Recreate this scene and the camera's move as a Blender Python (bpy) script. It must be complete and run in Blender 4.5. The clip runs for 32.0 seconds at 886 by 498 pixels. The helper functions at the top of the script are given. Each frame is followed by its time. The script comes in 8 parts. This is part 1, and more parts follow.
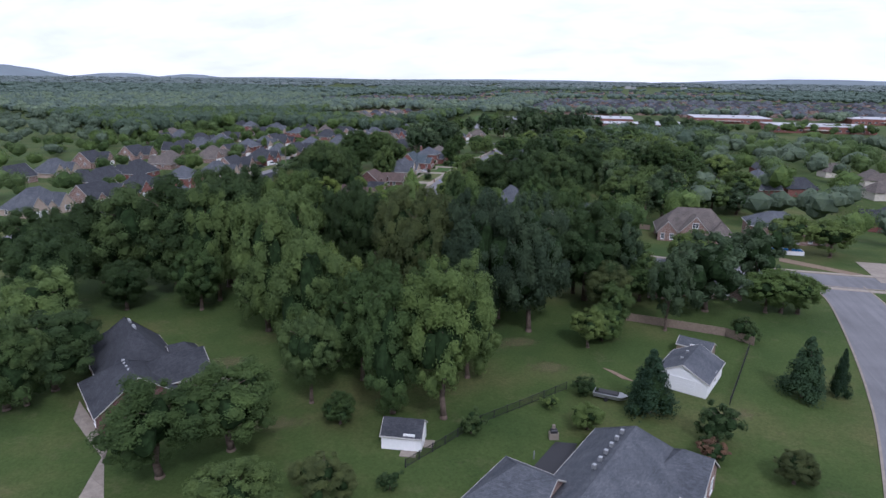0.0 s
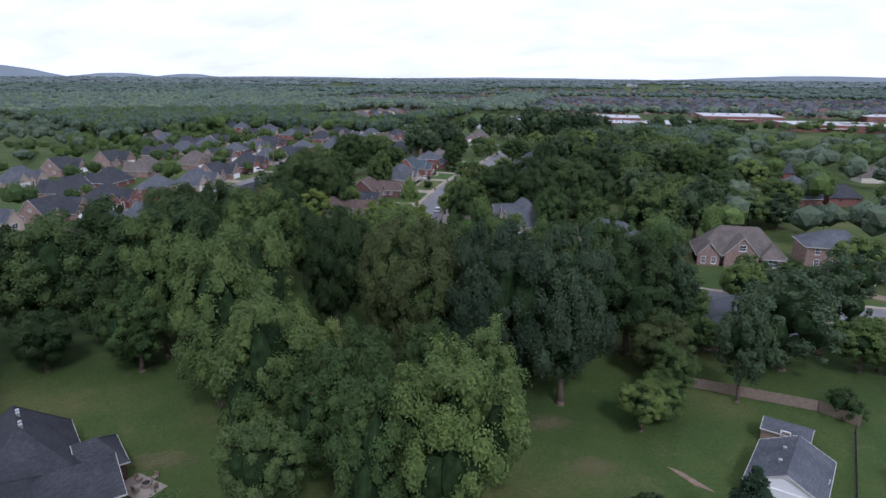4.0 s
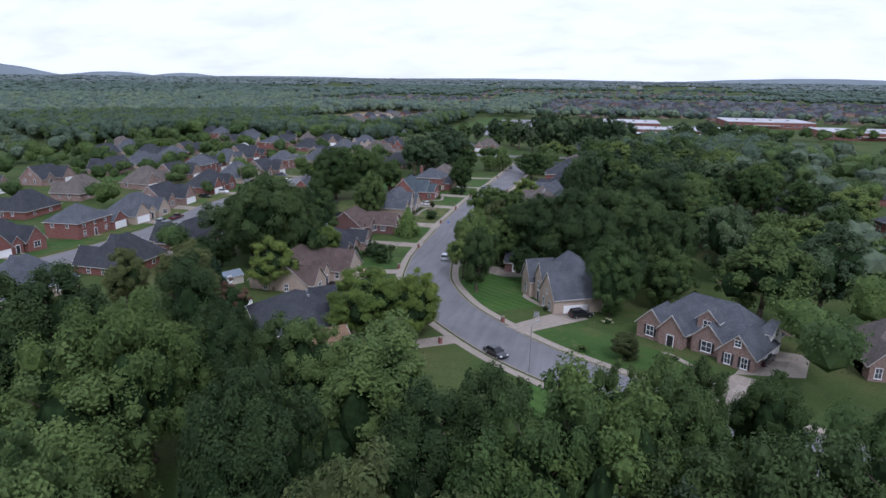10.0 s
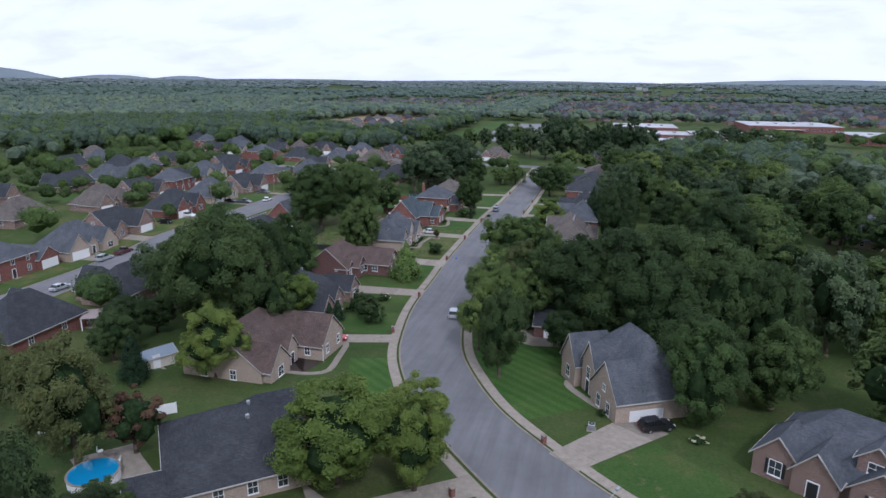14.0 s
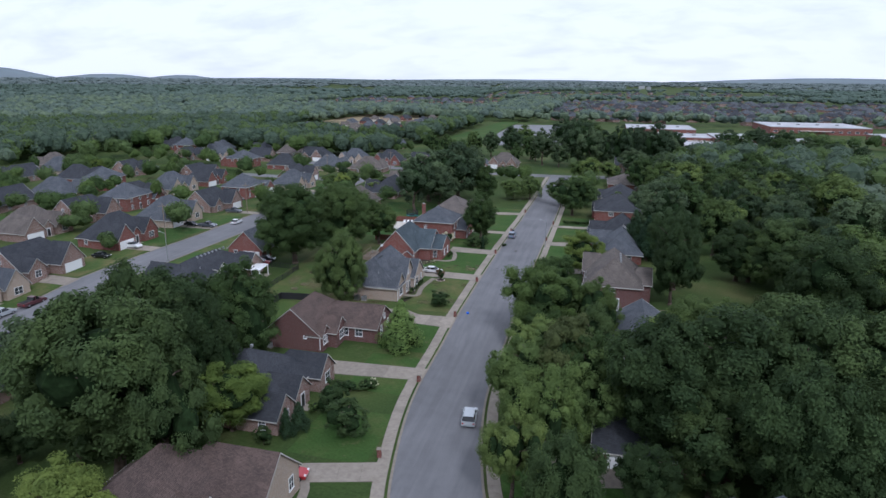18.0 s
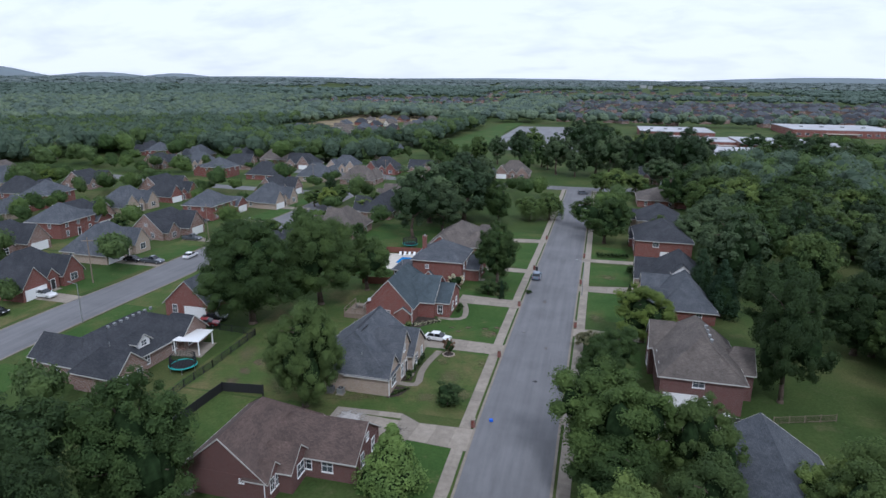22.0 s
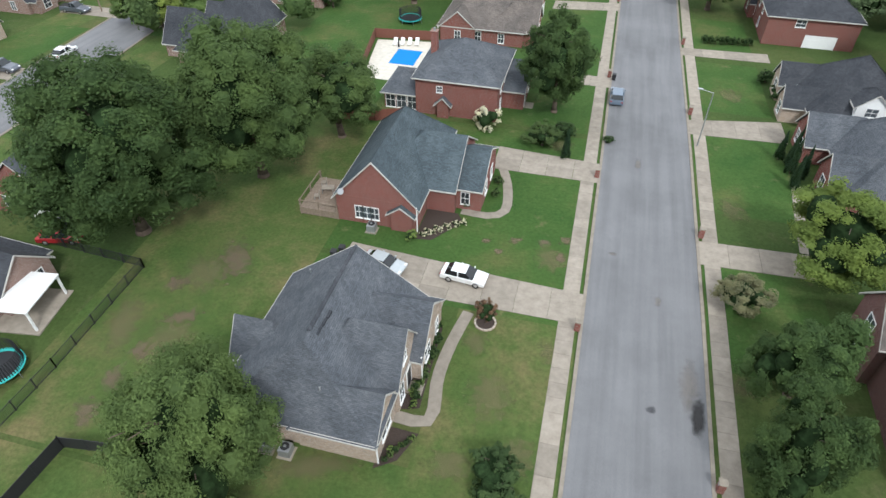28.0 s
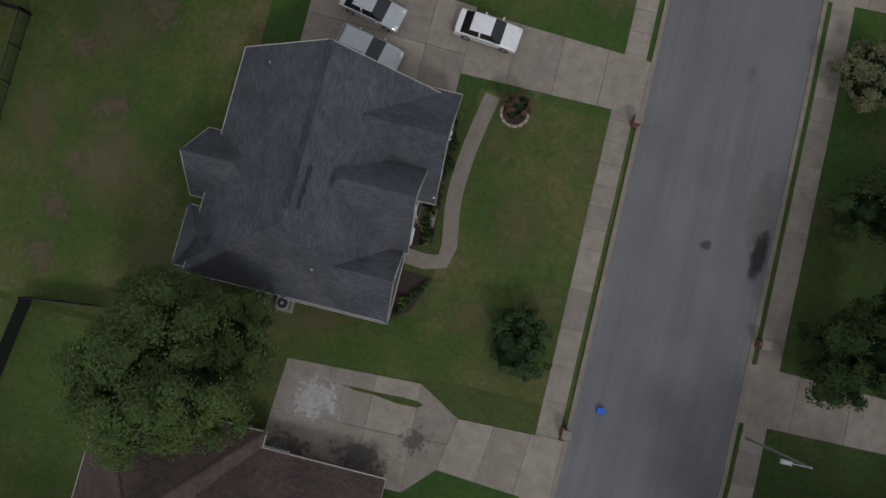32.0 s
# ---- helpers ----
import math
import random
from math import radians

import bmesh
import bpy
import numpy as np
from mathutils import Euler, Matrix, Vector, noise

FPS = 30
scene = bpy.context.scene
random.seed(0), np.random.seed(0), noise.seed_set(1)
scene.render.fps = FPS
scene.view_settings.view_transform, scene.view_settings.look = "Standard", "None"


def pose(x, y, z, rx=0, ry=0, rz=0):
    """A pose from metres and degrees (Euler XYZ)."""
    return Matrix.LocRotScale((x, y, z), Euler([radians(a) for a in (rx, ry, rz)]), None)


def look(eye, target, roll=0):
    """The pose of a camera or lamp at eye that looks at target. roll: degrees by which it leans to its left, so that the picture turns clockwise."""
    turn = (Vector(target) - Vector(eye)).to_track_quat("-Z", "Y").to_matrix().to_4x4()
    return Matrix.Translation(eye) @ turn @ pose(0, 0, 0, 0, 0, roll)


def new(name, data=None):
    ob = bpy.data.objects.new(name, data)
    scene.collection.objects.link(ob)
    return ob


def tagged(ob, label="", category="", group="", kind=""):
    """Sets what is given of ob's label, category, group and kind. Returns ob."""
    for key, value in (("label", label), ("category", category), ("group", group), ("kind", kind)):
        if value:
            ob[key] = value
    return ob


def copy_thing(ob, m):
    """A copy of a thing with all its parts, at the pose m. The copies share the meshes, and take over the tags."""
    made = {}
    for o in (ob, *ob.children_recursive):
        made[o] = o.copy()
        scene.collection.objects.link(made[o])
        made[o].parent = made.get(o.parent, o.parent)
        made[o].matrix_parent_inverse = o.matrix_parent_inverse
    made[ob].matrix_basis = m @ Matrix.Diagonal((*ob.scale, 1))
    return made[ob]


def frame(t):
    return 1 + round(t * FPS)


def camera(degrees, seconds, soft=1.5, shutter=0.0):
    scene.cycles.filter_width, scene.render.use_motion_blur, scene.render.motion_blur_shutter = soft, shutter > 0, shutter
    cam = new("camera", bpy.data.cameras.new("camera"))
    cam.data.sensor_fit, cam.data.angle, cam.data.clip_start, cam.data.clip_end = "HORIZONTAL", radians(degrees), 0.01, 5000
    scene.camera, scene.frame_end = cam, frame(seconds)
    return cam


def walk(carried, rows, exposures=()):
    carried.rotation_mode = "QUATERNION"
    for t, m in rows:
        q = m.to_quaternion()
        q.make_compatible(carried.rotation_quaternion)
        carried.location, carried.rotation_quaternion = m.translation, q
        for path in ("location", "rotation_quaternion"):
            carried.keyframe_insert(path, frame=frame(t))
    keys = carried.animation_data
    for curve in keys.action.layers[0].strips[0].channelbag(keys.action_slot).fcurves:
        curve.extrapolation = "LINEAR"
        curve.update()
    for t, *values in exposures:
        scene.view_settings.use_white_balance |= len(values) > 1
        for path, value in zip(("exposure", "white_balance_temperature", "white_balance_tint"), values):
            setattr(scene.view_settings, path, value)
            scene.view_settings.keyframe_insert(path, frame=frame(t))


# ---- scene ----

LENS = 70.814
PATH = [
    (0, 67.68, -270.82, 44.31, 14.113, -15.093, 0.648),
    (1, 66.27, -265.60, 44.31, 14.132, -15.180, 0.608),
    (2, 64.58, -259.60, 44.33, 14.153, -15.209, 0.501),
    (3, 62.65, -252.61, 44.30, 14.166, -15.228, 0.421),
    (3.5, 61.57, -248.81, 44.30, 14.157, -15.229, 0.383),
    (5.5, 55.97, -232.02, 44.31, 14.006, -15.226, 0.486),
    (6, 54.47, -227.16, 44.32, 13.997, -15.232, 0.497),
    (7, 51.39, -217.17, 44.36, 13.991, -15.212, 0.526),
    (8, 48.48, -207.11, 44.41, 13.997, -15.206, 0.591),
    (9, 45.64, -197.25, 44.46, 14.027, -15.205, 0.683),
    (10, 42.78, -187.40, 44.51, 14.011, -15.177, 0.709),
    (11, 39.84, -177.56, 44.54, 13.999, -15.145, 0.664),
    (12, 37.05, -167.82, 44.55, 14.020, -15.106, 0.589),
    (13, 34.42, -158.18, 44.58, 14.120, -15.053, 0.528),
    (14, 31.88, -148.76, 44.62, 14.263, -14.990, 0.527),
    (14.5, 30.59, -144.04, 44.62, 14.296, -15.002, 0.537),
    (16.5, 24.56, -123.90, 44.55, 14.228, -15.028, 0.418),
    (17, 23.10, -118.92, 44.55, 14.234, -15.038, 0.432),
    (18, 20.18, -109.02, 44.54, 14.237, -15.086, 0.461),
    (19, 17.39, -99.29, 44.52, 14.202, -15.138, 0.502),
    (20, 14.37, -89.46, 44.51, 14.133, -15.143, 0.554),
    (21, 11.16, -79.44, 44.51, 14.065, -15.141, 0.567),
    (22, 8.12, -69.63, 44.50, 14.038, -15.180, 0.554),
    (23, 5.27, -60.14, 44.50, 14.071, -15.153, 0.548),
    (24, 2.52, -50.85, 44.46, 14.081, -15.138, 0.475),
    (24.5, 1.16, -46.27, 44.44, 14.081, -15.149, 0.428),
    (26, -3.12, -32.54, 44.24, 14.135, -15.900, 0.383),
    (26.5, -4.47, -28.20, 44.18, 14.152, -18.812, 0.368),
    (27, -5.74, -23.57, 43.63, 14.183, -26.203, 0.257),
    (27.5, -6.97, -18.97, 43.80, 14.339, -34.000, 0.123),
    (28, -8.24, -14.38, 43.79, 14.527, -41.633, -0.086),
    (28.5, -9.60, -9.71, 43.92, 14.637, -49.483, -0.123),
    (29, -10.88, -5.23, 43.93, 14.724, -56.079, -0.238),
    (29.5, -12.00, -1.64, 43.66, 14.696, -55.982, -0.183),
    (30, -13.01, 1.46, 43.35, 14.522, -56.189, -0.264),
    (30.5, -13.71, 4.08, 43.13, 14.674, -62.882, -0.467),
    (31, -14.51, 6.60, 43.12, 14.793, -70.545, -0.653),
    (31.5, -15.18, 8.68, 43.03, 15.334, -78.002, -1.237),
    (32, -15.81, 10.42, 43.12, 16.481, -85.403, -2.537),
]


def aim(x, y, z, yaw, pitch, roll):
    """Camera pose from a place, a turn to the left of +y, a tilt and a roll."""
    way = Vector((-math.sin(radians(yaw)) * math.cos(radians(pitch)), math.cos(radians(yaw)) * math.cos(radians(pitch)), math.sin(radians(pitch))))
    eye = Vector((x, y, z))
    return look(eye, eye + way, roll)


cam = camera(LENS, 32.0)
walk(cam, [(t, aim(*row)) for t, *row in PATH],
     exposures=[(0, -0.24, 5390, 23), (12, -0.32, 5370, 20), (24.6, -0.40, 5380, 14), (25.6, -0.43, 5380, 14), (26.2, -0.8, 5450, 14), (26.5, -1.0, 5600, 12), (26.8, -0.1, 5800, 8), (27.1, 0.56, 5850, 6), (28.0, 0.40, 5880, 8), (29.0, 0.47, 5900, 10), (30.0, 0.38, 5860, 10), (31.0, 0.0, 5900, 11), (31.5, -0.45, 6150, 13), (32.0, -1.38, 6000, 14)])

# ---- world and light ----
world = bpy.data.worlds.new("sky")
scene.world = world
world.use_nodes = True
wn, wl = world.node_tree.nodes, world.node_tree.links
wn.clear()
sky = wn.new("ShaderNodeTexSky")
sky.sky_type, sky.sun_disc, sky.sun_elevation, sky.sun_rotation = "NISHITA", False, radians(46), radians(150)
sky.air_density, sky.dust_density = 1.0, 2.0
coord = wn.new("ShaderNodeTexCoord")
sep = wn.new("ShaderNodeSeparateXYZ")
wl.new(coord.outputs["Generated"], sep.inputs[0])


def wmath(op, a, b=None):
    n = wn.new("ShaderNodeMath")
    n.operation = op
    for i, v in enumerate((a, b)):
        if v is None:
            continue
        if isinstance(v, (int, float)):
            n.inputs[i].default_value = v
        else:
            wl.new(v, n.inputs[i])
    return n.outputs[0]


height = wmath("ADD", wmath("ABSOLUTE", sep.outputs[2]), 0.30)
comb = wn.new("ShaderNodeCombineXYZ")
wl.new(wmath("DIVIDE", sep.outputs[0], height), comb.inputs[0])
wl.new(wmath("DIVIDE", sep.outputs[1], height), comb.inputs[1])
stretch = wn.new("ShaderNodeMapping")
stretch.inputs["Scale"].default_value = (1.0, 1.5, 1.0)
wl.new(comb.outputs[0], stretch.inputs["Vector"])
clouds = wn.new("ShaderNodeTexNoise")
clouds.inputs["Scale"].default_value, clouds.inputs["Detail"].default_value, clouds.inputs["Roughness"].default_value = 2.7, 10, 0.60
clouds.inputs["Distortion"].default_value = 0.25
wl.new(stretch.outputs[0], clouds.inputs["Vector"])
shade = wn.new("ShaderNodeValToRGB")
shade.color_ramp.elements[0].position, shade.color_ramp.elements[0].color = 0.30, (0.84, 0.85, 0.86, 1)
shade.color_ramp.elements[1].position, shade.color_ramp.elements[1].color = 0.53, (1.0, 1.0, 1.0, 1)
wl.new(clouds.outputs["Fac"], shade.inputs[0])
cloud_bg, sky_bg, both, world_out = wn.new("ShaderNodeBackground"), wn.new("ShaderNodeBackground"), wn.new("ShaderNodeMixShader"), wn.new("ShaderNodeOutputWorld")
wl.new(shade.outputs[0], cloud_bg.inputs[0])
cloud_bg.inputs[1].default_value = 1.42
wl.new(sky.outputs[0], sky_bg.inputs[0])
sky_bg.inputs[1].default_value = 0.10
both.inputs[0].default_value = 0.88
wl.new(sky_bg.outputs[0], both.inputs[1])
wl.new(cloud_bg.outputs[0], both.inputs[2])
wl.new(both.outputs[0], world_out.inputs[0])

sun = new("sun", bpy.data.lights.new("sun", "SUN"))
sun.data.energy, sun.data.angle, sun.data.color = 1.95, radians(9), (1.0, 0.96, 0.9)
sun.matrix_world = look((0, 0, 200), (0 - math.sin(radians(150)) * math.cos(radians(46)) * 100, 0 - math.cos(radians(150)) * math.cos(radians(46)) * 100, 200 - math.sin(radians(46)) * 100))


# ---- materials ----
class Mat:
    """A small builder of node materials."""

    def __init__(self, name, rough=0.8, metal=0.0, spec=0.3):
        self.m = bpy.data.materials.new(name)
        self.m.use_nodes = True
        self.n, self.l = self.m.node_tree.nodes, self.m.node_tree.links
        self.b = self.n["Principled BSDF"]
        self.b.inputs["Roughness"].default_value, self.b.inputs["Metallic"].default_value = rough, metal
        self.b.inputs["Specular IOR Level"].default_value = spec

    def node(self, kind, **sets):
        n = self.n.new(kind)
        for key, v in sets.items():
            n.inputs[key.replace("_", " ")].default_value = v
        return n

    def coords(self, world=False):
        if world:
            return self.n.new("ShaderNodeNewGeometry").outputs["Position"]
        return self.n.new("ShaderNodeTexCoord").outputs["Object"]

    def noise(self, scale, detail=4, rough=0.55, world=False, vec=None):
        t = self.node("ShaderNodeTexNoise", Scale=scale, Detail=detail, Roughness=rough)
        self.l.new(vec if vec else self.coords(world), t.inputs["Vector"])
        return t.outputs["Fac"]

    def ramp(self, fac, *stops):
        r = self.n.new("ShaderNodeValToRGB")
        e = r.color_ramp.elements
        while len(e) < len(stops):
            e.new(0.5)
        for el, (p, c) in zip(e, stops):
            el.position, el.color = p, (*c, 1)
        self.l.new(fac, r.inputs[0])
        return r.outputs[0]

    def mix(self, fac, a, b, mode="MIX"):
        n = self.n.new("ShaderNodeMix")
        n.data_type, n.blend_type = "RGBA", mode
        for i, v in ((0, fac), (6, a), (7, b)):
            if isinstance(v, (int, float)):
                n.inputs[i].default_value = v
            elif isinstance(v, tuple):
                n.inputs[i].default_value = (*v, 1)
            else:
                self.l.new(v, n.inputs[i])
        return n.outputs[2]

    def math(self, op, a, b=0.0):
        n = self.n.new("ShaderNodeMath")
        n.operation = op
        for i, v in enumerate((a, b)):
            if isinstance(v, (int, float)):
                n.inputs[i].default_value = v
            else:
                self.l.new(v, n.inputs[i])
        return n.outputs[0]

    def color(self, c):
        if isinstance(c, tuple):
            self.b.inputs["Base Color"].default_value = (*c, 1)
        else:
            self.l.new(c, self.b.inputs["Base Color"])
        return self

    def bump(self, fac, strength=0.3, dist=0.02):
        n = self.node("ShaderNodeBump", Strength=strength, Distance=dist)
        self.l.new(fac, n.inputs["Height"])
        self.l.new(n.outputs[0], self.b.inputs["Normal"])
        return self

    def random(self):
        return self.n.new("ShaderNodeObjectInfo").outputs["Random"]

    def island(self):
        return self.n.new("ShaderNodeNewGeometry").outputs["Random Per Island"]


def mul(c, k):
    return tuple(v * k for v in c)


def plain(name, c, rough=0.6, metal=0.0, spec=0.4, grain=0.12, scale=6.0):
    a = Mat(name, rough, metal, spec)
    a.color(a.ramp(a.noise(scale, 5), (0.3, mul(c, 1 - grain)), (0.7, mul(c, 1 + grain))))
    return a.m


def brick_mat(name, c1, c2, mortar=(0.42, 0.39, 0.35)):
    a = Mat(name, 0.9, 0, 0.2)
    s = a.n.new("ShaderNodeSeparateXYZ")
    a.l.new(a.coords(), s.inputs[0])
    c = a.n.new("ShaderNodeCombineXYZ")
    a.l.new(a.math("ADD", s.outputs[0], s.outputs[1]), c.inputs[0])
    a.l.new(s.outputs[2], c.inputs[1])
    b = a.node("ShaderNodeTexBrick", Scale=1.0, Mortar_Size=0.012, Brick_Width=0.23, Row_Height=0.08, Color1=(*c1, 1), Color2=(*c2, 1), Mortar=(*mortar, 1))
    a.l.new(c.outputs[0], b.inputs["Vector"])
    big = a.noise(0.7, 4)
    spot = a.ramp(a.noise(5.0, 4, 0.7), (0.32, (0.72, 0.72, 0.72)), (0.68, (1.28, 1.26, 1.24)))
    a.color(a.mix(1.0, a.mix(0.25, b.outputs["Color"], a.mix(big, mul(c1, 0.7), mul(c2, 1.3))), spot, "MULTIPLY"))
    a.bump(b.outputs["Fac"], 0.25, -0.01)
    return a.m


def shingle_mat(name, c):
    a = Mat(name, 0.92, 0, 0.2)
    s = a.n.new("ShaderNodeSeparateXYZ")
    a.l.new(a.coords(), s.inputs[0])
    v = a.n.new("ShaderNodeCombineXYZ")
    a.l.new(a.math("ADD", s.outputs[0], s.outputs[1]), v.inputs[0])
    a.l.new(s.outputs[2], v.inputs[1])
    b = a.node("ShaderNodeTexBrick", Scale=1.0, Mortar_Size=0.006, Brick_Width=0.34, Row_Height=0.10, Color1=(*mul(c, 0.85), 1), Color2=(*mul(c, 1.2), 1), Mortar=(*mul(c, 0.5), 1))
    a.l.new(v.outputs[0], b.inputs["Vector"])
    stain = a.ramp(a.noise(0.35, 5, 0.65), (0.3, (0.72, 0.74, 0.76)), (0.68, (1.22, 1.2, 1.18)))
    fine = a.ramp(a.noise(9, 3, 0.7), (0.3, (0.85, 0.85, 0.85)), (0.7, (1.15, 1.15, 1.15)))
    a.color(a.mix(1.0, a.mix(1.0, b.outputs["Color"], stain, "MULTIPLY"), fine, "MULTIPLY"))
    a.bump(b.outputs["Fac"], 0.35, -0.015)
    return a.m


def leaf_mat(name, dark, light):
    a = Mat(name, 0.72, 0, 0.10)
    dark, light = (tuple(v * 0.86 + 0.14 * sum(c) / 3 for v in c) for c in (dark, light))
    own = a.ramp(a.random(), (0.0, mul(dark, 0.8)), (0.4, mul(dark, 1.2)), (0.75, mul(light, 0.95)), (1.0, mul(light, 1.4)))
    tone = a.mix(a.island(), mul(dark, 0.75), mul(light, 1.25))
    patch = a.ramp(a.noise(0.45, 3), (0.3, (0.66, 0.70, 0.70)), (0.72, (1.34, 1.30, 1.12)))
    a.color(a.mix(1.0, a.mix(0.32, own, tone), patch, "MULTIPLY"))
    a.b.inputs["Transmission Weight"].default_value = 0.0
    a.b.inputs["Subsurface Weight"].default_value = 0.0
    tr = a.node("ShaderNodeBsdfTranslucent")
    tr.inputs[0].default_value = (*mul(light, 1.3), 1)
    mixer = a.n.new("ShaderNodeMixShader")
    mixer.inputs[0].default_value = 0.22
    out = a.n["Material Output"]
    a.l.new(a.b.outputs[0], mixer.inputs[1])
    a.l.new(tr.outputs[0], mixer.inputs[2])
    a.l.new(mixer.outputs[0], out.inputs[0])
    return a.m


def grass_mat():
    a = Mat("lawn", 0.95, 0, 0.1)
    big = a.ramp(a.noise(0.045, 6, 0.62, True), (0.30, (0.034, 0.061, 0.018)), (0.5, (0.054, 0.081, 0.024)), (0.70, (0.092, 0.096, 0.038)))
    dry = a.ramp(a.noise(0.21, 6, 0.7, True), (0.56, (0, 0, 0)), (0.72, (1, 1, 1)))
    base = a.mix(a.math("MULTIPLY", dry, 0.40), big, (0.13, 0.112, 0.062))
    fine = a.ramp(a.noise(2.6, 6, 0.75, True), (0.28, (0.66, 0.68, 0.64)), (0.72, (1.32, 1.3, 1.25)))
    a.color(a.mix(1.0, base, fine, "MULTIPLY"))
    a.bump(a.noise(7, 5, 0.7, True), 0.6, 0.08)
    return a.m


def olive_mat():
    a = Mat("olive_lawn", 0.95, 0, 0.1)
    big = a.ramp(a.noise(0.13, 6, 0.66, True), (0.3, (0.044, 0.084, 0.022)), (0.48, (0.068, 0.098, 0.029)), (0.61, (0.108, 0.109, 0.045)), (0.73, (0.164, 0.130, 0.068)))
    fine = a.ramp(a.noise(2.8, 6, 0.75, True), (0.28, (0.68, 0.7, 0.66)), (0.72, (1.3, 1.28, 1.22)))
    a.color(a.mix(1.0, big, fine, "MULTIPLY"))
    a.bump(a.noise(7, 5, 0.7, True), 0.6, 0.08)
    return a.m


def mown_mat():
    a = Mat("mown_lawn", 0.95, 0, 0.1)
    big = a.ramp(a.noise(0.11, 6, 0.62, True), (0.3, (0.034, 0.076, 0.019)), (0.52, (0.050, 0.092, 0.024)), (0.7, (0.088, 0.100, 0.036)))
    fine = a.ramp(a.noise(2.8, 6, 0.75, True), (0.28, (0.68, 0.7, 0.66)), (0.72, (1.3, 1.28, 1.22)))
    dry = a.ramp(a.noise(0.33, 5, 0.7, True), (0.6, (0, 0, 0)), (0.74, (1, 1, 1)))
    a.color(a.mix(1.0, a.mix(a.math("MULTIPLY", dry, 0.5), big, (0.19, 0.145, 0.085)), fine, "MULTIPLY"))
    a.bump(a.noise(7, 5, 0.7, True), 0.6, 0.08)
    return a.m


def road_mat(name, c):
    a = Mat(name, 0.93, 0, 0.2)
    big = a.ramp(a.noise(0.09, 6, 0.65, True), (0.3, mul(c, 0.84)), (0.7, mul(c, 1.16)))
    fine = a.ramp(a.noise(14, 4, 0.8, True), (0.3, (0.86, 0.86, 0.86)), (0.7, (1.14, 1.14, 1.14)))
    s = a.n.new("ShaderNodeMapping")
    s.inputs["Scale"].default_value = (0.9, 0.03, 1)
    a.l.new(a.coords(True), s.inputs["Vector"])
    streak = a.ramp(a.noise(1.0, 3, 0.6, vec=s.outputs[0]), (0.35, (0.92, 0.92, 0.92)), (0.65, (1.1, 1.1, 1.1)))
    a.color(a.mix(1.0, a.mix(1.0, big, fine, "MULTIPLY"), streak, "MULTIPLY"))
    a.bump(a.noise(30, 3, 0.7, True), 0.3, 0.01)
    return a.m


def slab_mat(name, c):
    a = Mat(name, 0.9, 0, 0.25)
    own = a.ramp(a.random(), (0, mul(c, 0.86)), (1, mul(c, 1.1)))
    fine = a.ramp(a.noise(1.1, 6, 0.7, True), (0.3, (0.78, 0.77, 0.75)), (0.7, (1.16, 1.16, 1.16)))
    a.color(a.mix(1.0, own, fine, "MULTIPLY"))
    a.bump(a.noise(20, 3, 0.7, True), 0.25, 0.006)
    return a.m


def striped_mat():
    a = Mat("striped_lawn", 0.95, 0, 0.1)
    big = a.ramp(a.noise(0.12, 6, 0.62, True), (0.3, (0.040, 0.088, 0.020)), (0.55, (0.054, 0.104, 0.025)), (0.74, (0.082, 0.110, 0.036)))
    w = a.n.new("ShaderNodeTexWave")
    w.wave_profile = "SIN"
    w.inputs["Scale"].default_value, w.inputs["Distortion"].default_value, w.inputs["Detail"].default_value = 0.16, 0.6, 2
    turn = a.n.new("ShaderNodeMapping")
    turn.inputs["Rotation"].default_value = (0, 0, radians(-52))
    a.l.new(a.coords(True), turn.inputs["Vector"])
    a.l.new(turn.outputs[0], w.inputs["Vector"])
    stripe = a.ramp(w.outputs["Fac"], (0.35, (0.88, 0.9, 0.88)), (0.65, (1.1, 1.08, 1.1)))
    fine = a.ramp(a.noise(2.8, 6, 0.75, True), (0.28, (0.7, 0.72, 0.68)), (0.72, (1.28, 1.26, 1.2)))
    a.color(a.mix(1.0, a.mix(1.0, big, stripe, "MULTIPLY"), fine, "MULTIPLY"))
    a.bump(a.noise(7, 5, 0.7, True), 0.6, 0.08)
    return a.m


GRASS, MOWN, OLIVE, STRIPED = grass_mat(), mown_mat(), olive_mat(), striped_mat()
ASPHALT = road_mat("asphalt", (0.156, 0.155, 0.157))
CONCRETE = slab_mat("concrete", (0.272, 0.238, 0.195))
CURB = slab_mat("curb_concrete", (0.25, 0.218, 0.176))
MULCH = plain("mulch", (0.045, 0.032, 0.025), 0.95, grain=0.5, scale=12)
SOIL = plain("bare_soil", (0.19, 0.14, 0.095), 0.95, grain=0.25, scale=2)
BRICK_TAN = brick_mat("tan_brick", (0.30, 0.225, 0.165), (0.40, 0.31, 0.235))
BRICK_RED = brick_mat("red_brick", (0.150, 0.045, 0.037), (0.208, 0.066, 0.053), (0.24, 0.19, 0.16))
BRICK_BROWN = brick_mat("brown_brick", (0.15, 0.082, 0.062), (0.215, 0.118, 0.092))
BRICK_DARK = brick_mat("dark_red_brick", (0.095, 0.040, 0.037), (0.140, 0.058, 0.051), (0.22, 0.18, 0.16))
SIDING = plain("cream_siding", (0.55, 0.51, 0.43), 0.6, scale=1.5)
TRIM = plain("pale_trim", (0.46, 0.44, 0.40), 0.6, grain=0.08)
WHITE = plain("white_paint", (0.78, 0.78, 0.76), 0.5, grain=0.05)
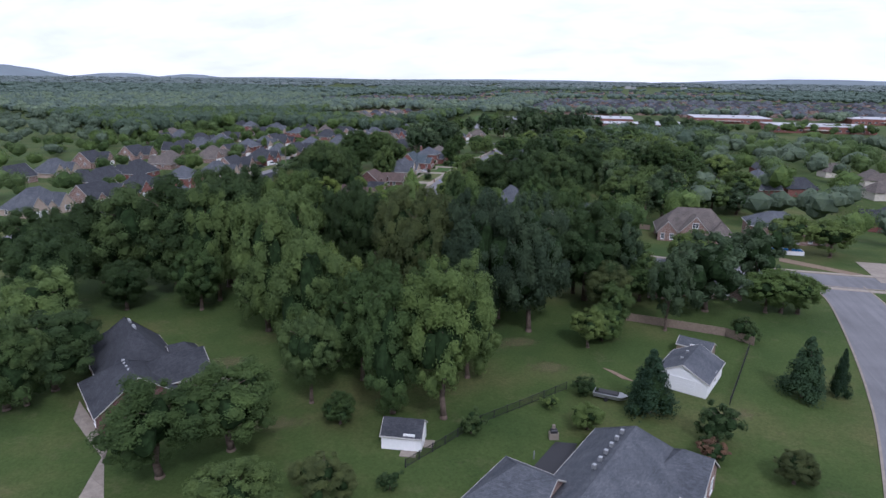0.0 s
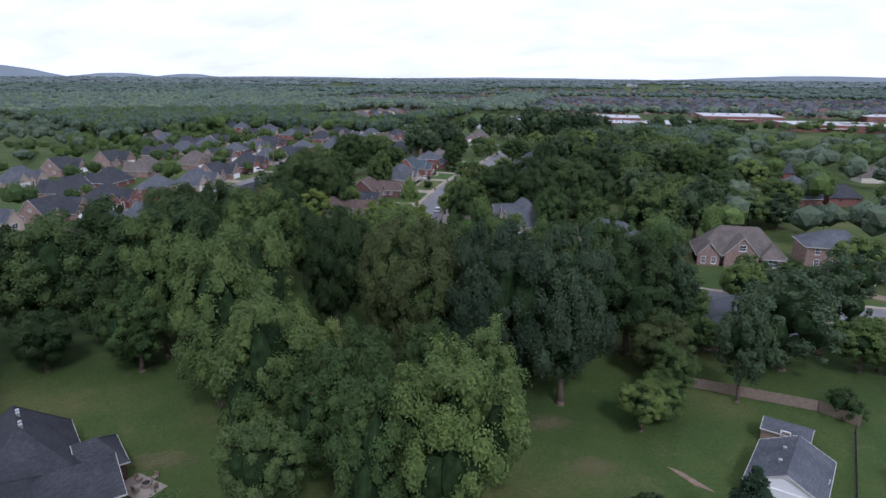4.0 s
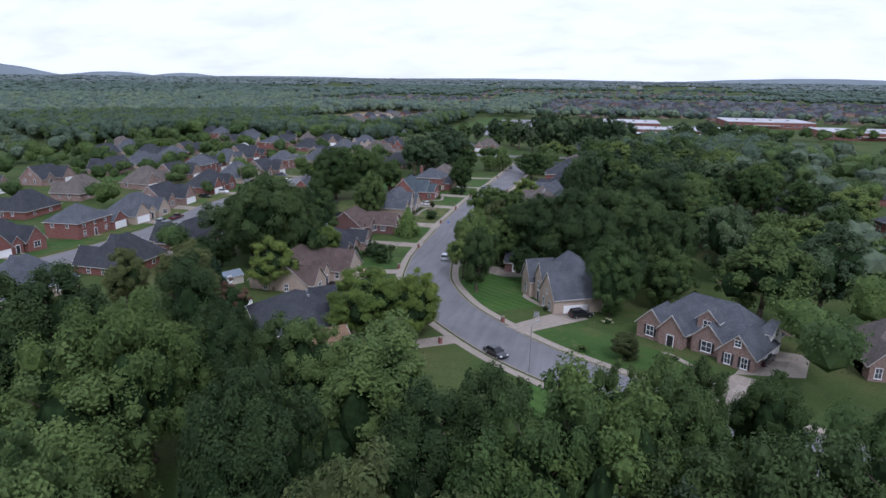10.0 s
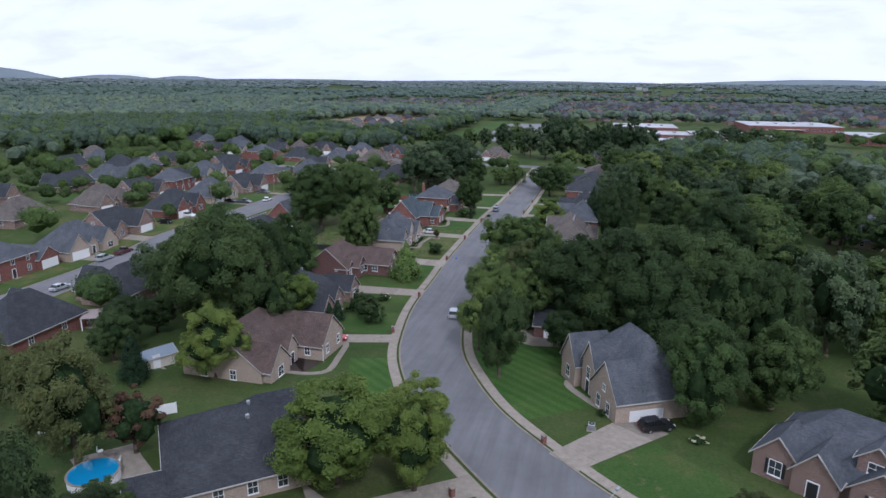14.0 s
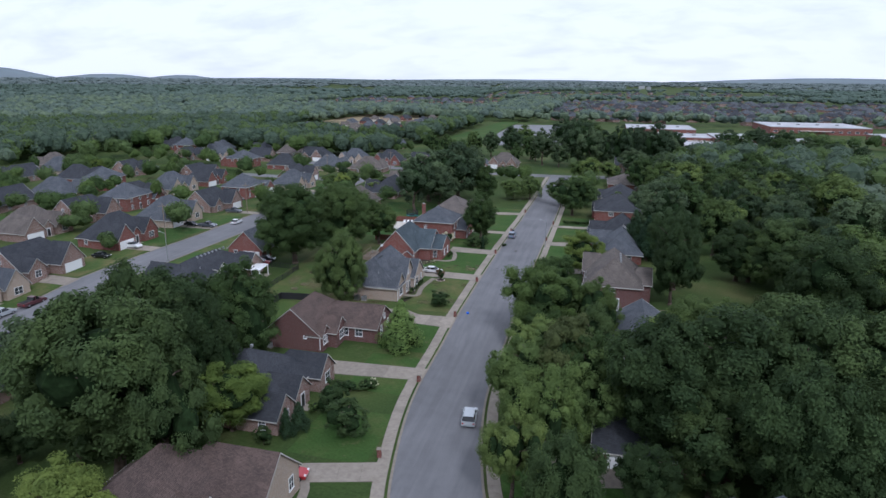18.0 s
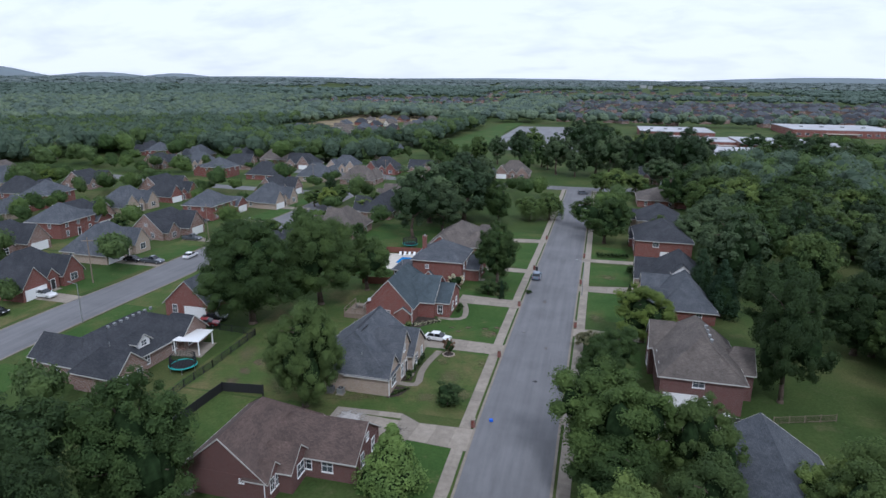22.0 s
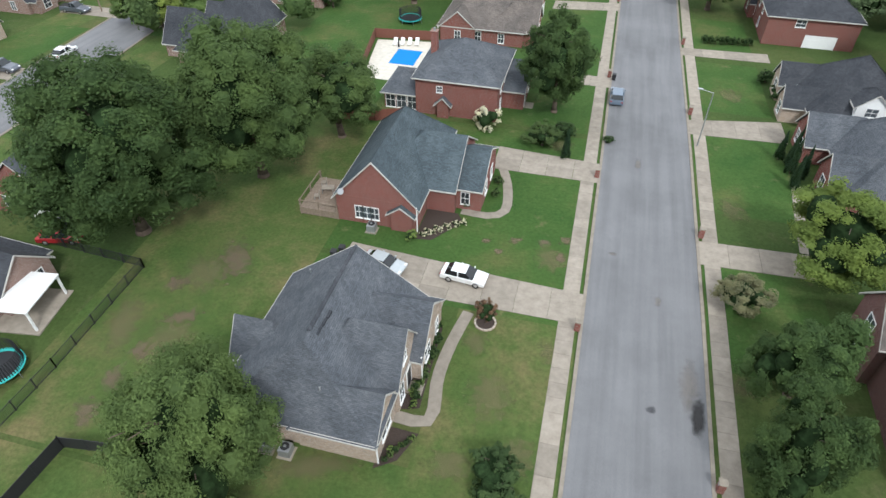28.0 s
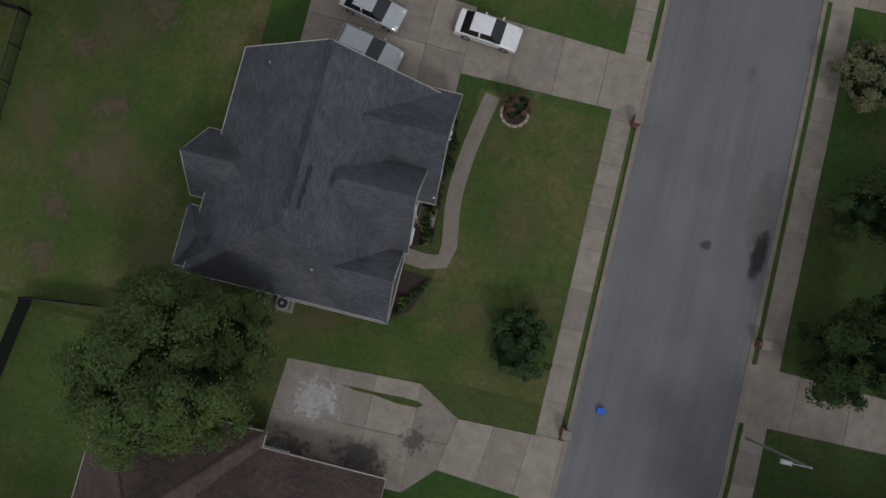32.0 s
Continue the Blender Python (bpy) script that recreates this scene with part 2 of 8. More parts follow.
ROOF_GREY = shingle_mat("slate_grey_shingle", (0.088, 0.095, 0.105))
ROOF_DARK = shingle_mat("charcoal_shingle", (0.048, 0.051, 0.057))
ROOF_BROWN = shingle_mat("brown_shingle", (0.105, 0.077, 0.066))
ROOF_TAN = shingle_mat("tan_shingle", (0.185, 0.122, 0.074))
ROOF_TAUPE = shingle_mat("taupe_shingle", (0.125, 0.108, 0.095))
ROOF_BLUE = shingle_mat("blue_grey_shingle", (0.066, 0.084, 0.093))
BARK = plain("bark", (0.10, 0.075, 0.055), 0.95, grain=0.35, scale=5)
WOOD = plain("weathered_wood", (0.20, 0.155, 0.115), 0.85, grain=0.25, scale=4)
FENCE_DARK = plain("dark_fence_paint", (0.025, 0.025, 0.027), 0.5)
METAL = plain("grey_metal", (0.35, 0.36, 0.36), 0.45, 0.6)
RUBBER = plain("black_rubber", (0.02, 0.02, 0.02), 0.85)
CHROME = plain("alloy", (0.55, 0.55, 0.56), 0.3, 0.9)
BLACK = plain("black_cloth", (0.02, 0.02, 0.022), 0.8)
TEAL = plain("teal_padding", (0.05, 0.42, 0.38), 0.6)
LAMP_RED = plain("red_lens", (0.3, 0.02, 0.02), 0.3)
LAMP_CLEAR = plain("clear_lens", (0.75, 0.75, 0.75), 0.2)


def glass_mat(name, c):
    a = Mat(name, 0.06, 0, 0.6)
    a.color(a.ramp(a.random(), (0, mul(c, 0.6)), (1, mul(c, 1.6))))
    return a.m


GLASS = glass_mat("window_glass", (0.05, 0.058, 0.065))
CAR_GLASS = glass_mat("car_glass", (0.015, 0.018, 0.02))
LEAF_A = leaf_mat("leaves_deep", (0.030, 0.056, 0.020), (0.068, 0.106, 0.032))
LEAF_B = leaf_mat("leaves_mid", (0.042, 0.078, 0.023), (0.092, 0.138, 0.037))
LEAF_C = leaf_mat("leaves_bright", (0.066, 0.112, 0.028), (0.136, 0.188, 0.045))
LEAF_D = leaf_mat("leaves_olive", (0.058, 0.080, 0.026), (0.112, 0.130, 0.042))
LEAF_G = leaf_mat("leaves_grey_green", (0.031, 0.056, 0.030), (0.066, 0.096, 0.050))
LEAF_P = leaf_mat("leaves_fresh", (0.070, 0.128, 0.030), (0.132, 0.205, 0.048))
LEAF_F = leaf_mat("leaves_with_pale_heads", (0.060, 0.074, 0.028), (0.230, 0.215, 0.120))
LEAF_E = leaf_mat("needles", (0.02, 0.045, 0.024), (0.04, 0.075, 0.035))
LEAF_R = leaf_mat("leaves_russet", (0.075, 0.045, 0.03), (0.13, 0.075, 0.045))
LEAF_Y = leaf_mat("leaves_yellow_green", (0.082, 0.130, 0.022), (0.165, 0.215, 0.038))
LEAF_M = leaf_mat("leaves_soft_green", (0.036, 0.064, 0.032), (0.084, 0.122, 0.056))
# leaf greens paled and blued step by step, painting distance haze into the colour
LEAF_HAZE = leaf_mat("haze_paled_leaves", (0.050, 0.082, 0.056), (0.112, 0.152, 0.098))
LEAF_FAR = leaf_mat("haze_tinted_leaves", (0.066, 0.104, 0.090), (0.120, 0.164, 0.136))
LEAF_FARTHER = leaf_mat("haze_blue_leaves", (0.100, 0.138, 0.146), (0.140, 0.178, 0.184))
# wooded hills given a pale blue that paints haze into their colour
HILL = plain("haze_blue_hills", (0.15, 0.185, 0.20), 0.95, grain=0.12, scale=0.004)
# dark green for crown cores: paints the shade seen through gaps between leaves
CORE_SHADE = plain("crown_core_shade", (0.018, 0.033, 0.012), 0.9, spec=0.05, grain=0.5, scale=2.5)
FLOWER = leaf_mat("pale_blossom", (0.45, 0.42, 0.30), (0.65, 0.62, 0.45))

# ---- terrain ----
GY = [-2000, -260, -175, -125, -80, -45, -25, -10, 3, 30, 60, 100, 200, 400, 800, 1600, 3000, 4800]
GZ = [0, 0, 0.3, 2.2, 0.5, -1.7, -2.0, -1.6, -0.4, 0, -0.2, -1.6, -3, -3, -1, 4, 20, 38]


def gz(x, y):
    far = math.hypot(x, y)
    z = float(np.interp(y, GY[:15], GZ[:15]))
    return z + float(np.interp(far, [0, 900, 1600, 3000, 4800], [0, 0, 6, 22, 39]))


# ---- mesh helpers ----
def mesh_of(name, verts, faces, mats, idx=None, smooth=False):
    me = bpy.data.meshes.new(name)
    me.from_pydata([tuple(v) for v in verts], [], [tuple(f) for f in faces])
    for m in (mats if isinstance(mats, (list, tuple)) else [mats]):
        me.materials.append(m)
    if idx is not None:
        me.polygons.foreach_set("material_index", np.array(idx, dtype=np.int32))
    if smooth:
        me.polygons.foreach_set("use_smooth", np.ones(len(faces), dtype=bool))
    me.update()
    return me


class Shape:
    """Collects boxes, prisms and tubes into one mesh."""

    def __init__(self):
        self.v, self.f = [], []

    def add(self, verts, faces, m=None):
        k = len(self.v)
        self.v += [tuple(m @ Vector(p)) if m else tuple(p) for p in verts]
        self.f += [tuple(i + k for i in f) for f in faces]
        return self

    def box(self, x0, x1, y0, y1, z0, z1, m=None, bev=0.0):
        if bev <= 0:
            p = [(x, y, z) for z in (z0, z1) for x, y in ((x0, y0), (x1, y0), (x1, y1), (x0, y1))]
            return self.add(p, [(3, 2, 1, 0), (4, 5, 6, 7), (0, 1, 5, 4), (1, 2, 6, 5), (2, 3, 7, 6), (3, 0, 4, 7)], m)
        b = bev
        p = [(x, y, z0) for x, y in ((x0, y0), (x1, y0), (x1, y1), (x0, y1))]
        p += [(x, y, z1 - b) for x, y in ((x0, y0), (x1, y0), (x1, y1), (x0, y1))]
        p += [(x, y, z1) for x, y in ((x0 + b, y0 + b), (x1 - b, y0 + b), (x1 - b, y1 - b), (x0 + b, y1 - b))]
        f = [(3, 2, 1, 0), (8, 9, 10, 11)] + [(i + o, (i + 1) % 4 + o, (i + 1) % 4 + o + 4, i + o + 4) for o in (0, 4) for i in range(4)]
        return self.add(p, f, m)

    def tube(self, a, b, r0, r1=None, n=8):
        a, b = Vector(a), Vector(b)
        r1 = r0 if r1 is None else r1
        q = (b - a).to_track_quat("Z", "Y")
        p = [tuple(c + q @ Vector((r * math.cos(2 * math.pi * i / n), r * math.sin(2 * math.pi * i / n), 0))) for c, r in ((a, r0), (b, r1)) for i in range(n)]
        return self.add(p, [(i, (i + 1) % n, (i + 1) % n + n, i + n) for i in range(n)] + [tuple(range(n))[::-1], tuple(range(n, 2 * n))])

    def prism(self, outline, z0, z1, m=None):
        """An outline in x, y given counter-clockwise, raised from z0 to z1."""
        n = len(outline)
        p = [(x, y, z0) for x, y in outline] + [(x, y, z1) for x, y in outline]
        return self.add(p, [tuple(range(n))[::-1], tuple(range(n, 2 * n))] + [(i, (i + 1) % n, (i + 1) % n + n, i + n) for i in range(n)], m)

    def mesh(self, name, mat, smooth=False):
        return mesh_of(name, self.v, self.f, mat, smooth=smooth)


def part(name, shape, mat, parent, label="", smooth=False):
    ob = new(name, shape.mesh(name, mat, smooth) if isinstance(shape, Shape) else shape)
    ob.parent = parent
    if label:
        ob["label"] = label
    return ob


def thing(name, label, category, group="", kind="", at=None):
    ob = new(name)
    ob.empty_display_size = 0.3
    if at is not None:
        ob.matrix_basis = at
    return tagged(ob, label, category, group, kind)


def solo(name, shape, mat, label, category, group="", kind="", at=None, smooth=False):
    ob = new(name, shape.mesh(name, mat, smooth) if isinstance(shape, Shape) else shape)
    if at is not None:
        ob.matrix_basis = at
    return tagged(ob, label, category, group, kind)


def on_ground(x, y, rz=0, dz=0.0, s=1.0):
    return Matrix.Translation((x, y, gz(x, y) + dz)) @ Matrix.Rotation(radians(rz), 4, "Z") @ Matrix.Scale(s, 4)


# ---- ground ----
def ground_sheet():
    xs = sorted({*np.linspace(-200, 200, 81), *np.linspace(-700, 700, 57), *np.linspace(-4800, 4800, 65)})
    ys = sorted({*np.linspace(-320, 260, 117), 3.0, *np.linspace(-700, 900, 57), *np.linspace(-2000, 4900, 53)})
    v = [(x, y, gz(x, y)) for y in ys for x in xs]
    w = len(xs)
    f = [(j * w + i, j * w + i + 1, (j + 1) * w + i + 1, (j + 1) * w + i) for j in range(len(ys) - 1) for i in range(w - 1)]
    solo("ground", mesh_of("ground", v, f, GRASS, smooth=True), None, "lawns and meadows with dry patches under the suburb", "ground", kind="structure")


ground_sheet()


def catmull(points, step=1.5):
    p = [Vector((*q, 0)) for q in points]
    p = [2 * p[0] - p[1]] + p + [2 * p[-1] - p[-2]]
    fine = []
    for a, b, c, d in zip(p, p[1:], p[2:], p[3:]):
        for k in range(40):
            t = k / 40
            fine.append(0.5 * (2 * b + (c - a) * t + (2 * a - 5 * b + 4 * c - d) * t * t + (3 * b - a - 3 * c + d) * t ** 3))
    fine.append(p[-2])
    out, run = [fine[0]], 0.0
    for a, b in zip(fine, fine[1:]):
        run += (b - a).length
        if run >= step:
            out.append(b)
            run = 0.0
    out.append(fine[-1])
    rows = []
    for i, q in enumerate(out):
        t = (out[min(i + 1, len(out) - 1)] - out[max(i - 1, 0)]).normalized()
        rows.append((q.x, q.y, t.y, -t.x))
    return rows


def strip(rows, a, b, dz, thick=0.0, shape=None, across=1):
    """A band along a line between the offsets a and b to its right."""
    s = shape or Shape()
    n = across + 1
    v = []
    for x, y, nx, ny in rows:
        for k in range(n):
            o = a + (b - a) * k / across
            v.append((x + nx * o, y + ny * o, gz(x + nx * o, y + ny * o) + dz))
    rowsn = len(rows)
    f = [(i * n + k, i * n + k + 1, (i + 1) * n + k + 1, (i + 1) * n + k) for i in range(rowsn - 1) for k in range(across)]
    if thick:
        m = len(v)
        v += [(p[0], p[1], p[2] - thick) for p in v]
        for i in range(rowsn - 1):
            f += [(i * n, (i + 1) * n, m + (i + 1) * n, m + i * n), ((i + 1) * n + across, i * n + across, m + i * n + across, m + (i + 1) * n + across)]
    s.add(v, [q[::-1] for q in f] if a < b else f)
    return s


MAIN = catmull([(0, 216), (0, 180), (0, 120), (0, 60), (0, 0), (0, -15), (0.3, -26), (2.0, -38), (5.0, -51), (9.6, -62), (15.5, -72.5), (22.8, -81.5), (30.5, -89.5), (38.5, -95.8), (50, -103), (65, -110.5), (83, -116), (100, -118.5), (125, -120), (170, -118), (240, -112)])
WEST = catmull([(-84, -150), (-87.5, -70), (-90, 0), (-89, 50), (-92.5, 100), (-94, 140), (-98, 200), (-104, 260)])
SIDE = catmull([(119.5, -124), (119.5, -140), (113.8, -175), (106, -203), (95, -236), (80, -275), (60, -320)])
CROSS = catmull([(-150, 232), (-94, 224), (-40, 220), (0, 219), (20, 222), (60, 236), (110, 262), (170, 280)])
NORTHWEST = catmull([(-260, 196), (-180, 178), (-96, 172)])
SCHOOLWAY = catmull([(63, 236), (60, 280), (66, 330), (80, 370)])


def road(name, rows, half, label, dz=0.03, curb=True):
    solo(name, strip(rows, -half, half, dz, across=8), ASPHALT, label, "road", kind="structure")
    if curb:
        for side in (-1, 1):
            solo("curb", strip(rows, side * (half - 0.02), side * (half + 0.30), dz + 0.06, 0.16), CURB, "pale concrete kerb and gutter beside the asphalt", "kerb", kind="structure")


road("road", MAIN, 5.35, "worn grey asphalt residential street with pale tyre tracks")
road("road", WEST, 5.4, "grey asphalt street of the brick neighbourhood", 0.035)
road("road", SIDE, 5.2, "grey asphalt side street past the corner lawn", 0.04)
road("road", CROSS, 5.0, "grey asphalt cross street at the end of the avenue", 0.045, False)
road("road", NORTHWEST, 4.5, "grey asphalt street between the far houses", 0.045, False)
road("road", SCHOOLWAY, 4.0, "pale asphalt drive to the school", 0.05, False)


def flat(points, dz, mat, name, label, category, kind="structure", thick=0.08, cells=1):
    """A flat slab over the ground with the given outline (counter-clockwise)."""
    n = len(points)
    v = [(x, y, gz(x, y) + dz) for x, y in points]
    v += [(x, y, z - thick) for x, y, z in v]
    f = [tuple(range(n))] + [(i, i + n, (i + 1) % n + n, (i + 1) % n) for i in range(n)]
    return solo(name, mesh_of(name, v, f, mat), None, label, category, kind=kind)


def mown(x0, x1, y0, y1, mat=None, label="mown green front lawn with dry spots"):
    """A lawn sheet that follows the ground."""
    nx, ny = max(1, round((x1 - x0) / 3)), max(1, round((y1 - y0) / 3))
    v = [(x0 + (x1 - x0) * i / nx, y0 + (y1 - y0) * j / ny) for j in range(ny + 1) for i in range(nx + 1)]
    v = [(x, y, gz(x, y) + 0.012) for x, y in v]
    f = [(j * (nx + 1) + i, j * (nx + 1) + i + 1, (j + 1) * (nx + 1) + i + 1, (j + 1) * (nx + 1) + i) for j in range(ny) for i in range(nx)]
    solo("lawn", mesh_of("lawn", v, f, mat or MOWN), None, label, "lawn", kind="structure")


mown(-33, -5.8, 25.5, 122)
for a, b in ((-12, 2.0), (-27, -14), (-45.5, -33)):
    mown(-16.5, -5.8, a, b)
mown(-17, -5.8, 5, 25.5, OLIVE, "olive green front lawn with dry straw patches")
mown(-52, -33, -12, 62, OLIVE, "patchy olive back lawn with bare spots")
mown(-33, -17, 3.8, 8.6, OLIVE, "dry olive side lawn beside the tan house")
for a, b in ((47, 66.5), (72, 90), (95, 110), (24, 38)):
    mown(5.8, 17, a, b)


def verge_lawn(y_far, y_near, a, b, mat, label):
    """A lawn that follows the street between two places, from a to b metres beside its middle line."""
    rows = [q for q in MAIN if y_near <= q[1] <= y_far]
    solo("lawn", strip(rows, a, b, 0.014, across=10), mat, label, "lawn", kind="structure")


verge_lawn(-43.5, -77.5, -7.7, -23.0, STRIPED, "bright lawn mown in diagonal stripes inside the bend")
verge_lawn(-86.0, -106.0, -7.7, -19.0, MOWN, "mown lawn before the shuttered brick house")
verge_lawn(-52.5, -70.0, 7.7, 14.0, STRIPED, "bright green mown lawn beside the brown-roofed house")
verge_lawn(-96.5, -108.0, 7.7, 24.0, STRIPED, "bright green mown lawn before the tan-roofed house")


for a, b, mat in ((-112, -40, MOWN), (-40, 30, OLIVE), (30, 76, MOWN), (76, 110, OLIVE), (110, 168, MOWN)):
    mown(-107.5, -96.8 if a < 70 else -99.6, a, b, mat, "front lawns along the western street")
    mown(-83.2 if a < 70 else -85.6, -75.5, a, b, MOWN if mat is OLIVE else OLIVE, "green lawns on the near side of the western street")
mown(-137, -124, 20, 130, OLIVE, "yellowish back gardens between the western houses")
mown(-172, -160, 40, 130, MOWN, "green gardens between the outer western houses")
mown(-240, -118, 184, 197, OLIVE, "dry grass along the northern estate street")
mown(-60, -38, 62, 122, MOWN, "green back lawn behind the pool")


# ---- sidewalks: slabs ----
def sidewalk(rows, side, y_far, y_near, label):
    base = solo("pavement", strip(rows, side * 6.02, side * 7.62, 0.02, 0.1), CURB, label, "pavement", kind="structure")
    rest = Shape()
    for (x, y, nx, ny), (x2, y2, nx2, ny2) in zip(rows, rows[1:]):
        t = Vector((x2 - x, y2 - y)).normalized() * 0.012
        q = [(x + nx * side * 6.05 + t.x, y + ny * side * 6.05 + t.y), (x + nx * side * 7.58 + t.x, y + ny * side * 7.58 + t.y),
             (x2 + nx2 * side * 7.58 - t.x, y2 + ny2 * side * 7.58 - t.y), (x2 + nx2 * side * 6.05 - t.x, y2 + ny2 * side * 6.05 - t.y)]
        if side < 0:
            q = q[::-1]
        z = gz(x, y)
        p = [(a, b, gz(a, b) + 0.05) for a, b in q] + [(a, b, gz(a, b) - 0.02) for a, b in q]
        f = [(3, 2, 1, 0), (0, 1, 5, 4), (1, 2, 6, 5), (2, 3, 7, 6), (3, 0, 4, 7)]
        if y_near < y < y_far:
            part("slab", Shape().add(p, f), CONCRETE, base)
        else:
            rest.add(p, f)
    tagged(part("slab_run", rest, CONCRETE, base), kind="stuff")


SLAB_JOBS = [(MAIN[:260], -1, 75, -30, "west pavement of concrete slabs along the street"), (MAIN[:260], 1, 75, -30, "east pavement of concrete slabs along the street")]


# ---- driveways ----
def driveway(quads, label="pale concrete driveway with saw-cut joints"):
    """Each quad (four x, y corners) is cut into slabs of about three metres."""
    base = None
    for q in quads:
        a, b, c, d = [Vector(p) for p in q]
        n = max(1, round((b - a).length / 3.2))
        m = max(1, round((d - a).length / 3.2))
        if base is None:
            base = thing("driveway", label, "driveway", kind="structure")
        for i in range(n):
            for j in range(m):
                p = []
                for u, w in ((i, j), (i + 1, j), (i + 1, j + 1), (i, j + 1)):
                    s, t = u / n, w / m
                    p.append((a * (1 - s) + b * s) * (1 - t) + (d * (1 - s) + c * s) * t)
                mid = sum(p, Vector((0, 0))) / 4
                p = [x + (mid - x).normalized() * 0.02 for x in p]
                v = [(x.x, x.y, gz(x.x, x.y) + 0.06) for x in p] + [(x.x, x.y, gz(x.x, x.y) - 0.05) for x in p]
                part("slab", Shape().add(v, [(0, 1, 2, 3), (1, 0, 4, 5), (2, 1, 5, 6), (3, 2, 6, 7), (0, 3, 7, 4)]), CONCRETE, base)


# ---- houses ----
OVER = 0.45


class House:
    """Wings are rectangles in the house's own frame, whose front looks along +x."""

    def __init__(self, x, y, rz, wall, roof, label, far=False, group=""):
        self.e = thing("house", label, "house", group, at=on_ground(x, y, rz, -0.05))
        self.wall, self.roof, self.far = wall, roof, far

    def wing(self, x0, x1, y0, y1, eave, rise, along="y", hips=(1, 1), z0=0.0, wall=None, roof=None, over=OVER, steep=None):
        """A box with a roof whose ridge runs along x or y; hips tell which ends slope (low end, high end)."""
        wall, roof = wall or self.wall, roof or self.roof
        top = z0 + eave
        self.last = (x0, x1, y0, y1, z0, eave)
        swap = along == "x"
        a0, a1, b0, b1 = (y0, y1, x0, x1) if swap else (x0, x1, y0, y1)   # a across, b along the ridge

        def at(a, b, z):
            return (b, a, z) if swap else (a, b, z)

        am, half = (a0 + a1) / 2, (a1 - a0) / 2
        slope = rise / half
        s = Shape()
        s.box(x0, x1, y0, y1, z0 - 0.6, top)
        for flag, b in ((hips[0], b0 + 0.02), (hips[1], b1 - 0.02)):
            if not flag:
                s.add([at(a0, b, top - 0.01), at(a1, b, top - 0.01), at(am, b, top + rise - 0.05), at(a0, b + (0.18 if b < (b0 + b1) / 2 else -0.18), top - 0.01), at(a1, b + (0.18 if b < (b0 + b1) / 2 else -0.18), top - 0.01), at(am, b + (0.18 if b < (b0 + b1) / 2 else -0.18), top + rise - 0.05)],
                      [(0, 1, 2), (5, 4, 3), (0, 2, 5, 3), (2, 1, 4, 5), (1, 0, 3, 4)])
        part("wall", s, wall, self.e)
        o = over
        drop = slope * o
        A0, A1, B0, B1 = a0 - o, a1 + o, b0 - o * (1 if hips[0] else 0.55), b1 + o * (1 if hips[1] else 0.55)
        run = min(steep or half + o, (B1 - B0) / 2 - 0.05)
        r0 = B0 + (run if hips[0] else 0)
        r1 = B1 - (run if hips[1] else 0)
        ze, zr, th = top - drop, top + rise, 0.16
        up = [at(A0, B0, ze), at(A1, B0, ze), at(A1, B1, ze), at(A0, B1, ze), at(am, r0, zr), at(am, r1, zr)]
        low = [(p[0], p[1], p[2] - th) for p in up]
        f = [(1, 2, 5, 4), (3, 0, 4, 5), (10, 11, 8, 7), (11, 10, 6, 9), (2, 1, 7, 8), (0, 3, 9, 6)]
        f += [(0, 1, 4), (10, 7, 6), (1, 0, 6, 7)] if hips[0] else [(0, 4, 10, 6), (4, 1, 7, 10)]
        f += [(2, 3, 5), (11, 9, 8), (3, 2, 8, 9)] if hips[1] else [(5, 3, 9, 11), (2, 5, 11, 8)]
        if swap:
            f = [q[::-1] for q in f]
        rf = part("roof", Shape().add(up + low, f), roof, self.e)
        # fascia along the eaves and rakes, and a ridge cap
        loop = [up[0]] + ([] if hips[0] else [up[4]]) + [up[1], up[2]] + ([] if hips[1] else [up[5]]) + [up[3]]
        mid = Vector(((x0 + x1) / 2, (y0 + y1) / 2, 0))
        v, k = [], len(loop)
        for p in loop:
            p = Vector(p)
            out = Vector((1 if p.x > mid.x else -1, 1 if p.y > mid.y else -1, 0)) * 0.03
            v += [p + out + Vector((0, 0, 0.015)), p + out - Vector((0, 0, th)), p - out - Vector((0, 0, th)), p - out + Vector((0, 0, 0.015))]
        part("fascia", Shape().add(v, [(4 * i + j, 4 * ((i + 1) % k) + j, 4 * ((i + 1) % k) + (j + 1) % 4, 4 * i + (j + 1) % 4) for i in range(k) for j in range(4)]), TRIM, self.e, "pale painted eaves board")
        c = Shape()
        if self.far:
            return self
        p, q = Vector(up[4]), Vector(up[5])
        if (q - p).length > 0.5:
            n = Vector((q - p).to_3d()).normalized().cross(Vector((0, 0, 1))) * 0.16
            c.add([p + n + Vector((0, 0, -0.16 * slope + 0.03)), p + Vector((0, 0, 0.045)), p - n + Vector((0, 0, -0.16 * slope + 0.03)), q + n + Vector((0, 0, -0.16 * slope + 0.03)), q + Vector((0, 0, 0.045)), q - n + Vector((0, 0, -0.16 * slope + 0.03))], [(0, 1, 4, 3), (1, 2, 5, 4)])
        for flag, pts in ((hips[0], ((0, 4), (1, 4))), (hips[1], ((2, 5), (3, 5)))):
            if flag:
                for i, k in pts:
                    a, b = Vector(up[i]), Vector(up[k])
                    n = (b - a).normalized().cross(Vector((0, 0, 1))).normalized() * 0.15
